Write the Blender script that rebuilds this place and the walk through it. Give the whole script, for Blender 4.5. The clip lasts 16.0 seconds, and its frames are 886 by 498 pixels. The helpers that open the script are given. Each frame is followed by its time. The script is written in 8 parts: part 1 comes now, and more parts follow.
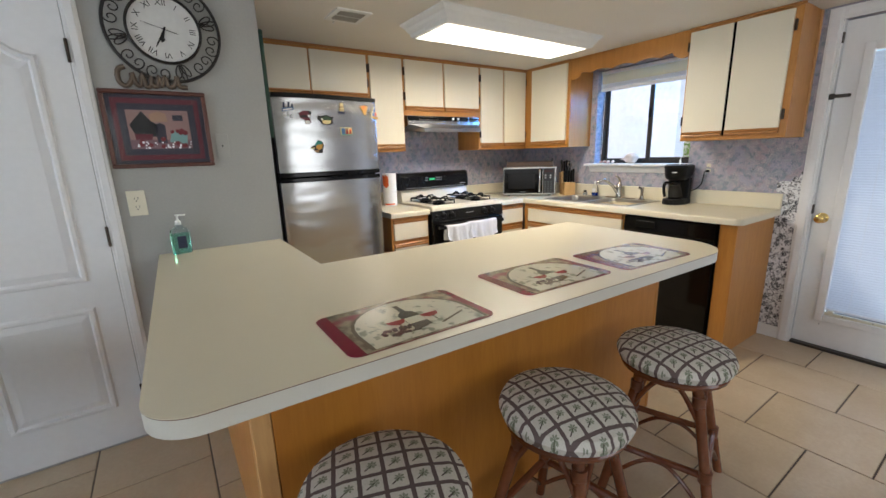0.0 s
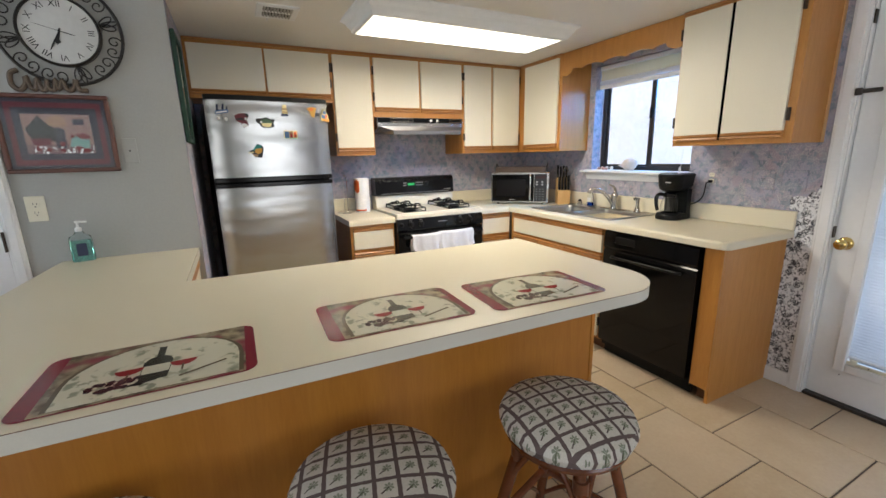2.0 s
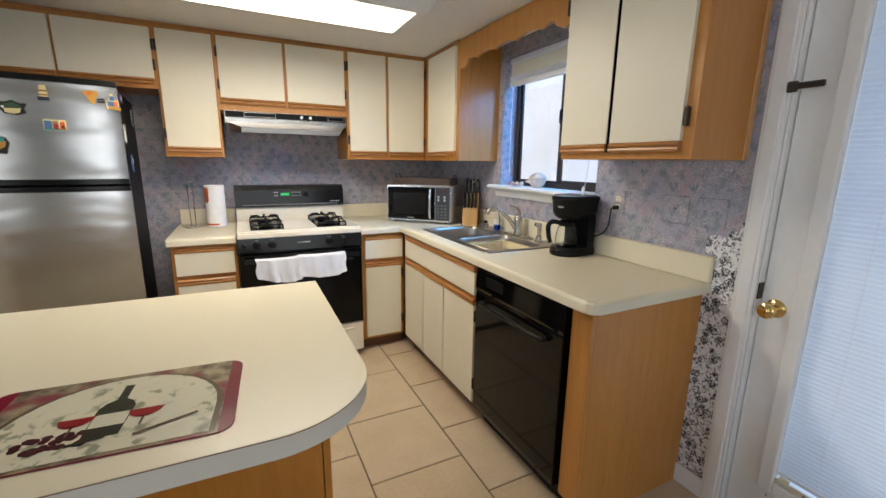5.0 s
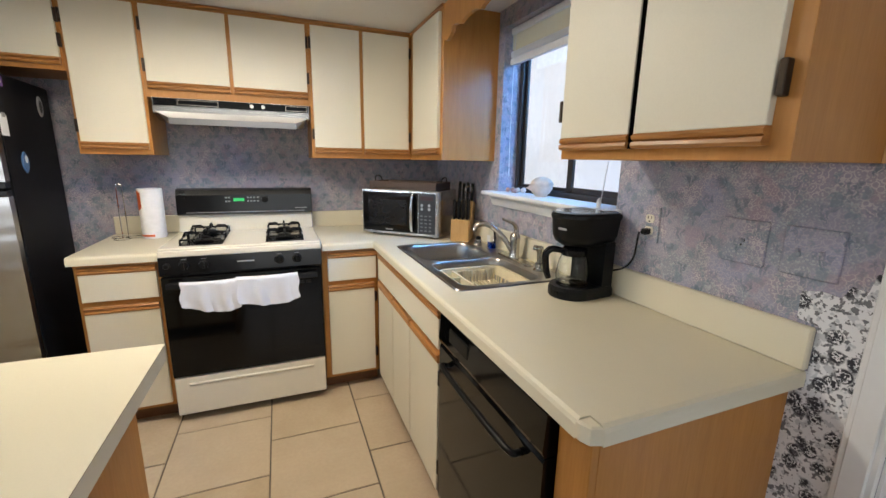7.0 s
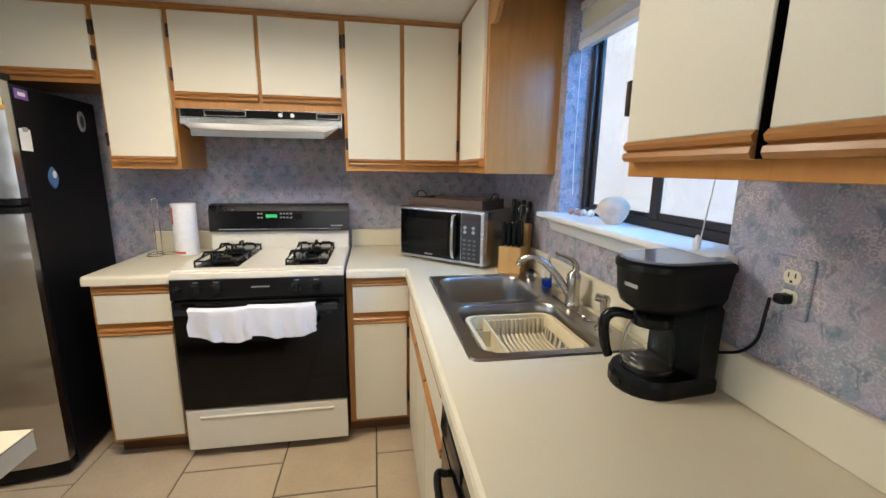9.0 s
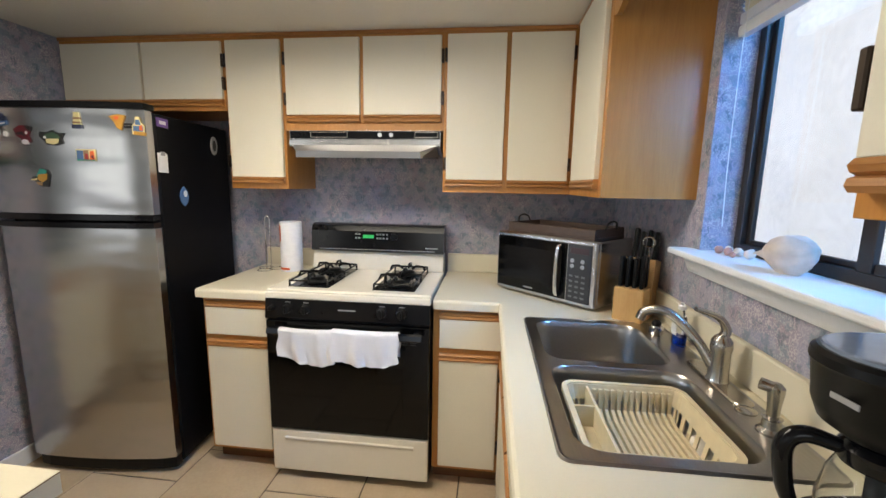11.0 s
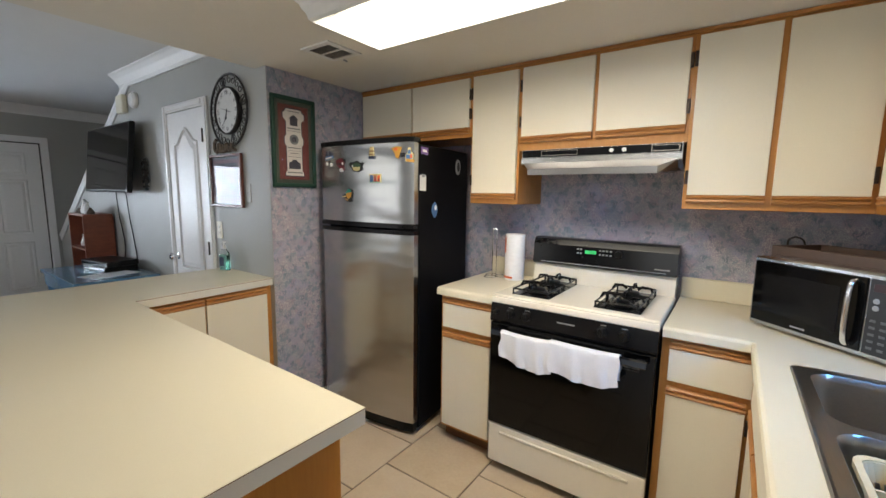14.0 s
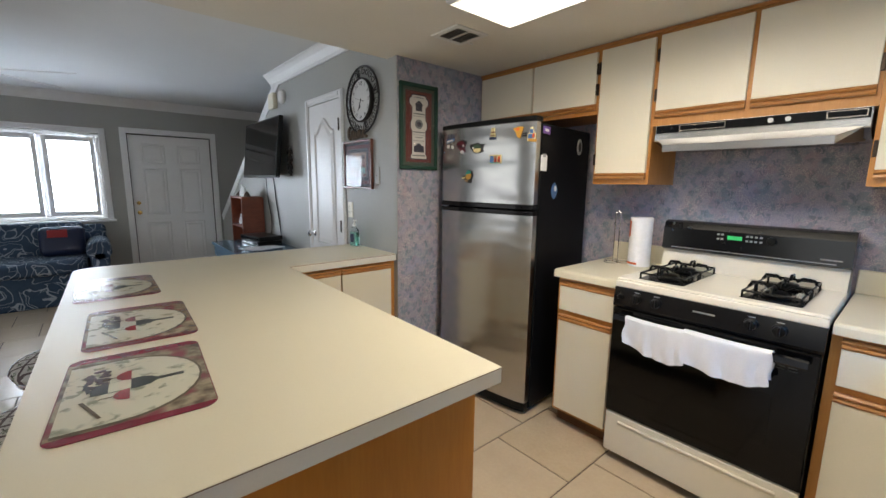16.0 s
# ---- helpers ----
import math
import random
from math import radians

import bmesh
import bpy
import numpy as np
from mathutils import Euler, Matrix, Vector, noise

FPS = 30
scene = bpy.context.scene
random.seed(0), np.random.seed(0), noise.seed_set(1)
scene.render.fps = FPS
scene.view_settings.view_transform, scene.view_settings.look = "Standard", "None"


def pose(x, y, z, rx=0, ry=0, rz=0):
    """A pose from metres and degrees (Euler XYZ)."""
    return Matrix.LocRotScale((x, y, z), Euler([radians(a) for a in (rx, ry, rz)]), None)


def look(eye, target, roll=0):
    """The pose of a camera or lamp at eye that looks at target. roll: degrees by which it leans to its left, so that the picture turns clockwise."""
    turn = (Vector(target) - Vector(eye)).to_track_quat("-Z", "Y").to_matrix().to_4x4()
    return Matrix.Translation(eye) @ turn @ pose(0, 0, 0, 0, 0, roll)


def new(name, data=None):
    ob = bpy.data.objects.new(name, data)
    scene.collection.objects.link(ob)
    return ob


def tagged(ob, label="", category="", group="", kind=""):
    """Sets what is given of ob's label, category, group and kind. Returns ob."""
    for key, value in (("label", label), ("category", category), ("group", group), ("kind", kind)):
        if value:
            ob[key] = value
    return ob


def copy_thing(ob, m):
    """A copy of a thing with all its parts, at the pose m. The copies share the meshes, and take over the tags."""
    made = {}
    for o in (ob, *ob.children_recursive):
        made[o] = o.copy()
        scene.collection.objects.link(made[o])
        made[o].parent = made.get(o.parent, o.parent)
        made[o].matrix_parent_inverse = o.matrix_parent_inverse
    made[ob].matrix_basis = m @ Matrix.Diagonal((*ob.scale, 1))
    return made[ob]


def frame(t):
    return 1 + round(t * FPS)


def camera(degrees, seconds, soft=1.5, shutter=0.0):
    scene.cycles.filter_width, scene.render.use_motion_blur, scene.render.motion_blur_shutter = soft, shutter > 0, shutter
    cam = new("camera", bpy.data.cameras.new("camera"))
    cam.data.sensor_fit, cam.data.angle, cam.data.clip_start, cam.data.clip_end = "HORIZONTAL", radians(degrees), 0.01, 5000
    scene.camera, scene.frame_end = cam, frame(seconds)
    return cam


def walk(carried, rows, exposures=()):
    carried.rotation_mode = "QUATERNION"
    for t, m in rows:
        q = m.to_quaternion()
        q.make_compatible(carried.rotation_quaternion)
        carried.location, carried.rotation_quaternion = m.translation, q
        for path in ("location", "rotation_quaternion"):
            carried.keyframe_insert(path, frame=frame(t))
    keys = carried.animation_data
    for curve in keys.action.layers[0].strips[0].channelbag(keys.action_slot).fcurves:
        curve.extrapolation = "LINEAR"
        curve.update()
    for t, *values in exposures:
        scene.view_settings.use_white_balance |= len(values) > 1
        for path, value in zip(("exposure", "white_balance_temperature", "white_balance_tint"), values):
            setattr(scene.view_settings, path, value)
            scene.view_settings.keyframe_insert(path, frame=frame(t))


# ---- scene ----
cam = camera(94.8, 16.0)
PATH = [
    (0, (-0.024, 0.213, 1.348), (1.082, 1.849, 0.887), -1.7),
    (0.5, (0.141, 0.178, 1.343), (1.187, 1.855, 0.884), -1.6),
    (1, (0.313, 0.158, 1.356), (1.301, 1.870, 0.898), -1.5),
    (1.5, (0.493, 0.131, 1.364), (1.427, 1.872, 0.907), -1.4),
    (2, (0.687, 0.086, 1.362), (1.571, 1.854, 0.909), -1.3),
    (2.5, (0.879, 0.048, 1.371), (1.741, 1.826, 0.909), -1.0),
    (3, (1.073, 0.061, 1.363), (1.935, 1.840, 0.910), -0.5),
    (3.5, (1.266, 0.101, 1.365), (2.134, 1.880, 0.924), -0.1),
    (4, (1.447, 0.149, 1.377), (2.304, 1.931, 0.926), 0.1),
    (4.5, (1.626, 0.214, 1.370), (2.492, 1.993, 0.922), 0.5),
    (5, (1.793, 0.281, 1.365), (2.673, 2.059, 0.943), 0.8),
    (7.5, (2.408, 0.807, 1.380), (3.077, 2.673, 0.953), 1.1),
    (8, (2.494, 0.890, 1.383), (3.077, 2.789, 0.971), 1.1),
    (8.5, (2.586, 0.972, 1.389), (3.048, 2.905, 0.983), 0.9),
    (11, (2.743, 1.288, 1.413), (2.520, 3.279, 1.097), 1.0),
    (11.5, (2.762, 1.297, 1.410), (2.375, 3.265, 1.108), 1.1),
    (12, (2.762, 1.290, 1.409), (2.213, 3.222, 1.122), 1.2),
    (12.5, (2.758, 1.273, 1.418), (2.043, 3.149, 1.130), 1.1),
    (13, (2.744, 1.249, 1.416), (1.869, 3.059, 1.141), 1.1),
    (13.5, (2.724, 1.223, 1.421), (1.698, 2.951, 1.152), 0.9),
    (14, (2.706, 1.198, 1.426), (1.540, 2.835, 1.157), 0.8),
    (14.5, (2.685, 1.170, 1.418), (1.405, 2.720, 1.146), 0.7),
    (15, (2.670, 1.147, 1.404), (1.294, 2.610, 1.127), 0.8),
    (15.5, (2.663, 1.125, 1.388), (1.206, 2.503, 1.091), 0.8),
    (16, (2.660, 1.099, 1.370), (1.138, 2.399, 1.048), 0.7),
]
walk(cam, [(t, look(eye, target, roll)) for t, eye, target, roll in PATH],
     [(0.0, 0.10), (3.0, 0.14), (5.0, -0.08), (8.0, -0.10), (11.0, -0.14), (13.0, -0.10), (16.0, -0.14)])


# ---- world and light ----
world = bpy.data.worlds.new("world")
scene.world = world
world.use_nodes = True
wn = world.node_tree
sky = wn.nodes.new("ShaderNodeTexSky")
sky.sky_type, sky.sun_disc = "NISHITA", False
sky.sun_elevation, sky.sun_rotation = radians(52), radians(235)
wn.links.new(sky.outputs[0], wn.nodes["Background"].inputs[0])
wn.nodes["Background"].inputs[1].default_value = 0.15


def sun_lamp(strength, elevation, azimuth):
    """Sun that stands at that elevation, azimuth clockwise from +y."""
    data = bpy.data.lights.new("sun", "SUN")
    data.energy, data.angle, data.color = strength, radians(0.5), (1.0, 0.95, 0.88)
    ob = new("sun", data)
    e, a = radians(elevation), radians(azimuth)
    ob.matrix_world = look((20 * math.cos(e) * math.sin(a), 20 * math.cos(e) * math.cos(a), 20 * math.sin(e)), (0, 0, 0))
    return ob


sun_lamp(4.0, 52, 235)


def area_light(name, eye, target, sx, sy, watts, color):
    data = bpy.data.lights.new(name, "AREA")
    data.shape, data.size, data.size_y, data.energy, data.color = "RECTANGLE", sx, sy, watts, color
    ob = new(name, data)
    ob.matrix_world = look(eye, target)
    return ob


area_light("ceiling_tubes", (1.99, 2.35, 2.035), (1.99, 2.35, 0), 1.1, 0.3, 25, (1.0, 0.90, 0.74))
area_light("kitchen_window_sky", (4.05, 1.65, 2.15), (2.9, 2.75, 1.3), 0.8, 0.9, 48, (0.12, 0.42, 1.0))
area_light("patio_door_sky", (3.60, 0.55, 1.1), (0.4, 2.0, 1.2), 0.8, 1.7, 6, (0.78, 0.88, 1.0))
area_light("living_window_sky", (-4.42, 0.63, 1.42), (0, 0.6, 1.2), 1.4, 1.3, 170, (0.76, 0.87, 1.0))
# fill lamps at unseen south openings, added to brighten island front, closet door and floor
area_light("unseen_south_fill", (2.2, -2.17, 1.4), (0.4, 1.0, 0.8), 1.9, 1.2, 17, (0.93, 0.96, 1.0))
area_light("unseen_south_fill", (-1.5, -2.17, 1.4), (0.0, 1.2, 0.7), 2.3, 1.2, 11, (0.93, 0.96, 1.0))


# ---- materials ----
def srgb(r, g, b):
    f = lambda c: (c / 255 / 12.92) if c / 255 <= 0.04045 else ((c / 255 + 0.055) / 1.055) ** 2.4
    return (f(r), f(g), f(b), 1.0)


def plain(name, color, rough=0.5, metal=0.0, bump=0.0, scale=40.0, vary=0.06, spec=0.5, stretch=(1, 1, 1), coat=0.0):
    """A painted, plastic or metal surface with slight blotches and grain."""
    m = bpy.data.materials.new(name)
    m.use_nodes = True
    nt = m.node_tree
    b = nt.nodes["Principled BSDF"]
    b.inputs["Roughness"].default_value, b.inputs["Metallic"].default_value = rough, metal
    b.inputs["Specular IOR Level"].default_value = spec
    b.inputs["Coat Weight"].default_value = coat
    tc = nt.nodes.new("ShaderNodeTexCoord")
    mp = nt.nodes.new("ShaderNodeMapping")
    mp.inputs["Scale"].default_value = stretch
    nt.links.new(tc.outputs["Object"], mp.inputs[0])
    n1, n2 = nt.nodes.new("ShaderNodeTexNoise"), nt.nodes.new("ShaderNodeTexNoise")
    n1.inputs["Scale"].default_value, n1.inputs["Detail"].default_value = scale, 4
    n2.inputs["Scale"].default_value = 2.3
    for n in (n1, n2):
        nt.links.new(mp.outputs[0], n.inputs["Vector"])
    add = nt.nodes.new("ShaderNodeMath")
    add.operation = "ADD"
    nt.links.new(n1.outputs[0], add.inputs[0])
    nt.links.new(n2.outputs[0], add.inputs[1])
    mr = nt.nodes.new("ShaderNodeMapRange")
    mr.inputs[1].default_value, mr.inputs[2].default_value = 0.6, 1.4
    mr.inputs[3].default_value, mr.inputs[4].default_value = 1 - vary, 1 + vary
    nt.links.new(add.outputs[0], mr.inputs[0])
    mul = nt.nodes.new("ShaderNodeVectorMath")
    mul.operation = "SCALE"
    mul.inputs[0].default_value = color[:3]
    nt.links.new(mr.outputs[0], mul.inputs["Scale"])
    nt.links.new(mul.outputs[0], b.inputs["Base Color"])
    if bump:
        bp = nt.nodes.new("ShaderNodeBump")
        bp.inputs["Strength"].default_value, bp.inputs["Distance"].default_value = bump, 0.002
        nt.links.new(n1.outputs[0], bp.inputs["Height"])
        nt.links.new(bp.outputs[0], b.inputs["Normal"])
    return m


def glow(name, color, strength):
    m = bpy.data.materials.new(name)
    m.use_nodes = True
    b = m.node_tree.nodes["Principled BSDF"]
    b.inputs["Base Color"].default_value = color
    b.inputs["Emission Color"].default_value, b.inputs["Emission Strength"].default_value = color, strength
    return m


def clear(name, color=(1, 1, 1, 1), rough=0.0, ior=1.45):
    m = bpy.data.materials.new(name)
    m.use_nodes = True
    b = m.node_tree.nodes["Principled BSDF"]
    b.inputs["Base Color"].default_value, b.inputs["Roughness"].default_value = color, rough
    b.inputs["Transmission Weight"].default_value, b.inputs["IOR"].default_value = 1.0, ior
    return m


def nodes_for(name, rough=0.6):
    m = bpy.data.materials.new(name)
    m.use_nodes = True
    nt = m.node_tree
    b = nt.nodes["Principled BSDF"]
    b.inputs["Roughness"].default_value = rough

    def add(kind, **kw):
        n = nt.nodes.new(kind)
        for k, v in kw.items():
            if k == "operation":
                n.operation = v
            elif k == "feature":
                n.feature = v
            elif k == "blend":
                n.data_type, n.blend_type = "RGBA", v
            else:
                n.inputs[k].default_value = v
        return n

    def link(a, c):
        nt.links.new(a, c)

    def val(op, a, c=None):
        """Arithmetic on sockets or numbers."""
        n = nt.nodes.new("ShaderNodeMath")
        n.operation = op
        for i, s in enumerate((a, c)):
            if s is None:
                continue
            if isinstance(s, (int, float)):
                n.inputs[i].default_value = s
            else:
                nt.links.new(s, n.inputs[i])
        return n.outputs[0]

    def mix(fac, a, c, blend="MIX"):
        n = nt.nodes.new("ShaderNodeMix")
        n.data_type, n.blend_type = "RGBA", blend
        for i, s in ((0, fac), (6, a), (7, c)):
            if isinstance(s, (int, float)):
                n.inputs[i].default_value = s
            elif isinstance(s, tuple):
                n.inputs[i].default_value = s if len(s) == 4 else (*s, 1)
            else:
                nt.links.new(s, n.inputs[i])
        return n.outputs[2]

    def ramp(src, lo, hi):
        n = nt.nodes.new("ShaderNodeMapRange")
        n.inputs[1].default_value, n.inputs[2].default_value = lo, hi
        nt.links.new(src, n.inputs[0])
        return n.outputs[0]

    def bump(height, strength, dist=0.001):
        n = nt.nodes.new("ShaderNodeBump")
        n.inputs["Strength"].default_value, n.inputs["Distance"].default_value = strength, dist
        nt.links.new(height, n.inputs["Height"])
        nt.links.new(n.outputs[0], b.inputs["Normal"])

    def tex(kind, scale, vec, out=0, **kw):
        n = nt.nodes.new(kind)
        n.inputs["Scale"].default_value = scale
        for k, v in kw.items():
            n.inputs[k].default_value = v
        nt.links.new(vec, n.inputs["Vector"])
        return n.outputs[out]
    coord = nt.nodes.new("ShaderNodeTexCoord").outputs["Object"]
    return m, nt, b, link, val, mix, ramp, bump, tex, coord


def wallpaper():
    """Faded lavender paper: dark teal leaf fans in staggered rows over patches of pink scallops and gray-green leaves."""
    m, nt, b, link, val, mix, ramp, bump, tex, co = nodes_for("floral_wallpaper", 0.75)
    pos = nt.nodes.new("ShaderNodeNewGeometry").outputs["Position"]
    s = nt.nodes.new("ShaderNodeSeparateXYZ")
    link(pos, s.inputs[0])
    wob = val("MULTIPLY", val("SUBTRACT", tex("ShaderNodeTexNoise", 42, pos, 0, Detail=3.0), 0.5), 0.55)
    wob2 = val("MULTIPLY", val("SUBTRACT", tex("ShaderNodeTexNoise", 37, co, 0, Detail=3.0), 0.5), 0.34)
    v = val("MULTIPLY", s.outputs[2], 1 / 0.052)
    row = val("FLOOR", v, 0)
    uu = val("ADD", val("MULTIPLY", val("ADD", s.outputs[0], s.outputs[1]), 1 / 0.092), val("MULTIPLY", row, 0.37))
    fu = val("ADD", val("SUBTRACT", val("FRACT", uu, 0), 0.5), wob)
    fv = val("ADD", val("SUBTRACT", val("FRACT", v, 0), 0.5), wob2)
    # a fan that widens upwards, cut into leaf strokes
    reach = val("MULTIPLY", val("ADD", fv, 0.44), 0.32)
    fan = val("MULTIPLY", ramp(val("SUBTRACT", reach, val("ABSOLUTE", fu, 0)), -0.01, 0.03), ramp(fv, 0.46, 0.34))
    ribs = ramp(val("SINE", val("MULTIPLY", val("DIVIDE", fu, val("ADD", fv, 0.65)), 30.0), 0), -0.8, 0.3)
    fan = val("MULTIPLY", fan, ribs)
    # scallops and small leaves: rings inside small cells, in patches
    rings = []
    for scale, k in ((88, 13.0), (112, 9.0)):
        d = tex("ShaderNodeTexVoronoi", scale, pos)
        rings.append(ramp(val("SINE", val("MULTIPLY", d, k), 0), 0.15, 0.75))
    pink = ramp(tex("ShaderNodeTexNoise", 8.5, pos, 0, Detail=2.0), 0.48, 0.55)
    leafy = ramp(tex("ShaderNodeTexNoise", 10.5, co, 0, Detail=2.0), 0.50, 0.57)
    mauve = ramp(tex("ShaderNodeTexNoise", 15, pos, 0, Detail=2.0), 0.58, 0.66)
    base = mix(ramp(tex("ShaderNodeTexNoise", 6.5, pos, 0, Detail=3.0), 0.36, 0.60), (0.325, 0.325, 0.44), (0.36, 0.33, 0.395))
    base = mix(val("MULTIPLY", pink, 0.35), base, (0.36, 0.275, 0.285))
    base = mix(val("MULTIPLY", rings[0], val("ADD", 0.28, val("MULTIPLY", pink, 0.4))), base, (0.64, 0.58, 0.57))
    base = mix(val("MULTIPLY", leafy, 0.5), base, (0.25, 0.285, 0.325))
    base = mix(val("MULTIPLY", val("MULTIPLY", rings[1], leafy), 0.7), base, (0.47, 0.50, 0.52))
    teal = ramp(tex("ShaderNodeTexNoise", 26, pos, 0, Detail=3.0), 0.56, 0.62)
    base = mix(val("MULTIPLY", teal, 0.52), base, (0.14, 0.235, 0.28))
    base = mix(val("MULTIPLY", mauve, 0.3), base, (0.40, 0.255, 0.285))
    base = mix(val("MULTIPLY", fan, val("ADD", 0.25, val("MULTIPLY", ramp(tex("ShaderNodeTexNoise", 14, pos), 0.4, 0.6), 0.35))), base, (0.08, 0.14, 0.18))
    fine = tex("ShaderNodeTexNoise", 190, pos, 0, Detail=2.0)
    base = mix(val("MULTIPLY", ramp(fine, 0.5, 0.68), 0.25), base, (0.22, 0.21, 0.27))
    link(base, b.inputs["Base Color"])
    bump(fine, 0.3, 0.001)
    return m


def translucent(name, color):
    """Thin vinyl that lets daylight glow through it."""
    m, nt, b, link, val, mix, ramp, bump, tex, co = nodes_for(name, 0.5)
    b.inputs["Base Color"].default_value = (*color, 1)
    t = nt.nodes.new("ShaderNodeBsdfTranslucent")
    t.inputs[0].default_value = (*color, 1)
    mx = nt.nodes.new("ShaderNodeMixShader")
    mx.inputs[0].default_value = 0.45
    link(b.outputs[0], mx.inputs[1])
    link(t.outputs[0], mx.inputs[2])
    link(mx.outputs[0], nt.nodes["Material Output"].inputs[0])
    return m


def brushed(name, color, rough):
    """Sheet steel with fine upright brushing and slight waves in the sheet."""
    m, nt, b, link, val, mix, ramp, bump, tex, co = nodes_for(name, rough)
    b.inputs["Metallic"].default_value = 1.0
    mp = nt.nodes.new("ShaderNodeMapping")
    mp.inputs["Scale"].default_value = (1, 1, 0.03)
    link(co, mp.inputs[0])
    g = tex("ShaderNodeTexNoise", 260, mp.outputs[0])
    link(mix(val("MULTIPLY", g, 0.25), color, tuple(c * 0.7 for c in color)), b.inputs["Base Color"])
    link(val("ADD", rough - 0.03, val("MULTIPLY", g, 0.08)), b.inputs["Roughness"])
    wave = nt.nodes.new("ShaderNodeMapping")
    wave.inputs["Scale"].default_value = (0.8, 0.8, 2.5)
    link(co, wave.inputs[0])
    bump(tex("ShaderNodeTexNoise", 3.5, wave.outputs[0], 0, Detail=1.0), 0.35, 0.02)
    return m


def rose_paper():
    """White paper with black and gray rose sprigs."""
    m, nt, b, link, val, mix, ramp, bump, tex, co = nodes_for("rose_wallpaper", 0.7)
    v = nt.nodes.new("ShaderNodeTexVoronoi")
    v.inputs["Scale"].default_value = 24
    link(co, v.inputs["Vector"])
    petals = val("ABSOLUTE", val("SINE", val("ADD", val("MULTIPLY", v.outputs["Distance"], 8.0), val("MULTIPLY", tex("ShaderNodeTexNoise", 130, co), 9.0)), 0), 0)
    inside = ramp(v.outputs["Distance"], 0.46, 0.36)
    sprig = ramp(tex("ShaderNodeTexNoise", 95, co, 0, Detail=2.0), 0.55, 0.59)
    gray = ramp(tex("ShaderNodeTexNoise", 60, co, 0, Detail=1.0), 0.56, 0.60)
    col = mix(val("MULTIPLY", gray, 0.6), (0.76, 0.76, 0.78), (0.38, 0.40, 0.44))
    col = mix(val("MULTIPLY", sprig, 0.85), col, (0.06, 0.06, 0.075))
    col = mix(val("MULTIPLY", inside, ramp(petals, 0.35, 0.6)), col, (0.025, 0.025, 0.035))
    link(col, b.inputs["Base Color"])
    return m


def wood(name, light, deep, scale):
    m, nt, b, link, val, mix, ramp, bump, tex, co = nodes_for(name, 0.36)
    mp = nt.nodes.new("ShaderNodeMapping")
    mp.inputs["Scale"].default_value = scale
    link(co, mp.inputs[0])
    g = tex("ShaderNodeTexNoise", 2.2, mp.outputs[0], 0, Detail=6.0, Roughness=0.62, Distortion=0.4)
    fine = tex("ShaderNodeTexNoise", 14, mp.outputs[0], 0, Detail=3.0)
    f = val("ADD", val("MULTIPLY", ramp(g, 0.35, 0.68), 0.7), val("MULTIPLY", ramp(fine, 0.4, 0.7), 0.3))
    col = mix(f, light, deep)
    blot = ramp(tex("ShaderNodeTexNoise", 2.0, co), 0.3, 0.75)
    col = mix(val("MULTIPLY", blot, 0.35), col, deep)
    link(col, b.inputs["Base Color"])
    link(val("ADD", 0.30, val("MULTIPLY", fine, 0.2)), b.inputs["Roughness"])
    bump(fine, 0.12, 0.0006)
    b.inputs["Coat Weight"].default_value, b.inputs["Coat Roughness"].default_value = 0.14, 0.18
    return m


def floor_tile():
    m, nt, b, link, val, mix, ramp, bump, tex, co = nodes_for("floor_tile", 0.3)
    geo = nt.nodes.new("ShaderNodeObjectInfo").outputs["Random"]
    pos = nt.nodes.new("ShaderNodeNewGeometry").outputs["Position"]
    cloud = ramp(tex("ShaderNodeTexNoise", 5, pos, 0, Detail=5.0, Roughness=0.6), 0.3, 0.72)
    speck = ramp(tex("ShaderNodeTexNoise", 60, pos, 0, Detail=3.0), 0.35, 0.75)
    col = mix(cloud, (0.56, 0.445, 0.305), (0.49, 0.38, 0.25))
    col = mix(val("MULTIPLY", speck, 0.3), col, (0.40, 0.30, 0.21))
    col = mix(val("MULTIPLY", geo, 0.3), col, (0.60, 0.50, 0.40))
    link(col, b.inputs["Base Color"])
    link(val("ADD", 0.17, val("MULTIPLY", cloud, 0.08)), b.inputs["Roughness"])
    bump(cloud, 0.15, 0.002)
    return m


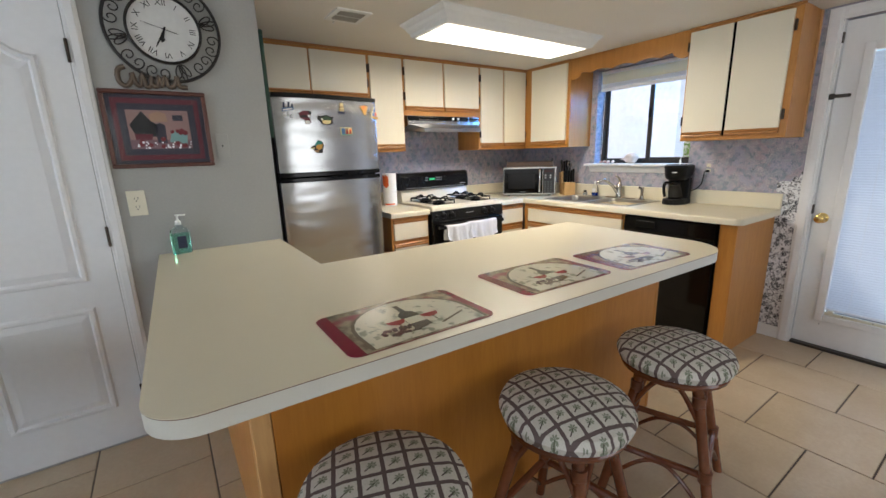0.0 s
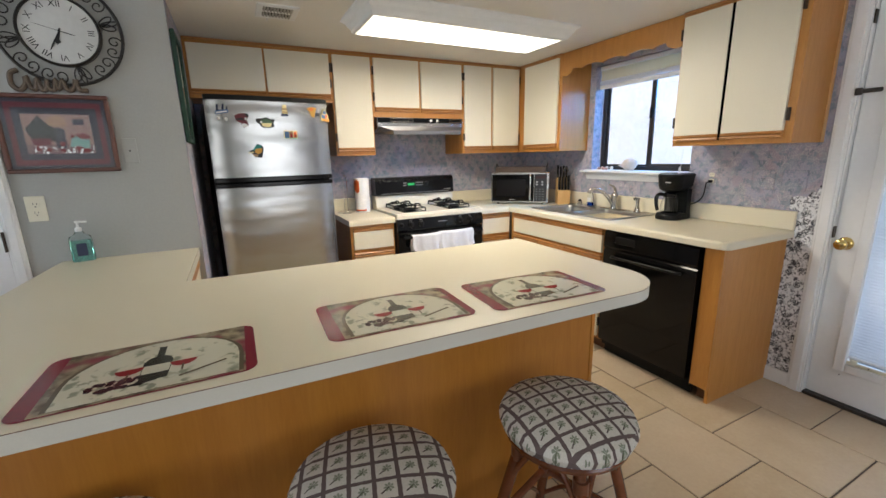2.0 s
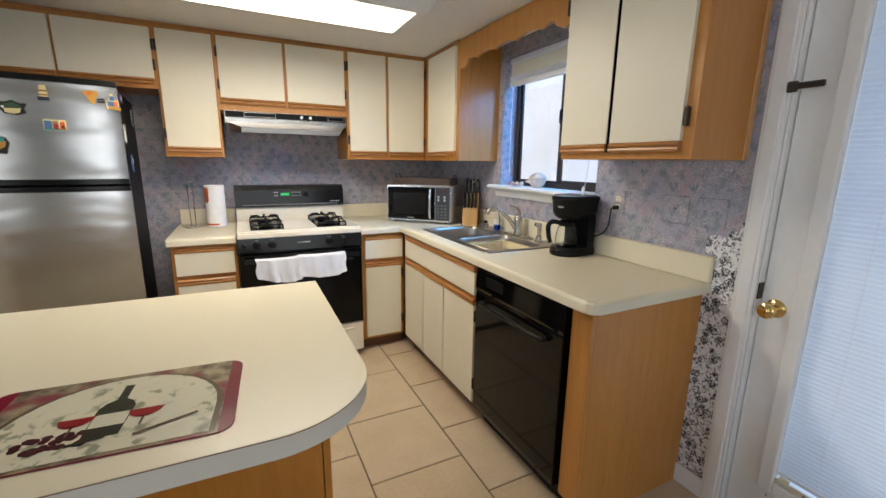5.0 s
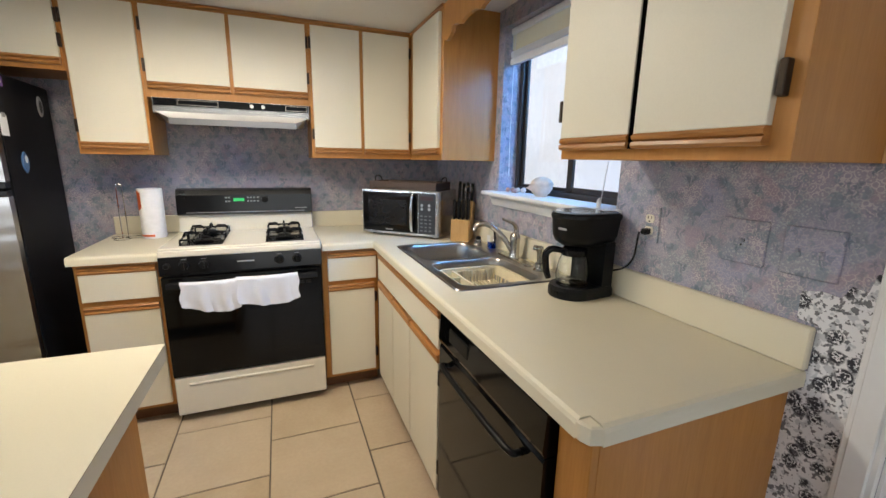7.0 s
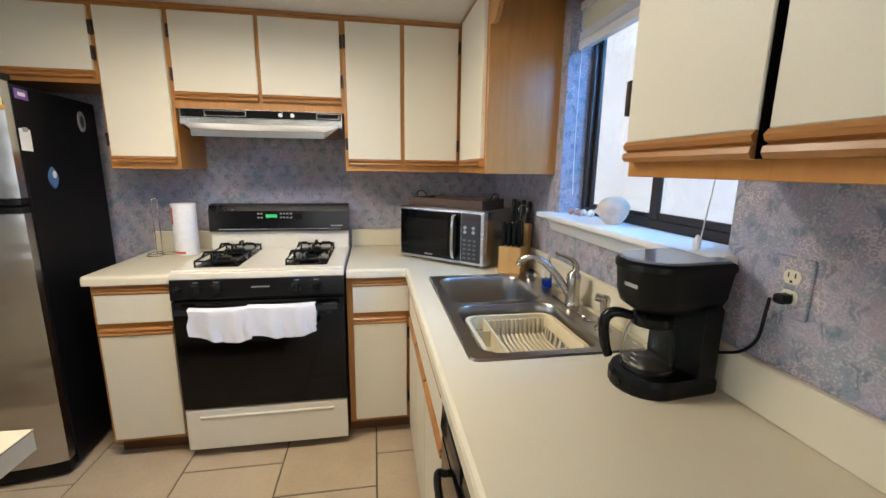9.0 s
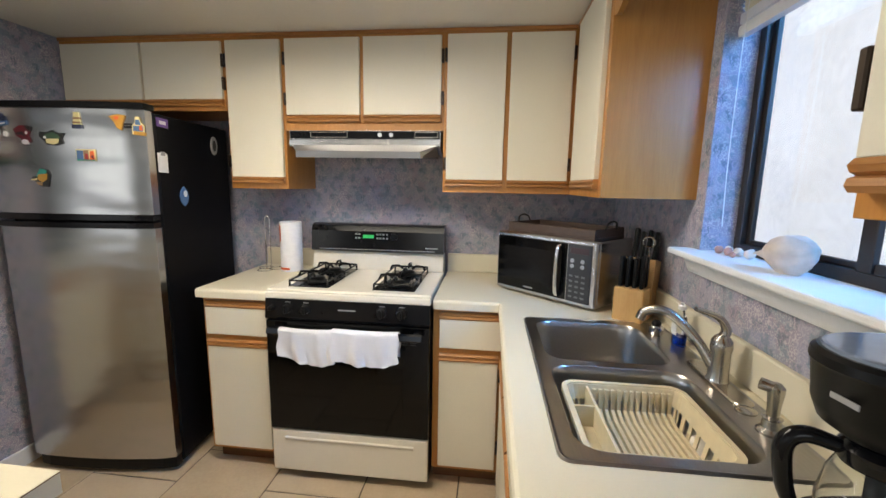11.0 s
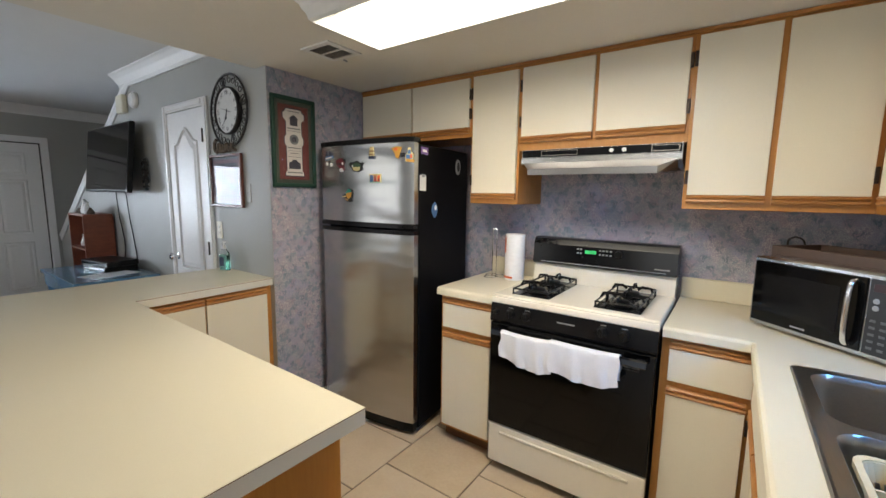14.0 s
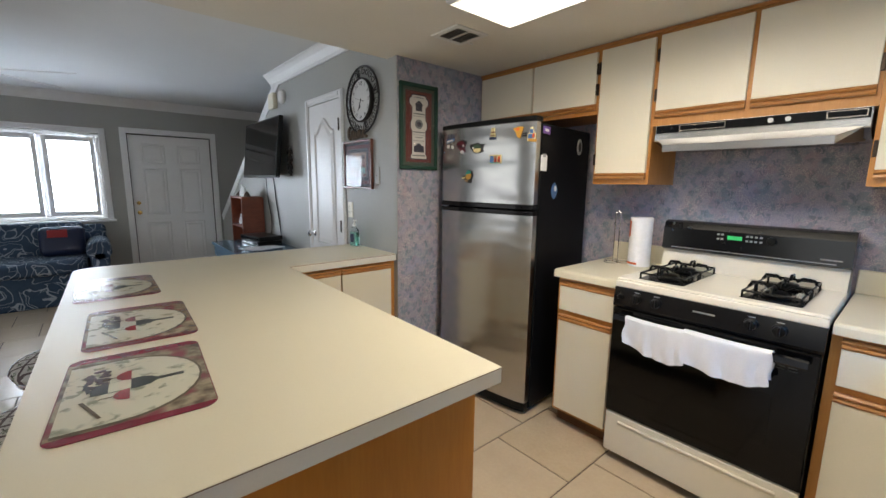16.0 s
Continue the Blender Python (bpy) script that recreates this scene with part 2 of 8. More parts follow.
def palm_fabric():
    """Pale woven cloth with a diagonal brown lattice and a small palm in each field."""
    m, nt, b, link, val, mix, ramp, bump, tex, co = nodes_for("palm_lattice_fabric", 0.9)
    rot = nt.nodes.new("ShaderNodeMapping")
    rot.inputs["Rotation"].default_value = (0, 0, radians(14))
    link(co, rot.inputs[0])
    s = nt.nodes.new("ShaderNodeSeparateXYZ")
    link(rot.outputs[0], s.inputs[0])
    P = 0.057
    fx, fy = [val("SUBTRACT", val("FRACT", val("ADD", val("MULTIPLY", c, 1 / P), 50.0)), 0.5) for c in (s.outputs[0], s.outputs[1])]
    wob = val("MULTIPLY", val("SUBTRACT", tex("ShaderNodeTexNoise", 90, co), 0.5), 0.06)
    line = val("MAXIMUM", val("GREATER_THAN", val("ADD", val("ABSOLUTE", fx), wob), 0.408), val("GREATER_THAN", val("ADD", val("ABSOLUTE", fy), wob), 0.408))
    # along the field's diagonal: u across, v up
    u = val("MULTIPLY", val("SUBTRACT", fx, fy), 0.7071)
    v = val("MULTIPLY", val("ADD", fx, fy), 0.7071)
    trunk = val("MULTIPLY", val("LESS_THAN", val("ABSOLUTE", val("SUBTRACT", u, val("MULTIPLY", v, 0.12))), 0.03), val("MULTIPLY", val("GREATER_THAN", v, -0.32), val("LESS_THAN", v, 0.1)))
    dy = val("SUBTRACT", v, 0.10)
    r2 = val("SQRT", val("ADD", val("MULTIPLY", u, u), val("MULTIPLY", dy, dy)))
    ang = val("ARCTAN2", dy, u)
    star = val("ADD", 0.10, val("MULTIPLY", val("ABSOLUTE", val("SINE", val("MULTIPLY", ang, 3.5))), 0.12))
    frond = val("MULTIPLY", val("LESS_THAN", r2, star), val("GREATER_THAN", val("ABSOLUTE", val("SINE", val("MULTIPLY", ang, 3.5))), 0.35))
    weave = tex("ShaderNodeTexNoise", 400, co)
    col = mix(ramp(weave, 0.3, 0.7), (0.54, 0.51, 0.45), (0.66, 0.63, 0.56))
    col = mix(trunk, col, (0.075, 0.05, 0.045))
    col = mix(val("MULTIPLY", frond, 0.8), col, (0.13, 0.16, 0.09))
    col = mix(val("MULTIPLY", line, 0.93), col, mix(weave, (0.065, 0.035, 0.035), (0.11, 0.065, 0.06)))
    link(col, b.inputs["Base Color"])
    bump(weave, 0.3, 0.0005)
    return m


M = {
    "ceiling": plain("ceiling_paint", (0.72, 0.69, 0.63), 0.9, bump=0.3, scale=120, vary=0.03),
    "ceiling_living": plain("living_ceiling_paint", (0.74, 0.76, 0.78), 0.9, bump=0.3, scale=120, vary=0.03),
    "gray": plain("gray_wall_paint", (0.37, 0.37, 0.35), 0.5, bump=0.3, scale=90, vary=0.05),
    "white": plain("white_trim_paint", (0.78, 0.78, 0.78), 0.4, vary=0.03),
    "paper": wallpaper(),
    "rose": rose_paper(),
    "laminate": plain("cream_laminate", (0.70, 0.64, 0.49), 0.34, scale=300, vary=0.03),
    "edge": plain("laminate_edge", (0.66, 0.64, 0.57), 0.35, scale=300, vary=0.04),
    "door": plain("cream_cabinet_laminate", (0.74, 0.69, 0.56), 0.45, scale=250, vary=0.03),
    "oak": wood("honey_oak", (0.52, 0.235, 0.052), (0.41, 0.17, 0.032), (14, 14, 1.2)),
    "oak_light": wood("light_oak", (0.66, 0.38, 0.15), (0.5, 0.26, 0.09), (14, 14, 1.2)),
    "oak_panel": wood("stained_panel", (0.52, 0.21, 0.028), (0.42, 0.155, 0.018), (9, 9, 0.9)),
    "oak_h": wood("oak_rail", (0.50, 0.23, 0.065), (0.30, 0.12, 0.03), (1.5, 1.5, 26)),
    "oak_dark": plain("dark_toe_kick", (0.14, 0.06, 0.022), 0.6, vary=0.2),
    "black": plain("black_enamel", (0.007, 0.007, 0.008), 0.15, vary=0.1, spec=0.25),
    # flat black put where only deep shade would be
    "void": plain("shadow_gap", (0.002, 0.002, 0.002), 1.0, spec=0.0),
    "steel_soft": plain("satin_steel", (0.62, 0.61, 0.59), 0.42, 0.9, scale=160, vary=0.05),
    "door_glass": clear("door_glass", ior=1.12),
    "lit_blind": translucent("backlit_blind", (0.80, 0.84, 0.90)),
    "gloss": plain("glossy_black", (0.003, 0.003, 0.003), 0.08, vary=0.1, spec=0.25),
    "matte": plain("black_plastic", (0.005, 0.005, 0.005), 0.34, vary=0.1, spec=0.2),
    "side": plain("textured_black_side", (0.005, 0.005, 0.006), 0.45, vary=0.1, scale=500, bump=0.3, spec=0.1),
    "visor": plain("visor_steel", (0.34, 0.335, 0.33), 0.3, 0.9, scale=160, vary=0.05),
    "steel": brushed("brushed_steel", (0.50, 0.50, 0.505), 0.22),
    "sink": plain("satin_sink_steel", (0.46, 0.44, 0.41), 0.28, 1.0, scale=200, vary=0.08, stretch=(1, 0.1, 1)),
    "nickel": plain("brushed_nickel", (0.50, 0.47, 0.43), 0.25, 1.0, vary=0.05),
    "chrome": plain("chrome", (0.7, 0.7, 0.7), 0.12, 1.0, vary=0.02),
    "brass": plain("polished_brass", (0.75, 0.55, 0.22), 0.18, 1.0, vary=0.05),
    "bronze": plain("dark_bronze", (0.035, 0.028, 0.024), 0.4, 0.3, vary=0.15),
    "hinge": plain("dark_hinge", (0.05, 0.035, 0.025), 0.4, 0.7, vary=0.2),
    "iron": plain("wrought_iron", (0.018, 0.015, 0.013), 0.5, 0.2, vary=0.3, scale=90, bump=0.3),
    "enamel": plain("almond_enamel", (0.74, 0.69, 0.58), 0.2, vary=0.02),
    "tile": floor_tile(),
    "grout": plain("dark_grout", (0.12, 0.095, 0.075), 0.9, scale=80, vary=0.2),
    "rattan": plain("rattan", (0.17, 0.05, 0.018), 0.22, scale=25, vary=0.35, coat=0.3),
    "fabric": palm_fabric(),
    "diffuser": glow("lit_diffuser", (1.0, 0.95, 0.84, 1), 3.2),
    "housing": plain("white_lamp_housing", (0.72, 0.72, 0.70), 0.5, vary=0.03),
    "stucco": plain("white_stucco", (0.82, 0.82, 0.80), 0.9, scale=22, vary=0.12, bump=1.0),
    "cloth": plain("white_terry", (0.70, 0.70, 0.73), 0.95, scale=260, vary=0.08, bump=1.0),
    "ground": plain("patio_concrete", (0.35, 0.34, 0.32), 0.9, scale=20, vary=0.15),
    "blind": plain("white_blind_vinyl", (0.80, 0.82, 0.86), 0.5, vary=0.03),
    "glass": clear("window_glass"),
    "white_plastic": plain("white_plastic", (0.76, 0.76, 0.74), 0.35, vary=0.03),
    "ivory": plain("ivory_plastic", (0.72, 0.68, 0.54), 0.35, vary=0.03),
    "dark": plain("dark_slot", (0.02, 0.02, 0.02), 0.6),
    "mahogany": wood("mahogany_frame", (0.13, 0.035, 0.02), (0.07, 0.02, 0.012), (8, 8, 8)),
    "brown": plain("brown_tray", (0.06, 0.035, 0.024), 0.55, vary=0.2),
    "beech": wood("beech", (0.62, 0.38, 0.15), (0.5, 0.29, 0.1), (30, 30, 3)),
    # white slats, their shade between the louvres mixed into a darker colour
    "vent_slat": plain("shaded_white_slat", (0.42, 0.40, 0.36), 0.6, vary=0.15),
    "clay": plain("brown_clay", (0.10, 0.07, 0.05), 0.6, vary=0.3),
    "rim_clay": plain("pale_clay_edge", (0.16, 0.12, 0.085), 0.6, vary=0.2),
}


# ---- mesh helpers ----
WORLD = {}


def thing(name, label, category, at=(0, 0, 0), rz=0.0, group="", kind="", world=True):
    """A top-level thing: an Empty at its base. With world, its parts are given in world coordinates."""
    ob = new(name)
    ob.matrix_basis = pose(*at, 0, 0, rz)
    ob.empty_display_size = 0.05
    tagged(ob, label, category, group, kind)
    if world:
        WORLD[ob.name] = Vector(at)
    return ob


def part(name, bm, material, parent=None, label="", smooth=False, kind=""):
    top, here = parent, parent
    while top is not None and top.parent is not None:
        top = top.parent
    if top is not None and top.name in WORLD:
        bmesh.ops.translate(bm, verts=bm.verts, vec=-WORLD[top.name])
    me = bpy.data.meshes.new(name)
    if smooth:
        for fc in bm.faces:
            fc.smooth = True
    bm.to_mesh(me)
    bm.free()
    if smooth:
        me.set_sharp_from_angle(angle=radians(38))
    mats = material if isinstance(material, (list, tuple)) else [material]
    for m in mats:
        me.materials.append(M[m] if isinstance(m, str) else m)
    ob = new(name, me)
    ob.parent = here
    return tagged(ob, label, kind=kind)


def flat(name, bm, material, label, category, kind="", group="", smooth=False):
    """A top-level thing of one mesh."""
    ob = part(name, bm, material, None, label, smooth)
    return tagged(ob, label, category, group, kind)


def box(x0, x1, y0, y1, z0, z1, bevel=0.0, bm=None, seg=1, mi=0):
    """A box between those bounds, its edges bevelled."""
    b = bmesh.new()
    bmesh.ops.create_cube(b, size=1)
    for v in b.verts:
        v.co = Vector(((x0 + x1) / 2 + v.co.x * (x1 - x0), (y0 + y1) / 2 + v.co.y * (y1 - y0), (z0 + z1) / 2 + v.co.z * (z1 - z0)))
    if bevel:
        bmesh.ops.bevel(b, geom=b.edges[:], offset=bevel, segments=seg, affect="EDGES", profile=0.5)
    for fc in b.faces:
        fc.material_index = mi
    return b if bm is None else join(bm, b)


def join(a, b, m=None):
    """Adds bmesh b, turned by m, to a."""
    me = bpy.data.meshes.new("joined")
    if m is not None:
        bmesh.ops.transform(b, matrix=m, verts=b.verts)
    b.to_mesh(me)
    b.free()
    a.from_mesh(me)
    bpy.data.meshes.remove(me)
    return a


def extrude(points, z0, z1, bevel=0.0, seg=2, bm=None):
    """An upright prism over a plan outline (counter-clockwise)."""
    b = bmesh.new()
    fc = b.faces.new([b.verts.new((x, y, z0)) for x, y in points])
    up = bmesh.ops.extrude_face_region(b, geom=[fc])
    bmesh.ops.translate(b, verts=[v for v in up["geom"] if isinstance(v, bmesh.types.BMVert)], vec=(0, 0, z1 - z0))
    bmesh.ops.recalc_face_normals(b, faces=b.faces)
    if bevel:
        ed = [e for e in b.edges if abs(e.verts[0].co.z - e.verts[1].co.z) < 1e-6]
        bmesh.ops.bevel(b, geom=ed, offset=bevel, segments=seg, affect="EDGES", profile=0.5)
    return b if bm is None else join(bm, b)


def lathe(profile, n=24, at=(0, 0, 0), bm=None, m=None):
    """A turned shape: profile of (radius, height), from the bottom up."""
    b = bmesh.new()
    rings = []
    for r, z in profile:
        if r < 1e-5:
            rings.append([b.verts.new((0, 0, z))])
        else:
            rings.append([b.verts.new((r * math.cos(2 * math.pi * i / n), r * math.sin(2 * math.pi * i / n), z)) for i in range(n)])
    for p, q in zip(rings, rings[1:]):
        for i in range(n):
            j = (i + 1) % n
            if len(p) == 1 and len(q) == 1:
                continue
            if len(p) == 1:
                b.faces.new((p[0], q[j], q[i]))
            elif len(q) == 1:
                b.faces.new((p[i], p[j], q[0]))
            else:
                b.faces.new((p[i], p[j], q[j], q[i]))
    for ring, flip in ((rings[0], True), (rings[-1], False)):
        if len(ring) > 1:
            b.faces.new(ring[::-1] if flip else ring)
    mm = Matrix.Translation(at) @ (m or Matrix())
    bmesh.ops.transform(b, matrix=mm, verts=b.verts)
    return b if bm is None else join(bm, b)


def tube(points, r, n=8, closed=False, bm=None, radii=None):
    """A round rod along points."""
    b = bmesh.new()
    pts = [Vector(p) for p in points]
    rings, last = [], None
    for i, p in enumerate(pts):
        a = pts[i - 1] if (i or closed) else p
        c = pts[(i + 1) % len(pts)] if (i < len(pts) - 1 or closed) else p
        d = (c - a).normalized()
        if last is None:
            last = d.orthogonal().normalized()
        last = (last - d * last.dot(d)).normalized()
        s = d.cross(last)
        rr = radii[i] if radii else r
        rings.append([b.verts.new(p + rr * (last * math.cos(2 * math.pi * k / n) + s * math.sin(2 * math.pi * k / n))) for k in range(n)])
    pairs = list(zip(rings, rings[1:])) + ([(rings[-1], rings[0])] if closed else [])
    for p, q in pairs:
        for k in range(n):
            b.faces.new((p[k], p[(k + 1) % n], q[(k + 1) % n], q[k]))
    if not closed:
        b.faces.new(rings[0][::-1])
        b.faces.new(rings[-1])
    bmesh.ops.recalc_face_normals(b, faces=b.faces)
    return b if bm is None else join(bm, b)


def arc(cx, cy, r, a0, a1, n=6):
    return [(cx + r * math.cos(radians(a0 + (a1 - a0) * i / n)), cy + r * math.sin(radians(a0 + (a1 - a0) * i / n))) for i in range(n + 1)]


def curve(points, n=6):
    """A smooth line through points (Catmull-Rom)."""
    p = [Vector(q) for q in points]
    p = [2 * p[0] - p[1], *p, 2 * p[-1] - p[-2]]
    out = []
    for i in range(1, len(p) - 2):
        for k in range(n):
            t = k / n
            out.append(0.5 * (2 * p[i] + (p[i + 1] - p[i - 1]) * t + (2 * p[i - 1] - 5 * p[i] + 4 * p[i + 1] - p[i + 2]) * t * t + (3 * p[i] - p[i - 1] - 3 * p[i + 1] + p[i + 2]) * t ** 3))
    return out + [p[-2]]



# ---- the room: plan numbers ----
BACK, SIDE, PAPER, GRAY = 3.63, 3.43, 0.49, 2.566   # back wall y, window wall x, papered wall x, gray wall y
CEIL, CEIL2, EDGE = 2.13, 2.40, 0.38               # kitchen ceiling, living ceiling, edge of the lower ceiling
WEST, SOUTH = -4.2, -2.2
COUNTER = 0.914


def structure(name, bm, material, label, category, parent=None, smooth=False):
    ob = part(name, bm, material, parent, label, smooth)
    return tagged(ob, label, category, "", "structure") if parent is None else ob


def wall_with_holes(name, axis, at, thick, a0, a1, z0, z1, holes, material, label):
    """A wall across the axis ('x' or 'y') whose room face is at `at`; holes are (a0, a1, z0, z1)."""
    bm = bmesh.new()
    cuts = sorted({a0, a1, *[h[0] for h in holes], *[h[1] for h in holes]})
    for p, q in zip(cuts, cuts[1:]):
        solid = [(z0, z1)]
        for h in holes:
            if h[0] <= p and h[1] >= q:
                solid = [s for lo, hi in solid for s in ((lo, min(hi, h[2])), (max(lo, h[3]), hi)) if s[1] > s[0] + 1e-6]
        for lo, hi in solid:
            t0, t1 = min(at, at + thick), max(at, at + thick)
            box(*((t0, t1, p, q) if axis == "x" else (p, q, t0, t1)), lo, hi, bm=bm)
    bmesh.ops.remove_doubles(bm, verts=bm.verts, dist=1e-5)
    return structure(name, bm, material, label, "wall")


def prism_y(outline, y0, y1, bm=None):
    """A plate over an outline of (x, z), from y0 to y1."""
    b = extrude(outline, y0, y1)
    bmesh.ops.transform(b, matrix=Matrix(((1, 0, 0, 0), (0, 0, 1, 0), (0, 1, 0, 0), (0, 0, 0, 1))), verts=b.verts)
    bmesh.ops.recalc_face_normals(b, faces=b.faces)
    return b if bm is None else join(bm, b)


def prism_x(outline, x0, x1, bm=None):
    """A plate over an outline of (y, z), from x0 to x1."""
    b = extrude(outline, x0, x1)
    bmesh.ops.transform(b, matrix=Matrix(((0, 0, 1, 0), (1, 0, 0, 0), (0, 1, 0, 0), (0, 0, 0, 1))), verts=b.verts)
    bmesh.ops.recalc_face_normals(b, faces=b.faces)
    return b if bm is None else join(bm, b)


WIN = (1.83, 2.69, 1.215, 2.04)
DOOR = (0.11, 1.04, 0.0, 2.05)
LWIN = (0.05, 1.215, 0.86, 1.94)
EDOOR = (1.495, 2.465, 0.0, 1.97)
wall_with_holes("wall_back", "y", BACK, 0.12, PAPER, SIDE, 0, CEIL, [], "paper", "kitchen wall in faded lavender floral wallpaper")
wall_with_holes("wall_window", "x", SIDE, 0.16, SOUTH, BACK + 0.12, 0, CEIL2, [WIN, DOOR], "paper", "kitchen wall in faded lavender floral wallpaper")
wall_with_holes("wall_papered", "x", PAPER, -0.12, GRAY + 0.003, BACK + 0.12, 0, CEIL, [], "paper", "short wall in faded lavender floral wallpaper beside the fridge")
structure("wall_gray", prism_y([(WEST, 0), (PAPER - 0.002, 0), (PAPER - 0.002, CEIL2), (-1.445, CEIL2), (WEST, 0.826)], GRAY, GRAY + 0.1), "gray",
          "gray painted wall with a closet door, sloping down along the stairs", "wall")
wall_with_holes("wall_entry", "x", WEST, -0.15, SOUTH, BACK, 0, CEIL2, [LWIN, EDOOR], "gray", "gray painted wall with the entry door and a window")
# the two openings are never in view; added to hold the south fill lamps
wall_with_holes("wall_south", "y", SOUTH, -0.12, WEST - 0.15, SIDE + 0.16, 0, CEIL2, [(-2.7, -0.3, 0.75, 2.05), (1.2, 3.2, 0.75, 2.05)], "gray", "plain gray painted wall")
structure("wall_stair", box(WEST, PAPER - 0.12, BACK, BACK + 0.12, 0, CEIL2), "gray", "plain gray wall behind the stairs", "wall")
structure("subfloor", box(WEST - 0.15, SIDE + 0.16, SOUTH - 0.12, BACK + 0.12, -0.14, -0.008), "grout", "dark sanded grout bed under the tiles", "floor")
structure("ceiling_kitchen", box(EDGE, SIDE, SOUTH, BACK, CEIL, CEIL2), "ceiling", "low cream painted kitchen ceiling", "ceiling")
structure("ceiling_living", box(WEST - 0.15, SIDE + 0.16, SOUTH - 0.12, BACK + 0.12, CEIL2 + 0.001, CEIL2 + 0.1), "ceiling_living", "white painted living room ceiling", "ceiling")
structure("ground", box(-60, 60, -60, 60, -0.4, -0.15), "ground", "pale concrete ground outside the house", "ground")
structure("neighbour_wall", box(4.9, 5.1, 2.68, 12, -0.15, 5), "stucco", "bright white stucco wall outside the kitchen window", "wall")
structure("backdrop", box(-14.1, -14.0, -12, 13, -0.15, 7), glow("bright_haze", (0.93, 0.97, 1.0, 1), 1.6), "bright hazy daylight outside the living room window", "backdrop")
structure("baseboard_papered", box(PAPER, PAPER + 0.013, GRAY, BACK, 0, 0.09, 0.003), "white", "white painted baseboard beside the fridge", "baseboard")
structure("baseboard_gray", box(-4.19, -0.895, GRAY - 0.013, GRAY, 0, 0.09, 0.003), "white", "white painted baseboard", "baseboard")
structure("baseboard_door", box(SIDE - 0.013, SIDE, 1.105, 1.225, 0, 0.085, 0.003), "white", "white painted baseboard beside the patio door", "baseboard")

# crown moulding of the living room
CROWN = [(0, 0), (0.0, -0.11), (0.012, -0.11), (0.018, -0.085), (0.05, -0.045), (0.075, -0.02), (0.085, -0.012), (0.085, 0)]
structure("crown_gray", prism_x([(GRAY - a, CEIL2 + b) for a, b in CROWN], -1.72, EDGE), "white", "white crown moulding over the gray wall", "trim")
structure("crown_entry", prism_y([(WEST + a, CEIL2 + b) for a, b in CROWN], SOUTH, BACK), "white", "white crown moulding over the entry wall", "trim")
e = math.atan2(CEIL2 - 0.826, 2.755)
bm = box(0, 3.05, -0.02, 0.12, -0.02, 0.015, 0.005)
box(0, 3.05, -0.016, -0.001, -0.075, -0.02, 0.003, bm=bm)
bmesh.ops.transform(bm, matrix=Matrix.Translation((WEST + 0.02, GRAY, 0.85)) @ Matrix.Rotation(-e, 4, "Y"), verts=bm.verts)
structure("stair_rail_trim", bm, "white", "white sloping trim along the stair wall", "trim")

# ---- floor tiles ----
floor = structure("floor", box(WEST, SIDE, SOUTH, BACK, -0.008, -0.0065), "grout", "beige ceramic tile floor with dark grout lines, laid in staggered rows", "floor")
TX, TY, TX0, TYA, TYB = 0.4435, 0.4525, 2.640, 1.307, 1.520


def tile_mesh(w, d):
    bm = box(-w / 2, w / 2, -d / 2, d / 2, -0.0065, 0.0, 0.0025)
    me = bpy.data.meshes.new("tile")
    bm.to_mesh(me)
    bm.free()
    me.materials.append(M["tile"])
    return me


def tiles():
    far, cache = bmesh.new(), {}
    for i in range(-16, 3):
        x0, x1 = TX0 + i * TX, TX0 + (i + 1) * TX
        base = TYA if i % 2 else TYB
        for j in range(-9, 7):
            y0, y1 = base + j * TY, base + (j + 1) * TY
            a, b, c, d = max(x0, WEST) + 0.003, min(x1, SIDE) - 0.003, max(y0, SOUTH) + 0.003, min(y1, BACK) - 0.003
            if b - a < 0.02 or d - c < 0.02:
                continue
            if x0 > -1.4 and y0 > -0.9:
                key = (round(b - a, 3), round(d - c, 3))
                if key not in cache:
                    cache[key] = tile_mesh(*key)
                ob = new("tile", cache[key])
                ob.parent = floor
                ob.location = ((a + b) / 2, (c + d) / 2, 0)
            else:
                box(a, b, c, d, -0.0065, 0.0, 0.0025, bm=far)
    part("far_tiles", far, "tile", floor, kind="stuff")


# ---- doors ----
def casing(name, axis, at, out, a0, a1, z1, w, parent, z0=0.0):
    """Door casing round an opening; out: which way it stands out from the wall."""
    bm = bmesh.new()
    for p, q, lo, hi in ((a0 - w, a0, z0, z1 + w), (a1, a1 + w, z0, z1 + w), (a0, a1, z1, z1 + w)):
        for k, (ins, th) in enumerate(((0.0, 0.014), (0.012, 0.02))):
            pp, qq, hh = p + ins, q - ins, hi - (ins if hi > z1 else 0)
            ll = lo if lo == z0 else lo + ins
            t0, t1 = sorted((at, at + out * th))
            if axis == "x":
                box(t0, t1, pp, qq, ll, hh, 0.003, bm=bm)
            else:
                box(pp, qq, t0, t1, ll, hh, 0.003, bm=bm)
    return part(name, bm, "white", parent)


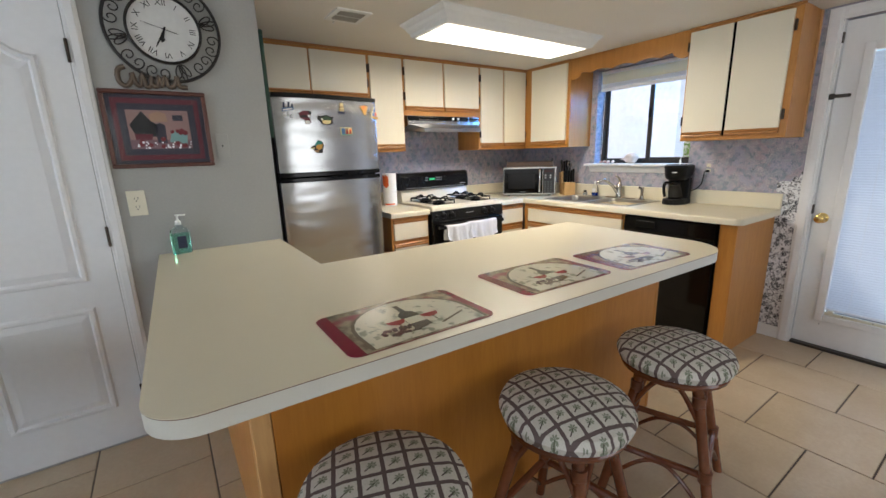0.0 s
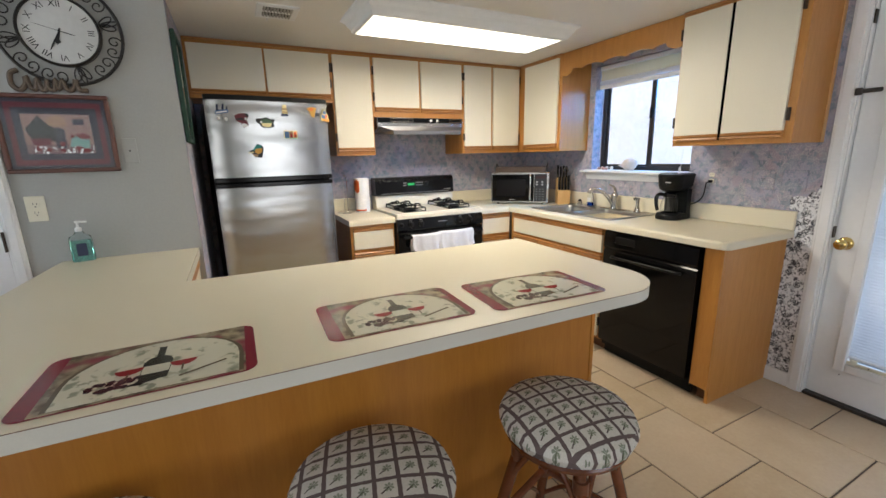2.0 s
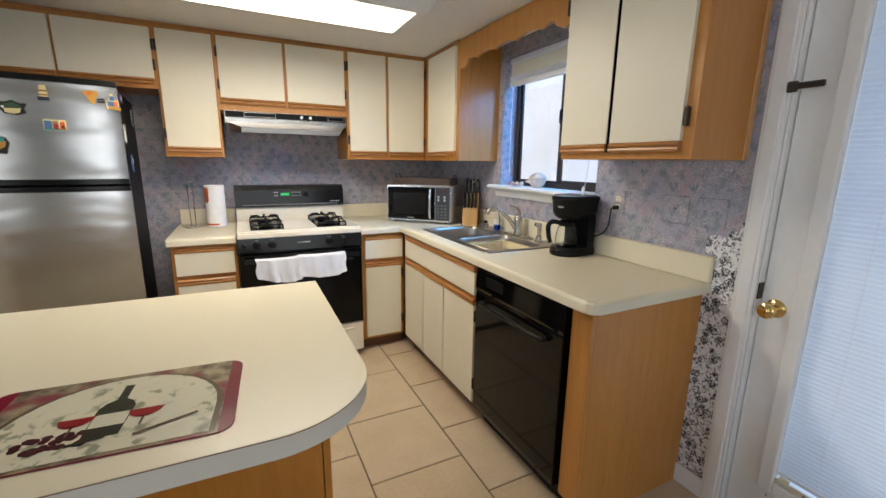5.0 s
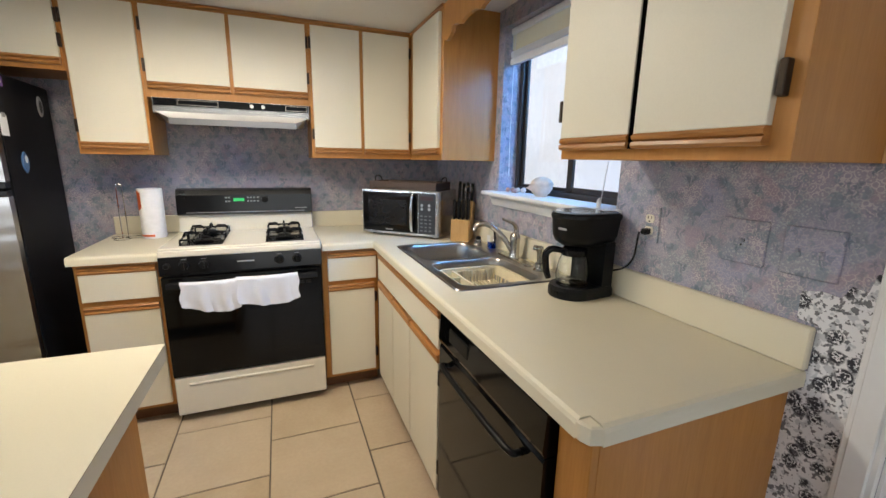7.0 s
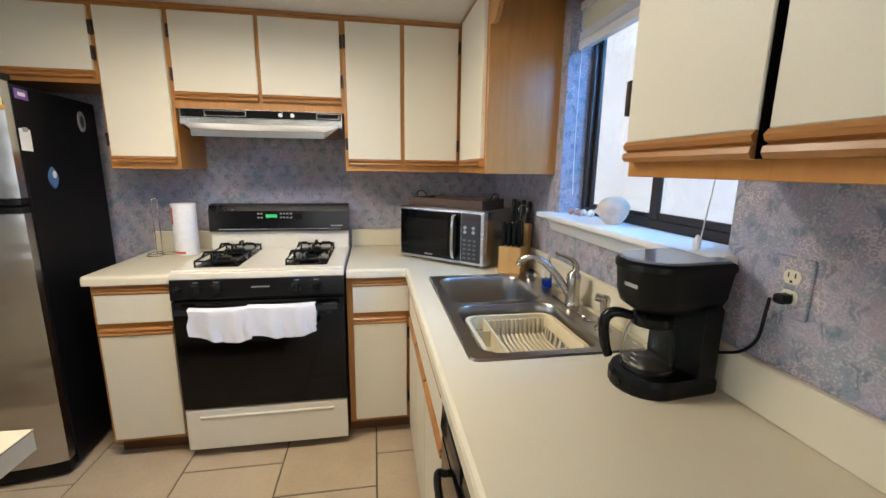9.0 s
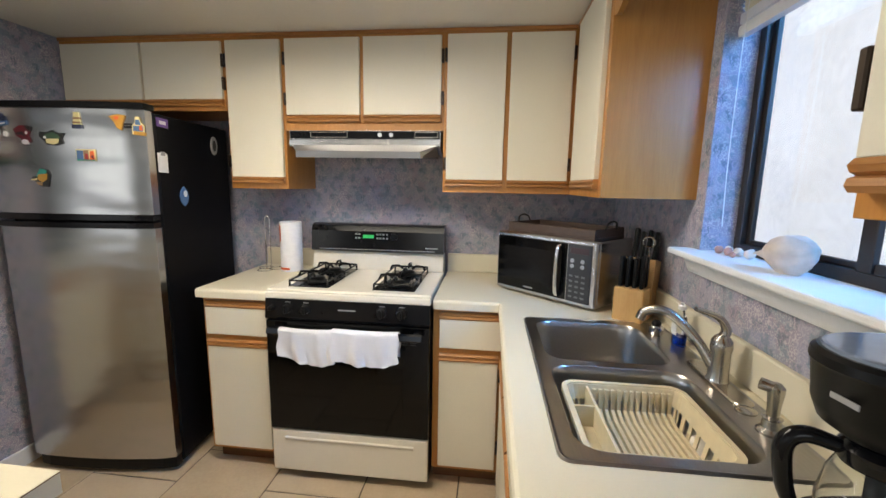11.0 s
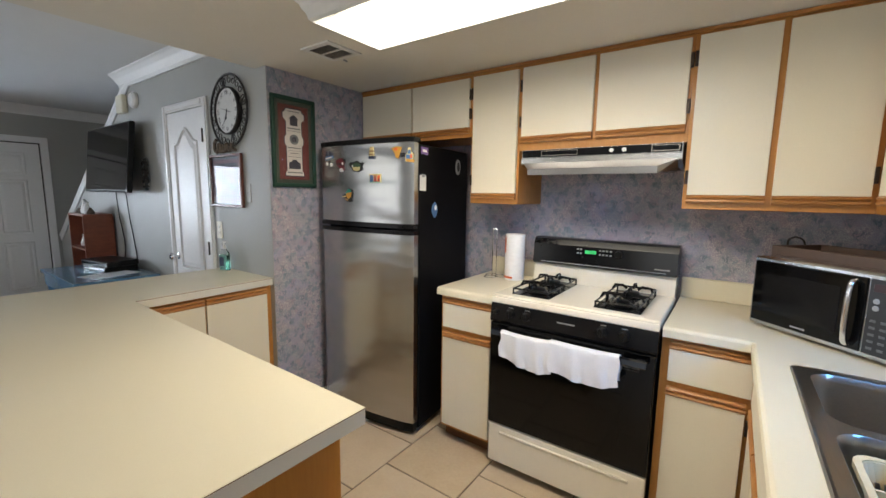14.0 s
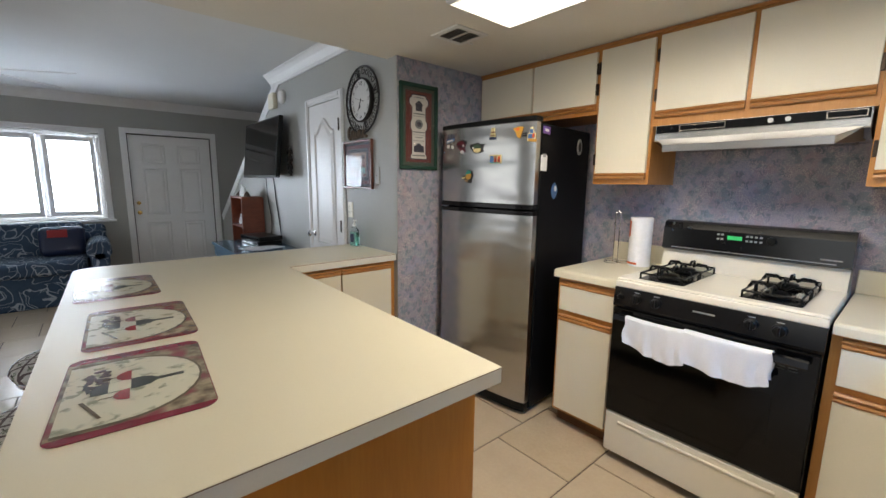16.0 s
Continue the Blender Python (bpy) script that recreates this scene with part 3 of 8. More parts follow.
def raised_panel(cx, cz, w, h, y, arch=0.0, bm=None):
    """A raised panel with a sunk groove, facing -y; with arch, its top is a cathedral curve."""
    def outline(ins):
        a, b, c, d = cx - w / 2 + ins, cx + w / 2 - ins, cz - h / 2 + ins, cz + h / 2 - ins
        pts = [(a, c), (b, c), (b, d - arch)]
        if arch:
            n = 12
            for i in range(1, n):
                t = i / n
                pts.append((b + (a - b) * t, d - arch + arch * (0.5 - 0.5 * math.cos(2 * math.pi * t)) ** 1.3))
        pts.append((a, d - arch))
        return pts
    b = bmesh.new()
    rings = []
    for ins, yy in ((0, y), (0.008, y - 0.010), (0.020, y - 0.011), (0.029, y + 0.001), (0.058, y - 0.008)):
        rings.append([b.verts.new((p[0], yy, p[1])) for p in outline(ins)])
    n = len(rings[0])
    for p, q in zip(rings, rings[1:]):
        for i in range(n):
            b.faces.new((p[i], p[(i + 1) % n], q[(i + 1) % n], q[i]))
    b.faces.new(rings[-1])
    bmesh.ops.recalc_face_normals(b, faces=b.faces)
    return b if bm is None else join(bm, b)


def closet_door():
    d = structure("door_closet", box(-0.83, -0.258, GRAY - 0.006, GRAY - 0.001, 0.012, 1.99, 0.001), "white", "closed white two-panel closet door with an arched top panel", "door")
    bm = raised_panel(-0.544, 1.357, 0.374, 1.04, GRAY - 0.0065, 0.1)
    raised_panel(-0.544, 0.46, 0.374, 0.515, GRAY - 0.0065, 0.0, bm)
    part("panel", bm, "white", d, smooth=False)
    casing("casing", "y", GRAY, -1, -0.833, -0.255, 1.996, 0.055, d)
    kn = lathe([(0.0, 0), (0.028, 0), (0.028, 0.006), (0.012, 0.01), (0.011, 0.03), (0.024, 0.04), (0.027, 0.052), (0.02, 0.062), (0, 0.065)], 20,
               (-0.785, GRAY - 0.006, 0.925), None, Matrix.Rotation(radians(90), 4, "X"))
    part("knob", kn, "chrome", d, "dark chrome door knob", smooth=True)
    for z in (1.80, 1.03, 0.25):
        part("hinge", tube([(-0.2565, GRAY - 0.021, z - 0.045), (-0.2565, GRAY - 0.021, z + 0.045)], 0.006, 8), "hinge", d, "dark metal hinge")


def patio_door():
    x = SIDE + 0.028
    d = structure("door_patio", box(x, x + 0.04, 0.12, 1.03, 0.02, 0.25), "white", "closed white patio door with a full glass pane and closed mini blinds", "door")
    part("top_rail", box(x, x + 0.04, 0.12, 1.03, 1.86, 2.042), "white", d)
    for a, b in ((0.12, 0.22), (0.89, 1.03)):
        part("stile", box(x, x + 0.04, a, b, 0.25, 1.86), "white", d)
    bm = bmesh.new()
    for a, b, c, e2 in ((0.175, 0.222, 0.195, 1.905), (0.888, 0.935, 0.195, 1.905), (0.222, 0.888, 0.195, 0.242), (0.222, 0.888, 1.858, 1.905)):
        box(x - 0.017, x, a, b, c, e2, 0.006, bm=bm, seg=2)
    part("glass_moulding", bm, "white", d)
    part("yellowed_strip", box(x - 0.006, x - 0.0005, 0.222, 0.888, 0.242, 0.262, 0.002), "ivory", d, "yellowed plastic strip under the blinds")
    bm = bmesh.new()
    for yy in (0.24, 0.38, 0.52, 0.66, 0.80, 0.905):
        join(bm, lathe([(0.003, 0), (0.003, 0.0012), (0, 0.0014)], 8, (x if yy > 0.89 else x - 0.006, yy, 0.17 if yy > 0.89 else 0.252), None, Matrix.Rotation(radians(-90), 4, "Y")))
    part("screw", bm, "dark", d)
    g = part("pane", box(x + 0.006, x + 0.010, 0.22, 0.89, 0.25, 1.86), "door_glass", d, "clear glass pane")
    g.visible_shadow = False
    bm = bmesh.new()
    for i in range(99):
        z = 0.292 + i * 0.0158
        prism_y([(x + 0.0165, z - 0.0088), (x + 0.0173, z - 0.009), (x + 0.0182, z + 0.001), (x + 0.0236, z + 0.0088), (x + 0.0228, z + 0.0092), (x + 0.0172, z + 0.0015)], 0.222, 0.889, bm)
    part("blind_slats", bm, "lit_blind", d, "closed white mini blind slats", kind="stuff")
    part("blind_bottom_rail", box(x + 0.012, x + 0.026, 0.222, 0.889, 0.268, 0.282, 0.003), "white", d)
    bm = bmesh.new()
    for yy in (0.33, 0.56, 0.78):
        tube([(x + 0.0125, yy, 0.28), (x + 0.0125, yy, 1.855)], 0.0012, 4, bm=bm)
    part("blind_cord", bm, "white", d)
    for yy in (0.30, 0.58, 0.86):
        part("blind_clip", box(x - 0.008, x + 0.004, yy - 0.014, yy + 0.014, 0.25, 0.276, 0.002), "ivory", d, "yellowed plastic blind clip")
    part("knob", lathe([(0, 0), (0.033, 0), (0.033, 0.004), (0.027, 0.009), (0.013, 0.012), (0.012, 0.035), (0.022, 0.043), (0.028, 0.055), (0.026, 0.068), (0.014, 0.075), (0, 0.076)], 24,
         (x, 0.985, 0.875), None, Matrix.Rotation(radians(-90), 4, "Y")), "brass", d, "polished brass knob", smooth=True)
    bm = box(SIDE - 0.032, SIDE - 0.022, 0.945, 1.02, 1.607, 1.627, 0.004)
    box(SIDE - 0.03, SIDE - 0.016, 1.018, 1.045, 1.60, 1.634, 0.003, bm=bm)
    part("flip_latch", bm, "bronze", d, "dark bronze flip latch")
    for z in (0.93, 1.95):
        part("strike", box(SIDE - 0.002, SIDE + 0.026, 1.031, 1.036, z - 0.03, z + 0.03), "hinge", d)
    casing("casing", "x", SIDE, -1, 0.11, 1.04, 2.05, 0.068, d)
    part("jamb", join(box(SIDE, SIDE + 0.16, 1.034, 1.04, 0, 2.05), box(SIDE, SIDE + 0.16, 0.11, 0.118, 0, 2.05)), "white", d)
    part("threshold", box(SIDE - 0.01, SIDE + 0.16, 0.118, 1.034, 0, 0.018, 0.004), "bronze", d, "brown metal threshold")


def entry_door():
    """Six-panel door in the entry wall, built facing -y and turned to face +x."""
    d = thing("door_entry", "closed white six-panel entry door with brass knob and deadbolt", "door", (WEST + 0.0, 1.98, 0), 90, kind="structure", world=False)
    part("leaf", box(-0.475, 0.475, 0.03, 0.07, 0.01, 1.958), "white", d)
    # shade of the reveal, drawn as solid black strips beside and above the leaf
    part("gap", join(join(box(-0.4845, -0.4755, 0.034, 0.06, 0.01, 1.969), box(0.4755, 0.4845, 0.034, 0.06, 0.01, 1.969)), box(-0.475, 0.475, 0.034, 0.06, 1.9585, 1.969)), "void", d, "black strips for the shade round the door leaf")
    bm = None
    for cx in (-0.21, 0.21):
        for cz, h in ((1.72, 0.26), (1.21, 0.64), (0.5, 0.58)):
            bm = raised_panel(cx, cz, 0.27, h, 0.029, 0, bm) if bm else raised_panel(cx, cz, 0.27, h, 0.029)
    part("panel", bm, "white", d)
    for z, r in ((0.93, 0.028), (1.06, 0.025)):
        part("knob" if z < 1 else "deadbolt", lathe([(0, 0), (r, 0), (r, 0.006), (0.011, 0.012), (0.011, 0.03), (r * 0.9, 0.045), (r * 0.6, 0.06), (0, 0.062)], 16, (-0.42, 0.029, z), None,
             Matrix.Rotation(radians(90), 4, "X")), "brass", d, "brass lock", smooth=True)
    bm = bmesh.new()
    for a, b, c, e2 in ((-0.555, -0.485, 0, 2.04), (0.485, 0.555, 0, 2.04), (-0.485, 0.485, 1.97, 2.04)):
        box(a, b, -0.016, 0, c, e2, 0.004, bm=bm)
    part("casing", bm, "white", d)


def kitchen_window():
    y0, y1, z0, z1 = WIN
    w = structure("window_kitchen", box(SIDE + 0.10, SIDE + 0.135, y0, y0 + 0.03, z0, z1, 0.002), "bronze", "sliding window in a dark bronze aluminium frame", "window")
    bm = box(SIDE + 0.10, SIDE + 0.135, y1 - 0.03, y1, z0, z1, 0.002)
    box(SIDE + 0.10, SIDE + 0.135, y0 + 0.03, y1 - 0.03, z1 - 0.03, z1, 0.002, bm=bm)
    box(SIDE + 0.10, SIDE + 0.135, y0 + 0.03, y1 - 0.03, z0, z0 + 0.03, 0.002, bm=bm)
    part("window_frame", bm, "bronze", w)
    bm = bmesh.new()
    ym = 2.225
    for a, b, c, e2, xx in ((y0 + 0.03, y0 + 0.05, z0 + 0.03, z1 - 0.03, 0.104), (ym - 0.018, ym + 0.018, z0 + 0.03, z1 - 0.03, 0.098), (y0 + 0.05, ym - 0.018, z0 + 0.03, z0 + 0.052, 0.104),
                         (y0 + 0.05, ym - 0.018, z1 - 0.05, z1 - 0.03, 0.104), (y1 - 0.05, y1 - 0.03, z0 + 0.03, z1 - 0.03, 0.118), (ym + 0.018, y1 - 0.05, z0 + 0.03, z0 + 0.045, 0.118)):
        box(SIDE + xx, SIDE + xx + 0.016, a, b, c, e2, 0.002, bm=bm)
    part("sash", bm, "bronze", w, "dark bronze sliding sash")
    part("latch", box(SIDE + 0.082, SIDE + 0.098, ym - 0.012, ym + 0.012, 1.60, 1.68, 0.003), "matte", w)
    for a, b, xx in ((y0 + 0.05, ym - 0.018, 0.111), (ym + 0.018, y1 - 0.05, 0.125)):
        g = part("pane", box(SIDE + xx, SIDE + xx + 0.003, a, b, z0 + 0.04, z1 - 0.04), "glass", w, "clear glass pane")
        g.visible_shadow = False
    structure("window_sill", box(SIDE - 0.075, SIDE + 0.10, 1.80, 2.755, z0 - 0.018, z0 + 0.002, 0.006, seg=2), "white", "white painted wooden window sill with a moulded apron", "window sill")
    ap = prism_y([(SIDE, z0 - 0.075), (SIDE - 0.012, z0 - 0.075), (SIDE - 0.02, z0 - 0.06), (SIDE - 0.028, z0 - 0.035), (SIDE - 0.045, z0 - 0.0185), (SIDE, z0 - 0.0185)], 1.83, 2.725)
    structure("window_apron", ap, "white", "white painted moulding under the window sill", "trim")
    b = thing("mini_blind", "white mini blind pulled up high in the kitchen window", "blind", (SIDE + 0.05, 2.27, 1.84))
    part("head_rail", box(SIDE + 0.03, SIDE + 0.06, y0 + 0.01, y1 - 0.01, 2.005, 2.035, 0.003), "white", b)
    bm = bmesh.new()
    for i in range(7):
        b2 = box(-0.013, 0.013, y0 + 0.012, y1 - 0.012, -0.0007, 0.0007)
        join(bm, b2, Matrix.Translation((SIDE + 0.045, 0, 1.934 + i * 0.0115)) @ Matrix.Rotation(radians(48), 4, "Y"))
    # ivory here puts the warm kitchen light into the white slats' colour
    part("slats", bm, "ivory", b, "white slats, cream colour standing for warm kitchen light", kind="stuff")
    bm = bmesh.new()
    for i in range(9):
        box(SIDE + 0.032, SIDE + 0.058, y0 + 0.012, y1 - 0.012, 1.898 + i * 0.0032, 1.8998 + i * 0.0032, bm=bm)
    part("slat_stack", bm, "blind", b, "slats gathered tightly over the bottom rail", kind="stuff")
    bm = prism_y([(SIDE + 0.033, 1.862), (SIDE + 0.057, 1.862), (SIDE + 0.06, 1.88), (SIDE + 0.057, 1.893), (SIDE + 0.033, 1.893), (SIDE + 0.03, 1.88)], y0 + 0.012, y1 - 0.012)
    part("bottom_rail", bm, "white", b)
    bm = tube(curve([(SIDE + 0.028, y1 - 0.06, 2.0), (SIDE + 0.02, y1 - 0.065, 1.8), (SIDE + 0.022, y1 - 0.06, 1.5), (SIDE + 0.03, y1 - 0.055, 1.3)], 5), 0.0018, 5)
    part("cord", bm, "white", b)
    bm = tube(curve([(SIDE + 0.028, y0 + 0.05, 2.0), (SIDE + 0.01, y0 + 0.05, 1.6), (SIDE - 0.03, y0 + 0.045, 1.26), (SIDE - 0.045, y0 + 0.04, 1.222)], 6), 0.0018, 5)
    part("cord", bm, "white", b)
    tube_cord = lathe([(0.002, 0), (0.007, 0.003), (0.009, 0.02), (0.004, 0.035), (0.002, 0.037)], 10, (SIDE - 0.045, y0 + 0.04, 1.2175))
    part("tassel", tube_cord, "white", b, smooth=True)


def living_window():
    y0, y1, z0, z1 = LWIN
    w = structure("window_living", box(WEST - 0.1, WEST - 0.06, y0, y1, z0, z0 + 0.05, 0.003), "white", "bright double window with white frame and shutters in the living room", "window")
    bm = box(WEST - 0.1, WEST - 0.06, y0, y1, z1 - 0.05, z1, 0.003)
    for a in (y0, 0.635, y1 - 0.05):
        box(WEST - 0.1, WEST - 0.06, a, a + 0.05, z0 + 0.05, z1 - 0.05, 0.003, bm=bm)
    part("window_frame", bm, "white", w)
    bm = bmesh.new()
    for a, b in ((y0 + 0.05, 0.635), (0.685, y1 - 0.05)):
        for p, q, c, e2 in ((a, a + 0.045, z0 + 0.05, z1 - 0.05), (b - 0.045, b, z0 + 0.05, z1 - 0.05), (a + 0.045, b - 0.045, z0 + 0.05, z0 + 0.11), (a + 0.045, b - 0.045, z1 - 0.11, z1 - 0.05)):
            box(WEST - 0.045, WEST - 0.02, p, q, c, e2, 0.003, bm=bm)
    part("shutter_frame", bm, "white", w, "white shutter frame")
    bm = bmesh.new()
    for a, b in ((y0 + 0.095, 0.59), (0.73, y1 - 0.095)):
        for i in range(15):
            z = z0 + 0.14 + i * 0.058
            join(bm, box(-0.024, 0.024, a, b, -0.003, 0.003), Matrix.Translation((WEST - 0.033, 0, z)) @ Matrix.Rotation(radians(-4), 4, "Y"))
    part("louvre", bm, "blind", w, "open white shutter louvres", kind="stuff")
    g = part("pane", box(WEST - 0.09, WEST - 0.086, y0 + 0.05, y1 - 0.05, z0 + 0.05, z1 - 0.05), "glass", w)
    g.visible_shadow = False
    bm = bmesh.new()
    for a, b, c, e2 in ((y0 - 0.065, y0, z0, z1 + 0.065), (y1, y1 + 0.065, z0, z1 + 0.065), (y0, y1, z1, z1 + 0.065)):
        box(WEST, WEST + 0.016, a, b, c, e2, 0.004, bm=bm)
    part("casing", bm, "white", w)
    part("window_sill", box(WEST - 0.06, WEST + 0.07, y0 - 0.09, y1 + 0.09, z0 - 0.03, z0 - 0.001, 0.006), "white", w)


closet_door()
patio_door()
entry_door()
kitchen_window()
living_window()



# ---- cabinets ----
def pull_strip(axis, face, out, a0, a1, z0, z1, bm=None):
    """An oak finger-pull moulding with a groove, standing out from a cabinet face."""
    h = z1 - z0
    prof = [(0, 0), (0.019, 0), (0.024, 0.2 * h), (0.022, 0.42 * h), (0.014, 0.5 * h), (0.021, 0.6 * h), (0.024, 0.8 * h), (0.018, h), (0, h)]
    pts = [(face + out * d, z0 + z) for d, z in prof]
    return prism_y(pts, a0, a1, bm) if axis == "x" else prism_x(pts, a0, a1, bm)


def front(parent, axis, face, out, a0, a1, z0, z1, strip, name="door", hinge=None, label=""):
    """A cream laminate door or drawer front with its oak pull along the bottom or top. strip: 'bottom', 'top' or ''."""
    s0, s1 = (z0, z0 + 0.034) if strip == "bottom" else (z1 - 0.034, z1)
    c0, c1 = (z0 + 0.034, z1) if strip == "bottom" else (z0, z1 - 0.034) if strip == "top" else (z0, z1)
    t0, t1 = sorted((face, face + out * 0.018))
    bm = box(t0, t1, a0, a1, c0, c1, 0.0015) if axis == "x" else box(a0, a1, t0, t1, c0, c1, 0.0015)
    d = part(name, bm, "door", parent, label or "cream laminate front with oak pull")
    if strip:
        part("pull", pull_strip(axis, face, out, a0, a1, s0, s1), "oak_h", d, "grooved oak finger pull")
    if hinge is not None:
        for z in (z0 + 0.11, z1 - 0.09):
            f0, f1 = sorted((face, face + out * 0.02))
            bm = box(f0, f1, hinge - 0.006, hinge + 0.006, z - 0.03, z + 0.03, 0.002) if axis == "x" else box(hinge - 0.006, hinge + 0.006, f0, f1, z - 0.03, z + 0.03, 0.002)
            part("hinge", bm, "hinge", d, "small dark bronze hinge")
    return d


def cabinet(name, label, bounds, fronts, axis, face, out, toe=None, group="", frame_mat="oak", body=None):
    """A cabinet: oak carcass and a list of fronts (a0, a1, z0, z1, strip, name, hinge)."""
    x0, x1, y0, y1, z0, z1 = bounds
    c = thing(name, label, "cabinet", ((x0 + x1) / 2, (y0 + y1) / 2, z0), group=group)
    part("body", box(x0, x1, y0, y1, z0 + (toe or 0), z1, 0.001) if body is None else body, frame_mat, c, "honey oak carcass and face frame")
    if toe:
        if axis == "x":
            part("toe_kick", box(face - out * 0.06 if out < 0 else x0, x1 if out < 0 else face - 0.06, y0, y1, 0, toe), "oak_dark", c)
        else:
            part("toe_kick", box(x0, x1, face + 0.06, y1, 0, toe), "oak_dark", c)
    for a0, a1, c0, c1, strip, nm, hinge in fronts:
        front(c, axis, face, out, a0, a1, c0, c1, strip, nm, hinge)
    return c


UF = 3.30           # face of the upper cabinets on the back wall
UX = 3.118          # face of those on the window wall
G = "upper cabinets"
cabinet("upper_cabinet", "oak wall cabinet with short cream doors over the fridge", (PAPER + 0.002, 1.405, UF, BACK, 1.763, CEIL - 0.004),
        [(0.511, 0.953, 1.785, 2.093, "bottom", "door", None), (0.967, 1.394, 1.785, 2.093, "bottom", "door", 1.4005)], "y", UF, -1, group=G)
cabinet("upper_cabinet", "narrow cream and oak wall cabinet beside the range hood", (1.4055, 1.715, UF, BACK, 1.377, CEIL - 0.004),
        [(1.421, 1.702, 1.403, 2.095, "bottom", "door", 1.4145)], "y", UF, -1, group=G)
cabinet("upper_cabinet", "oak wall cabinet with short cream doors over the range hood", (1.7155, 2.509, UF, BACK, 1.668, CEIL - 0.004),
        [(1.728, 2.101, 1.708, 2.097, "bottom", "door", 1.7215), (2.121, 2.497, 1.708, 2.097, "bottom", "door", 2.5035)], "y", UF, -1, group=G)
cabinet("upper_cabinet", "oak wall cabinet with tall cream doors over the microwave", (2.5095, 3.1175, UF, BACK, 1.377, CEIL - 0.004),
        [(2.526, 2.797, 1.405, 2.10, "bottom", "door", 2.5195), (2.819, 3.098, 1.405, 2.10, "bottom", "door", 3.1045)], "y", UF, -1, group=G)
cabinet("upper_cabinet", "oak corner wall cabinet with one cream door beside the window", (UX, SIDE, 2.75, BACK, 1.377, CEIL - 0.004),
        [(2.782, 3.205, 1.407, 2.10, "bottom", "door", None)], "x", UX, -1, group=G)
u6 = cabinet("upper_cabinet", "oak wall cabinet with two cream doors over the coffee maker", (UX, SIDE, 1.145, 1.758, 1.386, CEIL - 0.004),
             [(1.488, 1.744, 1.412, 2.10, "bottom", "door", 1.7515), (1.182, 1.472, 1.412, 2.10, "bottom", "door", 1.1705)], "x", UX, -1, group=G)
# solid black strip that paints the shade between the two doors
part("gap", box(UX - 0.015, UX + 0.002, 1.473, 1.487, 1.412, 2.10), "void", u6, "black strip for the shade between the doors")

part("scribe_strip", box(3.402, SIDE - 0.0005, 1.139, 1.1445, 1.386, CEIL - 0.0045, 0.001), "oak_light", u6, "lighter oak strip against the wall")
bm = box(PAPER + 0.002, UX - 0.006, UF - 0.012, UF, 2.112, CEIL - 0.001, 0.003)
flat("cabinet_crown", bm, "oak_h", "narrow oak moulding between the wall cabinets and the ceiling", "trim", "structure")
flat("cabinet_crown_side", join(box(UX - 0.012, UX, 2.7525, 3.288, 2.112, CEIL - 0.001, 0.003), box(UX - 0.012, UX, 1.135, 1.7575, 2.112, CEIL - 0.001, 0.003)), "oak_h", "narrow oak moulding over the cabinets beside the window", "trim", "structure")


def valance():
    n, pts = 72, []
    for i in range(n + 1):
        y = 1.76 + (2.748 - 1.76) * i / n
        u = abs((i / n) - 0.5) * 2
        z = 1.978 + 0.022 * abs(math.sin(u * math.pi * 2.5 + 1.57)) ** 0.6 if u < 0.8 else 1.978 - 0.026 * math.sin((u - 0.8) / 0.2 * math.pi * 0.75)
        pts.append((y, z))
    bm = prism_x([*pts, (2.748, CEIL - 0.004), (1.76, CEIL - 0.004)], UX + 0.001, UX + 0.019)
    flat("valance", bm, "oak", "scalloped honey oak valance board over the kitchen window", "valance")


valance()

# base cabinets
BF, WF, TOP0 = 3.03, 2.83, 0.872
GB = "base cabinets"
cabinet("base_cabinet", "narrow cream and oak base cabinet with drawer beside the fridge", (1.40, 1.742, BF, BACK, 0, TOP0),
        [(1.419, 1.727, 0.69, 0.858, "top", "drawer", None), (1.419, 1.722, 0.108, 0.663, "top", "door", None)], "y", BF, -1, 0.085, GB)
cabinet("base_cabinet", "narrow cream and oak base cabinet with drawer beside the stove", (2.51, WF - 0.001, BF, BACK, 0, TOP0),
        [(2.54, 2.815, 0.69, 0.858, "top", "drawer", None), (2.54, 2.803, 0.108, 0.663, "top", "door", 2.8125)], "y", BF, -1, 0.085, GB)
shell = bmesh.new()
for b in ((WF, WF + 0.02, 1.963, 3.0, 0.085, TOP0), (WF + 0.02, SIDE, 1.963, 1.98, 0.085, TOP0), (WF + 0.02, SIDE, 2.98, 3.0, 0.085, TOP0), (WF + 0.02, SIDE, 1.98, 2.98, 0.085, 0.10)):
    box(*b, bm=shell)
cabinet("base_cabinet", "cream and oak sink cabinet with long drawer front, three doors", (WF, SIDE, 1.963, 3.0, 0, TOP0),
        [(1.978, 2.945, 0.705, 0.858, "top", "drawer", None), (2.633, 2.945, 0.108, 0.685, "top", "door", None), (2.333, 2.622, 0.108, 0.685, "top", "door", None), (1.978, 2.322, 0.108, 0.685, "top", "door", 1.9705)],
        "x", WF, -1, 0.085, GB, body=shell)


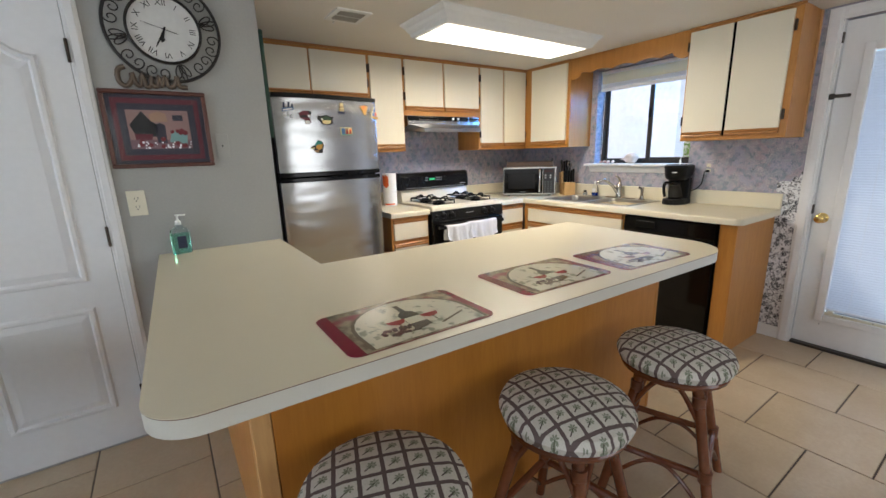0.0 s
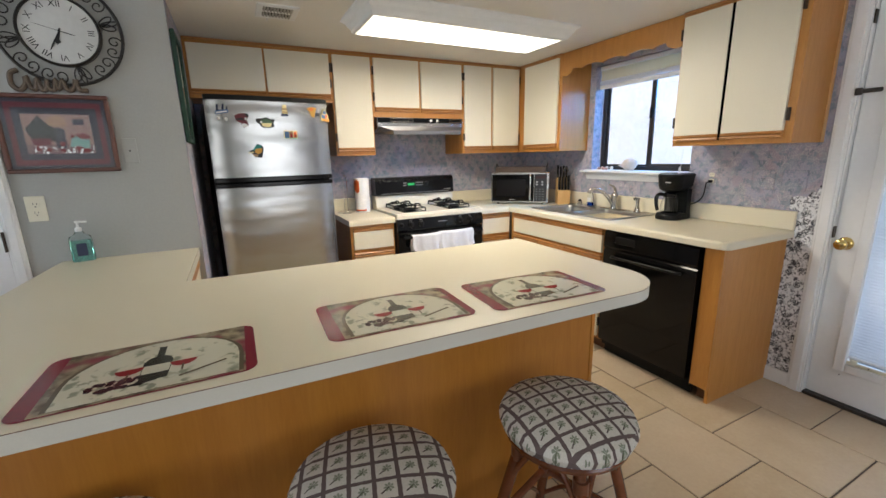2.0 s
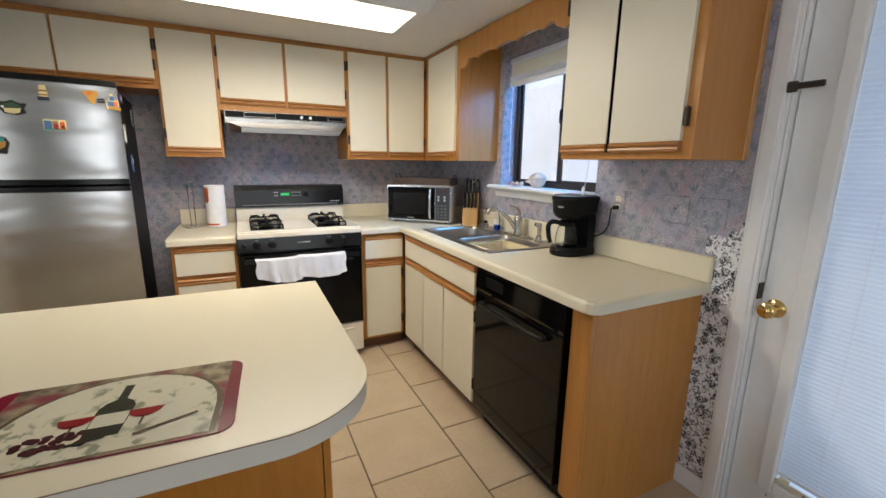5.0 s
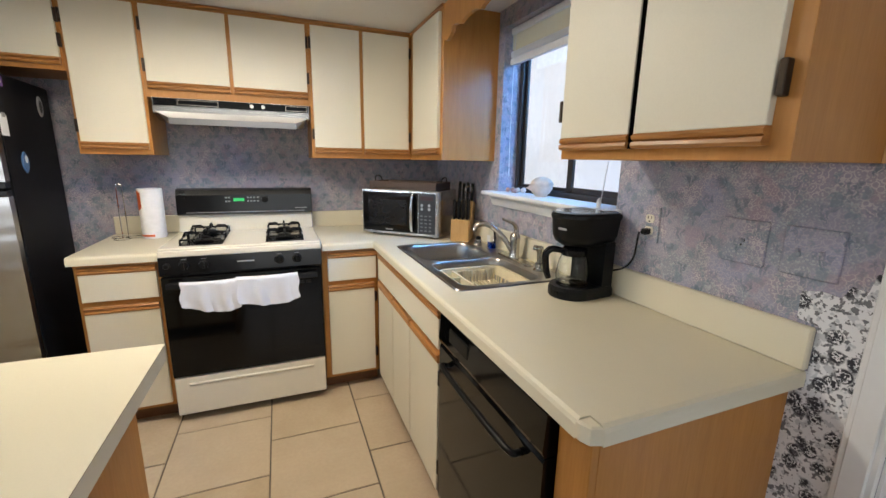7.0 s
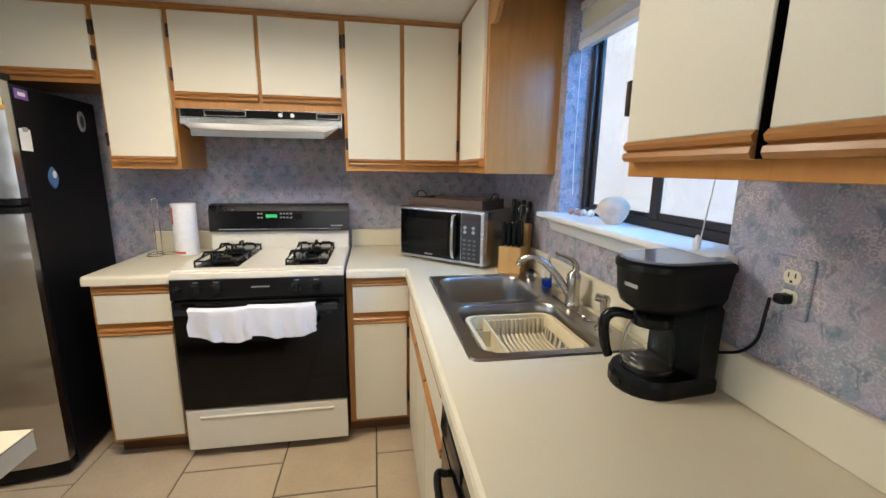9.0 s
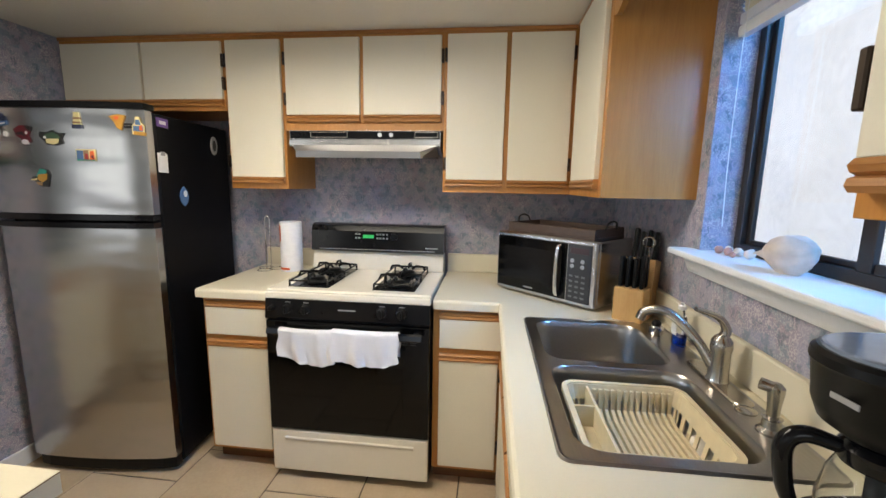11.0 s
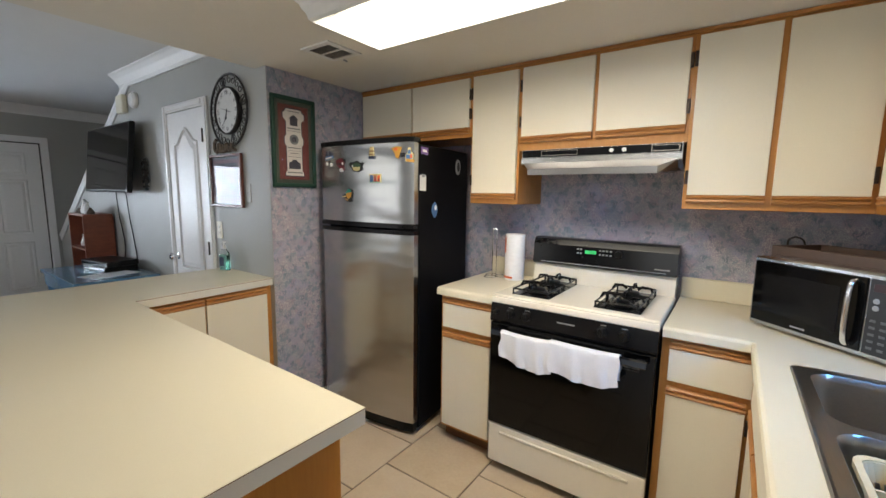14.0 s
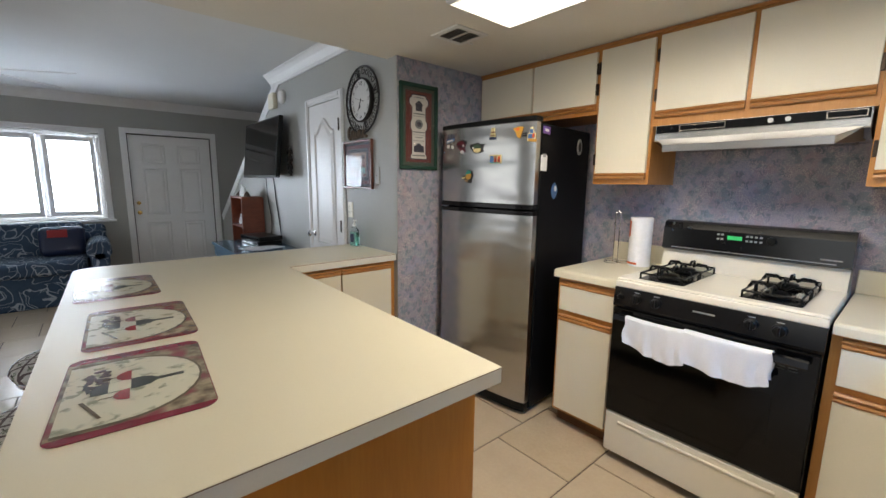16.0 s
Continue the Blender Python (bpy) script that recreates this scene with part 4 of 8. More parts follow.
def end_panel():
    c = thing("end_panel", "plain honey oak end panel that closes the counter beside the dishwasher", "cabinet", (3.1, 1.27, 0))
    part("panel", box(WF + 0.02, SIDE, 1.222, 1.24, 0.0, TOP0, 0.001), "oak", c)
    part("stile", box(WF, WF + 0.02, 1.222, 1.318, 0.085, TOP0, 0.002), "oak", c)
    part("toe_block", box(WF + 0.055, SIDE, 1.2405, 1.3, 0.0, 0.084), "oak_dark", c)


end_panel()


def dishwasher():
    d = thing("dishwasher", "glossy black built-in dishwasher with a long bar handle", "dishwasher", (3.1, 1.64, 0))
    part("tub", box(WF + 0.02, SIDE - 0.03, 1.33, 1.955, 0.06, 0.868), "matte", d)
    bm = prism_y([(WF + 0.02, 0.105), (WF - 0.018, 0.105), (WF - 0.022, 0.13), (WF - 0.022, 0.735), (WF - 0.016, 0.745), (WF + 0.02, 0.745)], 1.333, 1.952)
    part("door", bm, "gloss", d, "glossy black door")
    part("control_panel", prism_y([(WF + 0.02, 0.748), (WF - 0.02, 0.748), (WF - 0.026, 0.765), (WF - 0.02, 0.855), (WF - 0.01, 0.866), (WF + 0.02, 0.866)], 1.333, 1.952), "gloss", d, "black control strip")
    part("handle", tube(curve([(WF - 0.024, 1.42, 0.70), (WF - 0.05, 1.44, 0.705), (WF - 0.055, 1.64, 0.706), (WF - 0.05, 1.85, 0.705), (WF - 0.024, 1.87, 0.70)], 6), 0.009, 10), "matte", d, "black bar handle", smooth=True)
    part("vent_recess", box(WF - 0.0265, WF - 0.02, 1.72, 1.86, 0.79, 0.835, 0.002), "matte", d)
    part("kick_plate", box(WF + 0.05, WF + 0.07, 1.333, 1.952, 0.0, 0.10), "matte", d)


dishwasher()

# worktops
SINKX, SINKY = (2.905, 3.365), (2.005, 2.80)


c = thing("worktop", "cream laminate worktop with a low backsplash between fridge and stove", "countertop", (1.57, 3.3, TOP0))
NOSE = [(0.0, -0.041), (0.0, -0.012), (0.004, -0.004), (0.012, 0.0)]


def nosed_y(x0, x1, y_front, y_back, bm=None):
    """Worktop with a rolled front edge that faces -y."""
    o = [(y_front + a, COUNTER + b) for a, b in NOSE] + [(y_back, COUNTER), (y_back, COUNTER - 0.041)]
    return prism_x(o, x0, x1, bm)


def nosed_x(y0, y1, x_front, x_back, bm=None):
    o = [(x_front + a, COUNTER + b) for a, b in NOSE] + [(x_back, COUNTER), (x_back, COUNTER - 0.041)]
    return prism_y(o, y0, y1, bm)


part("top", nosed_y(1.388, 1.742, 2.995, BACK), "laminate", c, "cream laminate top with rolled edge")
part("backsplash", box(1.40, 1.742, BACK - 0.02, BACK, COUNTER + 0.0005, 1.02, 0.004), "laminate", c)

c = thing("worktop", "L-shaped cream laminate worktop with a low backsplash, holding the sink", "countertop", (3.1, 2.2, TOP0))
bm = nosed_y(2.512, 2.797, 2.995, BACK)
box(2.797, SIDE, 2.995, BACK, COUNTER - 0.041, COUNTER, bm=bm)
box(SINKX[0], SIDE, SINKY[1], 2.995, COUNTER - 0.041, COUNTER, bm=bm)
nosed_x(2.8, 2.995, 2.797, SINKX[0], bm)
nosed_x(SINKY[0], SINKY[1], 2.797, SINKX[0], bm)
box(SINKX[1], SIDE, SINKY[0], SINKY[1], COUNTER - 0.041, COUNTER, bm=bm)
nosed_x(1.235, SINKY[0], 2.797, SIDE, bm)
prism_x([(1.235, COUNTER - 0.041), (1.235, COUNTER), (1.207, COUNTER), (1.198, COUNTER - 0.004), (1.195, COUNTER - 0.012), (1.195, COUNTER - 0.041)], 2.83, SIDE, bm)
extrude([(2.83, 1.2352), (2.797, 1.2352), (2.797, 1.225), (2.806, 1.204), (2.83, 1.195)], COUNTER - 0.041, COUNTER - 0.0005, 0.004, 1, bm)
bmesh.ops.remove_doubles(bm, verts=bm.verts, dist=1e-4)
part("top", bm, "laminate", c, "cream laminate top with rolled edge")
bm = box(2.512, SIDE - 0.0205, BACK - 0.02, BACK, COUNTER + 0.0005, 1.02, 0.004)
box(SIDE - 0.02, SIDE, 1.195, BACK, COUNTER + 0.0005, 1.02, 0.004, bm=bm)
part("backsplash", bm, "laminate", c)


# ---- island ----
def island():
    r, q = 0.10, 0.20
    L = [*arc(2.015 - q, 0.935 + q, q, -90, 0, 14), (2.022, 1.845), (0.475, 1.868), (0.475, GRAY - 0.001), (-0.085, GRAY - 0.001), *arc(-0.125 + r + 0.005, 0.983 + r, r, 180, 270, 10)]
    c = thing("island", "L-shaped peninsula with cream laminate top on honey oak panels", "counter", (1.0, 1.5, 0))
    part("top", extrude(L, COUNTER - 0.0015, COUNTER), "laminate", c, "cream laminate top")
    shrink = Matrix.Translation((0.95, 1.4, 0)) @ Matrix.Diagonal((0.9992, 0.9988, 1, 1)) @ Matrix.Translation((-0.95, -1.4, 0))
    seam = extrude(L, COUNTER - 0.0038, COUNTER - 0.0016)
    bmesh.ops.transform(seam, matrix=shrink, verts=seam.verts)
    part("seam", seam, "oak_dark", c, "thin dark seam under the laminate top")
    bm = extrude(L, COUNTER - 0.042, COUNTER - 0.0039)
    bmesh.ops.transform(bm, matrix=shrink, verts=bm.verts)
    part("edge_band", bm, "edge", c, "pale laminate edge band", smooth=True)
    z = COUNTER - 0.0425
    part("front_panel", box(0.115, 1.925, 1.215, 1.233, 0.0, z, 0.001), "oak_panel", c, "plain honey oak back panel")
    part("end_panel", box(1.927, 1.945, 1.213, 1.83, 0.0, z, 0.001), "oak_panel", c)
    part("corner_post", box(0.065, 0.113, 1.207, 1.245, 0.0, z, 0.003), "oak_light", c, "lighter oak corner post")
    part("side_panel", box(0.068, 0.086, 1.246, GRAY - 0.001, 0.0, z, 0.001), "oak_panel", c)
    part("body", box(0.46, 1.926, 1.72, 1.79, 0.09, z), "oak", c)
    for i in range(4):
        a0 = 0.50 + i * 0.355
        front(c, "y", 1.79, 1, a0, a0 + 0.335, 0.69, 0.858, "top", "drawer", None)
        front(c, "y", 1.79, 1, a0, a0 + 0.335, 0.108, 0.663, "top", "door", None)
    part("arm_frame", box(0.43, 0.448, 1.80, GRAY - 0.001, 0.09, z), "oak", c, "oak face frame under the short arm")
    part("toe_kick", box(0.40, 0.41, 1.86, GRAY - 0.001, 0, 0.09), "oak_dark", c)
    for a0, a1 in ((1.86, 2.176), (2.186, 2.53)):
        front(c, "x", 0.448, 1, a0, a1, 0.108, 0.855, "top", "door", None)


island()



# ---- ceiling fixtures ----
def ceiling_light():
    c = thing("ceiling_light", "lit white rectangular fluorescent ceiling light with stepped sides", "ceiling light", (1.99, 2.35, 2.04))
    bm = bmesh.new()
    steps = [(1.335, 2.71, 2.135, 2.60, CEIL), (1.335, 2.71, 2.135, 2.60, 2.120), (1.345, 2.70, 2.143, 2.592, 2.110), (1.358, 2.682, 2.15, 2.58, 2.100), (1.366, 2.672, 2.155, 2.572, 2.084),
             (1.380, 2.655, 2.165, 2.558, 2.068), (1.382, 2.642, 2.172, 2.548, 2.050), (1.392, 2.60, 2.182, 2.522, 2.042)]
    rings = [[bm.verts.new(p) for p in ((a, c2, z), (b, c2, z), (b, d, z), (a, d, z))] for a, b, c2, d, z in [(p0, p1, q0 + 0.02, q1 + 0.025, z) for p0, p1, q0, q1, z in steps]]
    for p, q in zip(rings, rings[1:]):
        for i in range(4):
            bm.faces.new((p[i], q[i], q[(i + 1) % 4], p[(i + 1) % 4]))
    part("housing", bm, "housing", c, "white stepped housing")
    part("diffuser", box(1.402, 2.588, 2.212, 2.538, 2.039, 2.0415), "diffuser", c, "glowing acrylic diffuser")


def ceiling_vent():
    c = thing("ceiling_vent", "white ceiling air vent with louvres coloured as in shade", "vent", (0.995, 2.61, CEIL - 0.01))
    x0, x1, y0, y1 = 0.892, 1.098, 2.507, 2.722
    bm = bmesh.new()
    ym = (y0 + y1) / 2
    for b in ((x0, x1, y0, y0 + 0.03), (x0, x1, y1 - 0.03, y1), (x0, x0 + 0.03, y0 + 0.03, y1 - 0.03), (x1 - 0.03, x1, y0 + 0.03, y1 - 0.03), (x0 + 0.03, x1 - 0.03, ym - 0.006, ym + 0.006)):
        box(*b, CEIL - 0.009, CEIL, 0.002, bm=bm)
    part("frame", bm, "housing", c)
    # no duct is built: a black sheet carries its shade
    part("backing", box(x0 + 0.03, x1 - 0.03, y0 + 0.03, y1 - 0.03, CEIL - 0.002, CEIL - 0.0005), "void", c, "black sheet for the shade inside the duct")
    for i in range(9):
        for a, b in ((y0 + 0.03, ym - 0.006), (ym + 0.006, y1 - 0.03)):
            bm = box(-0.006, 0.006, a, b, -0.0005, 0.0005)
            bmesh.ops.transform(bm, matrix=Matrix.Translation((x0 + 0.038 + i * 0.0163, 0, CEIL - 0.008)) @ Matrix.Rotation(radians(42), 4, "Y"), verts=bm.verts)
            part("slat", bm, "vent_slat", c, "white vent louvre in a darkened, shaded colour")
    part("lever", box(x0 + 0.06, x0 + 0.066, y1 + 0.0, y1 + 0.03, CEIL - 0.014, CEIL - 0.004), "housing", c)


ceiling_light()
ceiling_vent()


# ---- fridge ----
FX, TURNED = 0.902, radians(5)      # it stands turned a little


def on_fridge(x, y):
    """A place given beside the unturned fridge, in the room."""
    a, b = x - FX, y - 3.25
    return FX + a * math.cos(TURNED) - b * math.sin(TURNED), 3.212 + a * math.sin(TURNED) + b * math.cos(TURNED)


def fridge():
    f = thing("fridge", "top-freezer fridge with brushed steel doors and a textured black body", "fridge", (FX, 3.25, 0))
    x0, x1 = FX - 0.349, FX + 0.349
    part("body", box(x0, x1, 2.985, 3.56, 0.03, 1.70, 0.006), "side", f, "textured black body")
    part("top_cap", prism_z_door(x0, x1, 2.897, 2.99, 1.706, 1.732), "matte", f, "black hinge cover along the top")

    for nm, z0, z1 in (("freezer_door", 1.258, 1.705), ("fridge_door", 0.085, 1.20)):
        d = part(nm, prism_z_door(x0, x1, 2.902, 2.972, z0, z1), "steel", f, "gently bowed brushed steel door", smooth=True)
        bm = box(x0 + 0.003, x1 - 0.003, 2.972, 2.984, z0 + 0.004, z1 - 0.004)
        part("gasket", bm, "matte", d)
        grip = prism_z_door(x0, x1, 2.894, 2.97, z0 - 0.026, z0 - 0.0005) if nm == "freezer_door" else prism_z_door(x0, x1, 2.894, 2.97, z1 + 0.0005, z1 + 0.024)
        part("handle", grip, "black", d, "black recessed grip strip", smooth=True)
    part("grille", prism_z_door(x0 + 0.01, x1 - 0.01, 2.917, 2.985, 0.02, 0.08), "matte", f, "black toe grille")
    for x in (x0 + 0.06, x1 - 0.06):
        for y in (3.04, 3.50):
            part("foot", lathe([(0.02, 0), (0.02, 0.03)], 12, (x, y, 0)), "matte", f)
    f.rotation_euler[2] = TURNED
    f.location.y = 3.212
    return f


def prism_z_door(x0, x1, y_front, y_back, z0, z1, bow=0.022):
    """A door that bows outwards in plan, its face towards -y."""
    n = 12
    pts = [(x0 + (x1 - x0) * i / n, y_front + bow * (2 * i / n - 1) ** 2 + (0.008 if i in (0, n) else 0)) for i in range(n + 1)]
    return extrude([*pts, (x1, y_back), (x0, y_back)], z0, z1, 0.002, 1)


def paint(name, r, g, b, rough=0.4):
    M[name] = plain(name, srgb(r, g, b), rough, vary=0.08)
    return name


for nm, *c in (("m_red", 150, 30, 35), ("m_yellow", 190, 140, 55), ("m_blue", 70, 105, 150), ("m_teal", 40, 140, 130), ("m_cream", 220, 205, 150), ("m_wine", 95, 22, 35), ("m_navy", 30, 40, 70),
               ("m_paper", 225, 225, 225), ("m_purple", 110, 80, 150), ("m_orange", 215, 95, 40), ("m_green", 58, 84, 58), ("m_black", 20, 20, 22), ("m_gray", 150, 150, 150), ("m_sand", 150, 118, 84)):
    paint(nm, *c)


def blob(pts, d=0.006):
    """A small flat piece over an outline of (x, z), d thick towards -y."""
    return prism_y(pts, -d, 0.0)


def magnet(label, x, z, pieces):
    """A fridge magnet: pieces are (outline in centimetres, material, thickness)."""
    s = (x - FX) / math.cos(TURNED) - 0.018
    y = 2.902 + 0.022 * (s / 0.349) ** 2 - 0.0005
    x, y = on_fridge(FX + s, y)
    m = thing("fridge_magnet", label, "magnet", (x, y, z), 5 + 7.2 * s / 0.349, world=False, group="magnets on the fridge")
    for k, (pts, mat_, d) in enumerate(pieces):
        part(("base", "motif", "detail", "accent", "inlay")[min(k, 4)], blob([(a / 82, b / 82) for a, b in pts], d), mat_, m)


def ell(cx, cy, rx, ry, n=12, tail=0.0):
    return [(cx + rx * math.cos(2 * math.pi * i / n) * (1 + tail * (i % 3 == 0)), cy + ry * math.sin(2 * math.pi * i / n) * (1 + tail * (i % 2))) for i in range(n)]


fridge()
magnet("blue fish-bones sign magnet with white dangling pieces on the freezer door", 0.655, 1.633,
       [([(-2.8, -0.9), (2.9, 0.1), (2.8, 1.4), (-2.6, 0.8)], "m_blue", 0.005), ([(-2.3, -0.5), (2.4, 0.35), (2.3, 0.8), (-2.3, 0.2)], "m_paper", 0.0056), ([(-2.2, 1), (-1.9, 3.4), (-1.2, 3.6), (-1.3, 1.1)], "m_navy", 0.004),
        ([(0.2, 1.2), (0.5, 3.7), (1.3, 3.8), (1.0, 1.3)], "m_navy", 0.004), ([(2, 1.4), (2.2, 2.9), (2.8, 2.8), (2.6, 1.4)], "m_navy", 0.004), (ell(-1.6, -2.6, 0.7, 0.8), "m_paper", 0.005), (ell(1.6, -3.1, 0.7, 0.9), "m_paper", 0.005), ([(-0.1, -0.5), (0.1, -0.5), (0.1, -3.2), (-0.1, -3.2)], "m_black", 0.003)])
magnet("dark red parrot magnet with black wing on the freezer door", 0.758, 1.595,
       [([(-3.4, 1.6), (-1, 2.9), (1.4, 2.8), (2.6, 1.2), (1.8, -0.4), (2.6, -2.6), (0.4, -3.8), (-0.6, -1.6), (-2.6, -0.6)], "m_wine", 0.005), ([(-3.5, 1.8), (-2.6, 0.4), (0, 0.9), (1.2, -1), (-0.5, -0.2), (-2.4, -0.4)], "m_black", 0.006),
        ([(1.0, 3.1), (3.0, 2.5), (2.7, 1.0), (1.9, 1.6)], "m_black", 0.006), (ell(0.7, -2.7, 1.3, 0.9), "m_paper", 0.0065), (ell(1.5, 0.4, 0.5, 0.6), "m_paper", 0.0065)])
magnet("brown and cream fish magnet on the freezer door", 0.885, 1.577,
       [([(-4.6, 0.8), (-4.2, 2.2), (-1.5, 2.2), (0.4, 2.9), (2.4, 1.8), (4.4, 2.0), (3.4, 0), (3.9, -1.6), (1.2, -2.4), (-2, -2.0), (-3, -0.6)], "m_black", 0.004), ([(-2.4, 1.2), (0.4, 2.2), (2.4, 1.2), (3.1, 0.2), (1, -0.2), (-2.2, 0.2)], "m_green", 0.006),
        ([(-2.0, -0.1), (2.6, 0), (2.2, -1.5), (0.4, -2.0), (-1.8, -1.5)], "m_cream", 0.007), (ell(-2.2, 0.4, 0.45, 0.45), "m_paper", 0.008)])
magnet("small beige lighthouse magnet with a dark base on the freezer door", 0.999, 1.655,
       [([(-1.4, -2.6), (1.5, -2.6), (0.9, 2.6), (-0.8, 2.6)], "m_cream", 0.005), ([(-1.7, -2.9), (1.7, -2.9), (1.5, -1.6), (-1.5, -1.6)], "m_navy", 0.007), ([(-1.1, 0.2), (1.2, 0.2), (1.1, 0.9), (-1.0, 0.9)], "m_sand", 0.006), ([(-1.2, -1.2), (1.3, -1.2), (1.3, -0.6), (-1.2, -0.6)], "m_sand", 0.006)])
magnet("yellow state-shaped magnet on the freezer door", 1.166, 1.650, [([(-2.8, 1.8), (0, 2.6), (2.6, 2.2), (1.6, -0.6), (1.0, -2.8), (-0.4, -2), (-1.2, 0)], "m_yellow", 0.005), ([(-1.4, 1.6), (0.6, 1.9), (0.4, 0.9), (-0.6, 0.7)], "m_orange", 0.006),
       ([(1.9, -0.4), (4.2, -0.3), (4.2, -0.9), (1.9, -1.0)], "m_black", 0.004), ([(1.9, -1.3), (4.2, -1.2), (4.2, -1.9), (1.9, -2.0)], "m_black", 0.004)])
magnet("blue and orange bottle magnet on the freezer door", 1.245, 1.632, [([(-2.0, -2.6), (1.9, -2.9), (2.1, 0.4), (0.8, 1.6), (0.5, 3.4), (-0.7, 3.3), (-0.9, 1.4), (-1.9, 0.2)], "m_cream", 0.005), ([(-1.6, -1.4), (1.6, -1.6), (1.7, 0.2), (-1.5, 0.4)], "m_blue", 0.006),
       ([(-1.5, -2.6), (2.3, -3.1), (2.6, -1.9), (-1.2, -1.4)], "m_yellow", 0.008), ([(-0.8, 0.7), (1.0, 0.6), (0.6, 2.4), (-0.6, 2.4)], "m_blue", 0.0066), ([(0.4, -1.2), (1.6, -1.2), (1.4, 0.6), (0.6, 0.4)], "m_orange", 0.007)])
magnet("rectangular souvenir picture magnet on the freezer door", 1.022, 1.511,
       [([(-3.3, -2), (3.3, -2), (3.3, 2), (-3.3, 2)], "m_cream", 0.004), ([(-3.1, -1.6), (-0.9, -1.7), (-0.8, 1.5), (-3.0, 1.6)], "m_blue", 0.005), ([(-0.8, -1.7), (1.1, -1.6), (1.0, 1.7), (-0.7, 1.5)], "m_sand", 0.0046),
        ([(-0.3, -1.6), (0.9, -1.6), (0.8, 0.4), (-0.2, 0.6)], "m_red", 0.005), ([(1.3, -1.6), (3.0, -1.6), (2.8, 1.5), (1.5, 1.2)], "m_orange", 0.005), ([(1.6, -0.6), (2.8, -1.4), (2.6, 0.2)], "m_wine", 0.0056), ([(-3.1, -1.9), (3.1, -1.9), (3.1, -1.5), (-3.1, -1.5)], "m_teal", 0.0058)])
magnet("green and yellow parrot magnet with dark branch on the freezer", 0.815, 1.416,
       [([(-3.6, -0.2), (-1.4, 0.6), (0.4, 3.2), (2.6, 2.6), (3.4, 0.8), (2.8, -1.2), (2.2, -3.4), (-0.6, -3.2), (-1.8, -1.8)], "m_black", 0.004), ([(-1.6, 0.2), (0.2, 2.9), (2.4, 2.5), (2.2, 1.0), (0.2, 0.4)], "m_teal", 0.007),
        ([(-0.6, 0.8), (2.6, 1.2), (2.2, -0.8), (0.6, -1.8), (-0.9, -0.8)], "m_yellow", 0.009), ([(-3.7, -0.8), (-1.4, -0.4), (-1.6, -1.1), (-3.4, -1.2)], "m_cream", 0.006), ([(-1.8, -1.6), (0.4, -1.9), (0.2, -2.9), (-1.4, -2.6)], "m_sand", 0.007)])


def side_magnet(label, y, z, pieces):
    m = thing("fridge_magnet", label, "magnet", (*on_fridge(FX + 0.3495, y - 0.02), z), 95, world=False, group="magnets on the fridge")
    for k, (pts, mat_, d) in enumerate(pieces):
        part(("base", "motif", "detail")[min(k, 2)], blob([(a / 74, b / 74) for a, b in pts], d), mat_, m)


side_magnet("white paper note on the black side of the fridge", 3.035, 1.49, [([(-2.3, -3.2), (2.3, -3.4), (2.4, 2.8), (1.2, 3.2), (-2.2, 3.1)], "m_paper", 0.002), ([(-0.8, 2.2), (0.9, 2.2), (0.9, 3.5), (-0.8, 3.5)], "m_gray", 0.006)])
side_magnet("purple and blue label magnet on the fridge side", 3.05, 1.665, [([(-2.6, -1.3), (2.6, -1.5), (2.6, 1.4), (-2.6, 1.5)], "m_purple", 0.004), ([(-1.6, -0.5), (1.4, -0.6), (1.4, 0.5), (-1.6, 0.6)], "m_paper", 0.005)])
side_magnet("blue shell magnet on the fridge side", 3.16, 1.335, [(ell(0, 0, 2.0, 3.0, 12, 0.15), "m_blue", 0.006), (ell(0.4, 1.0, 0.9, 1.2), "m_paper", 0.008)])
side_magnet("round gray magnet high on the fridge side", 3.44, 1.60, [(ell(0, 0, 2.2, 3.6), "m_gray", 0.005), (ell(0, 0, 1.2, 2.2), "m_black", 0.006)])


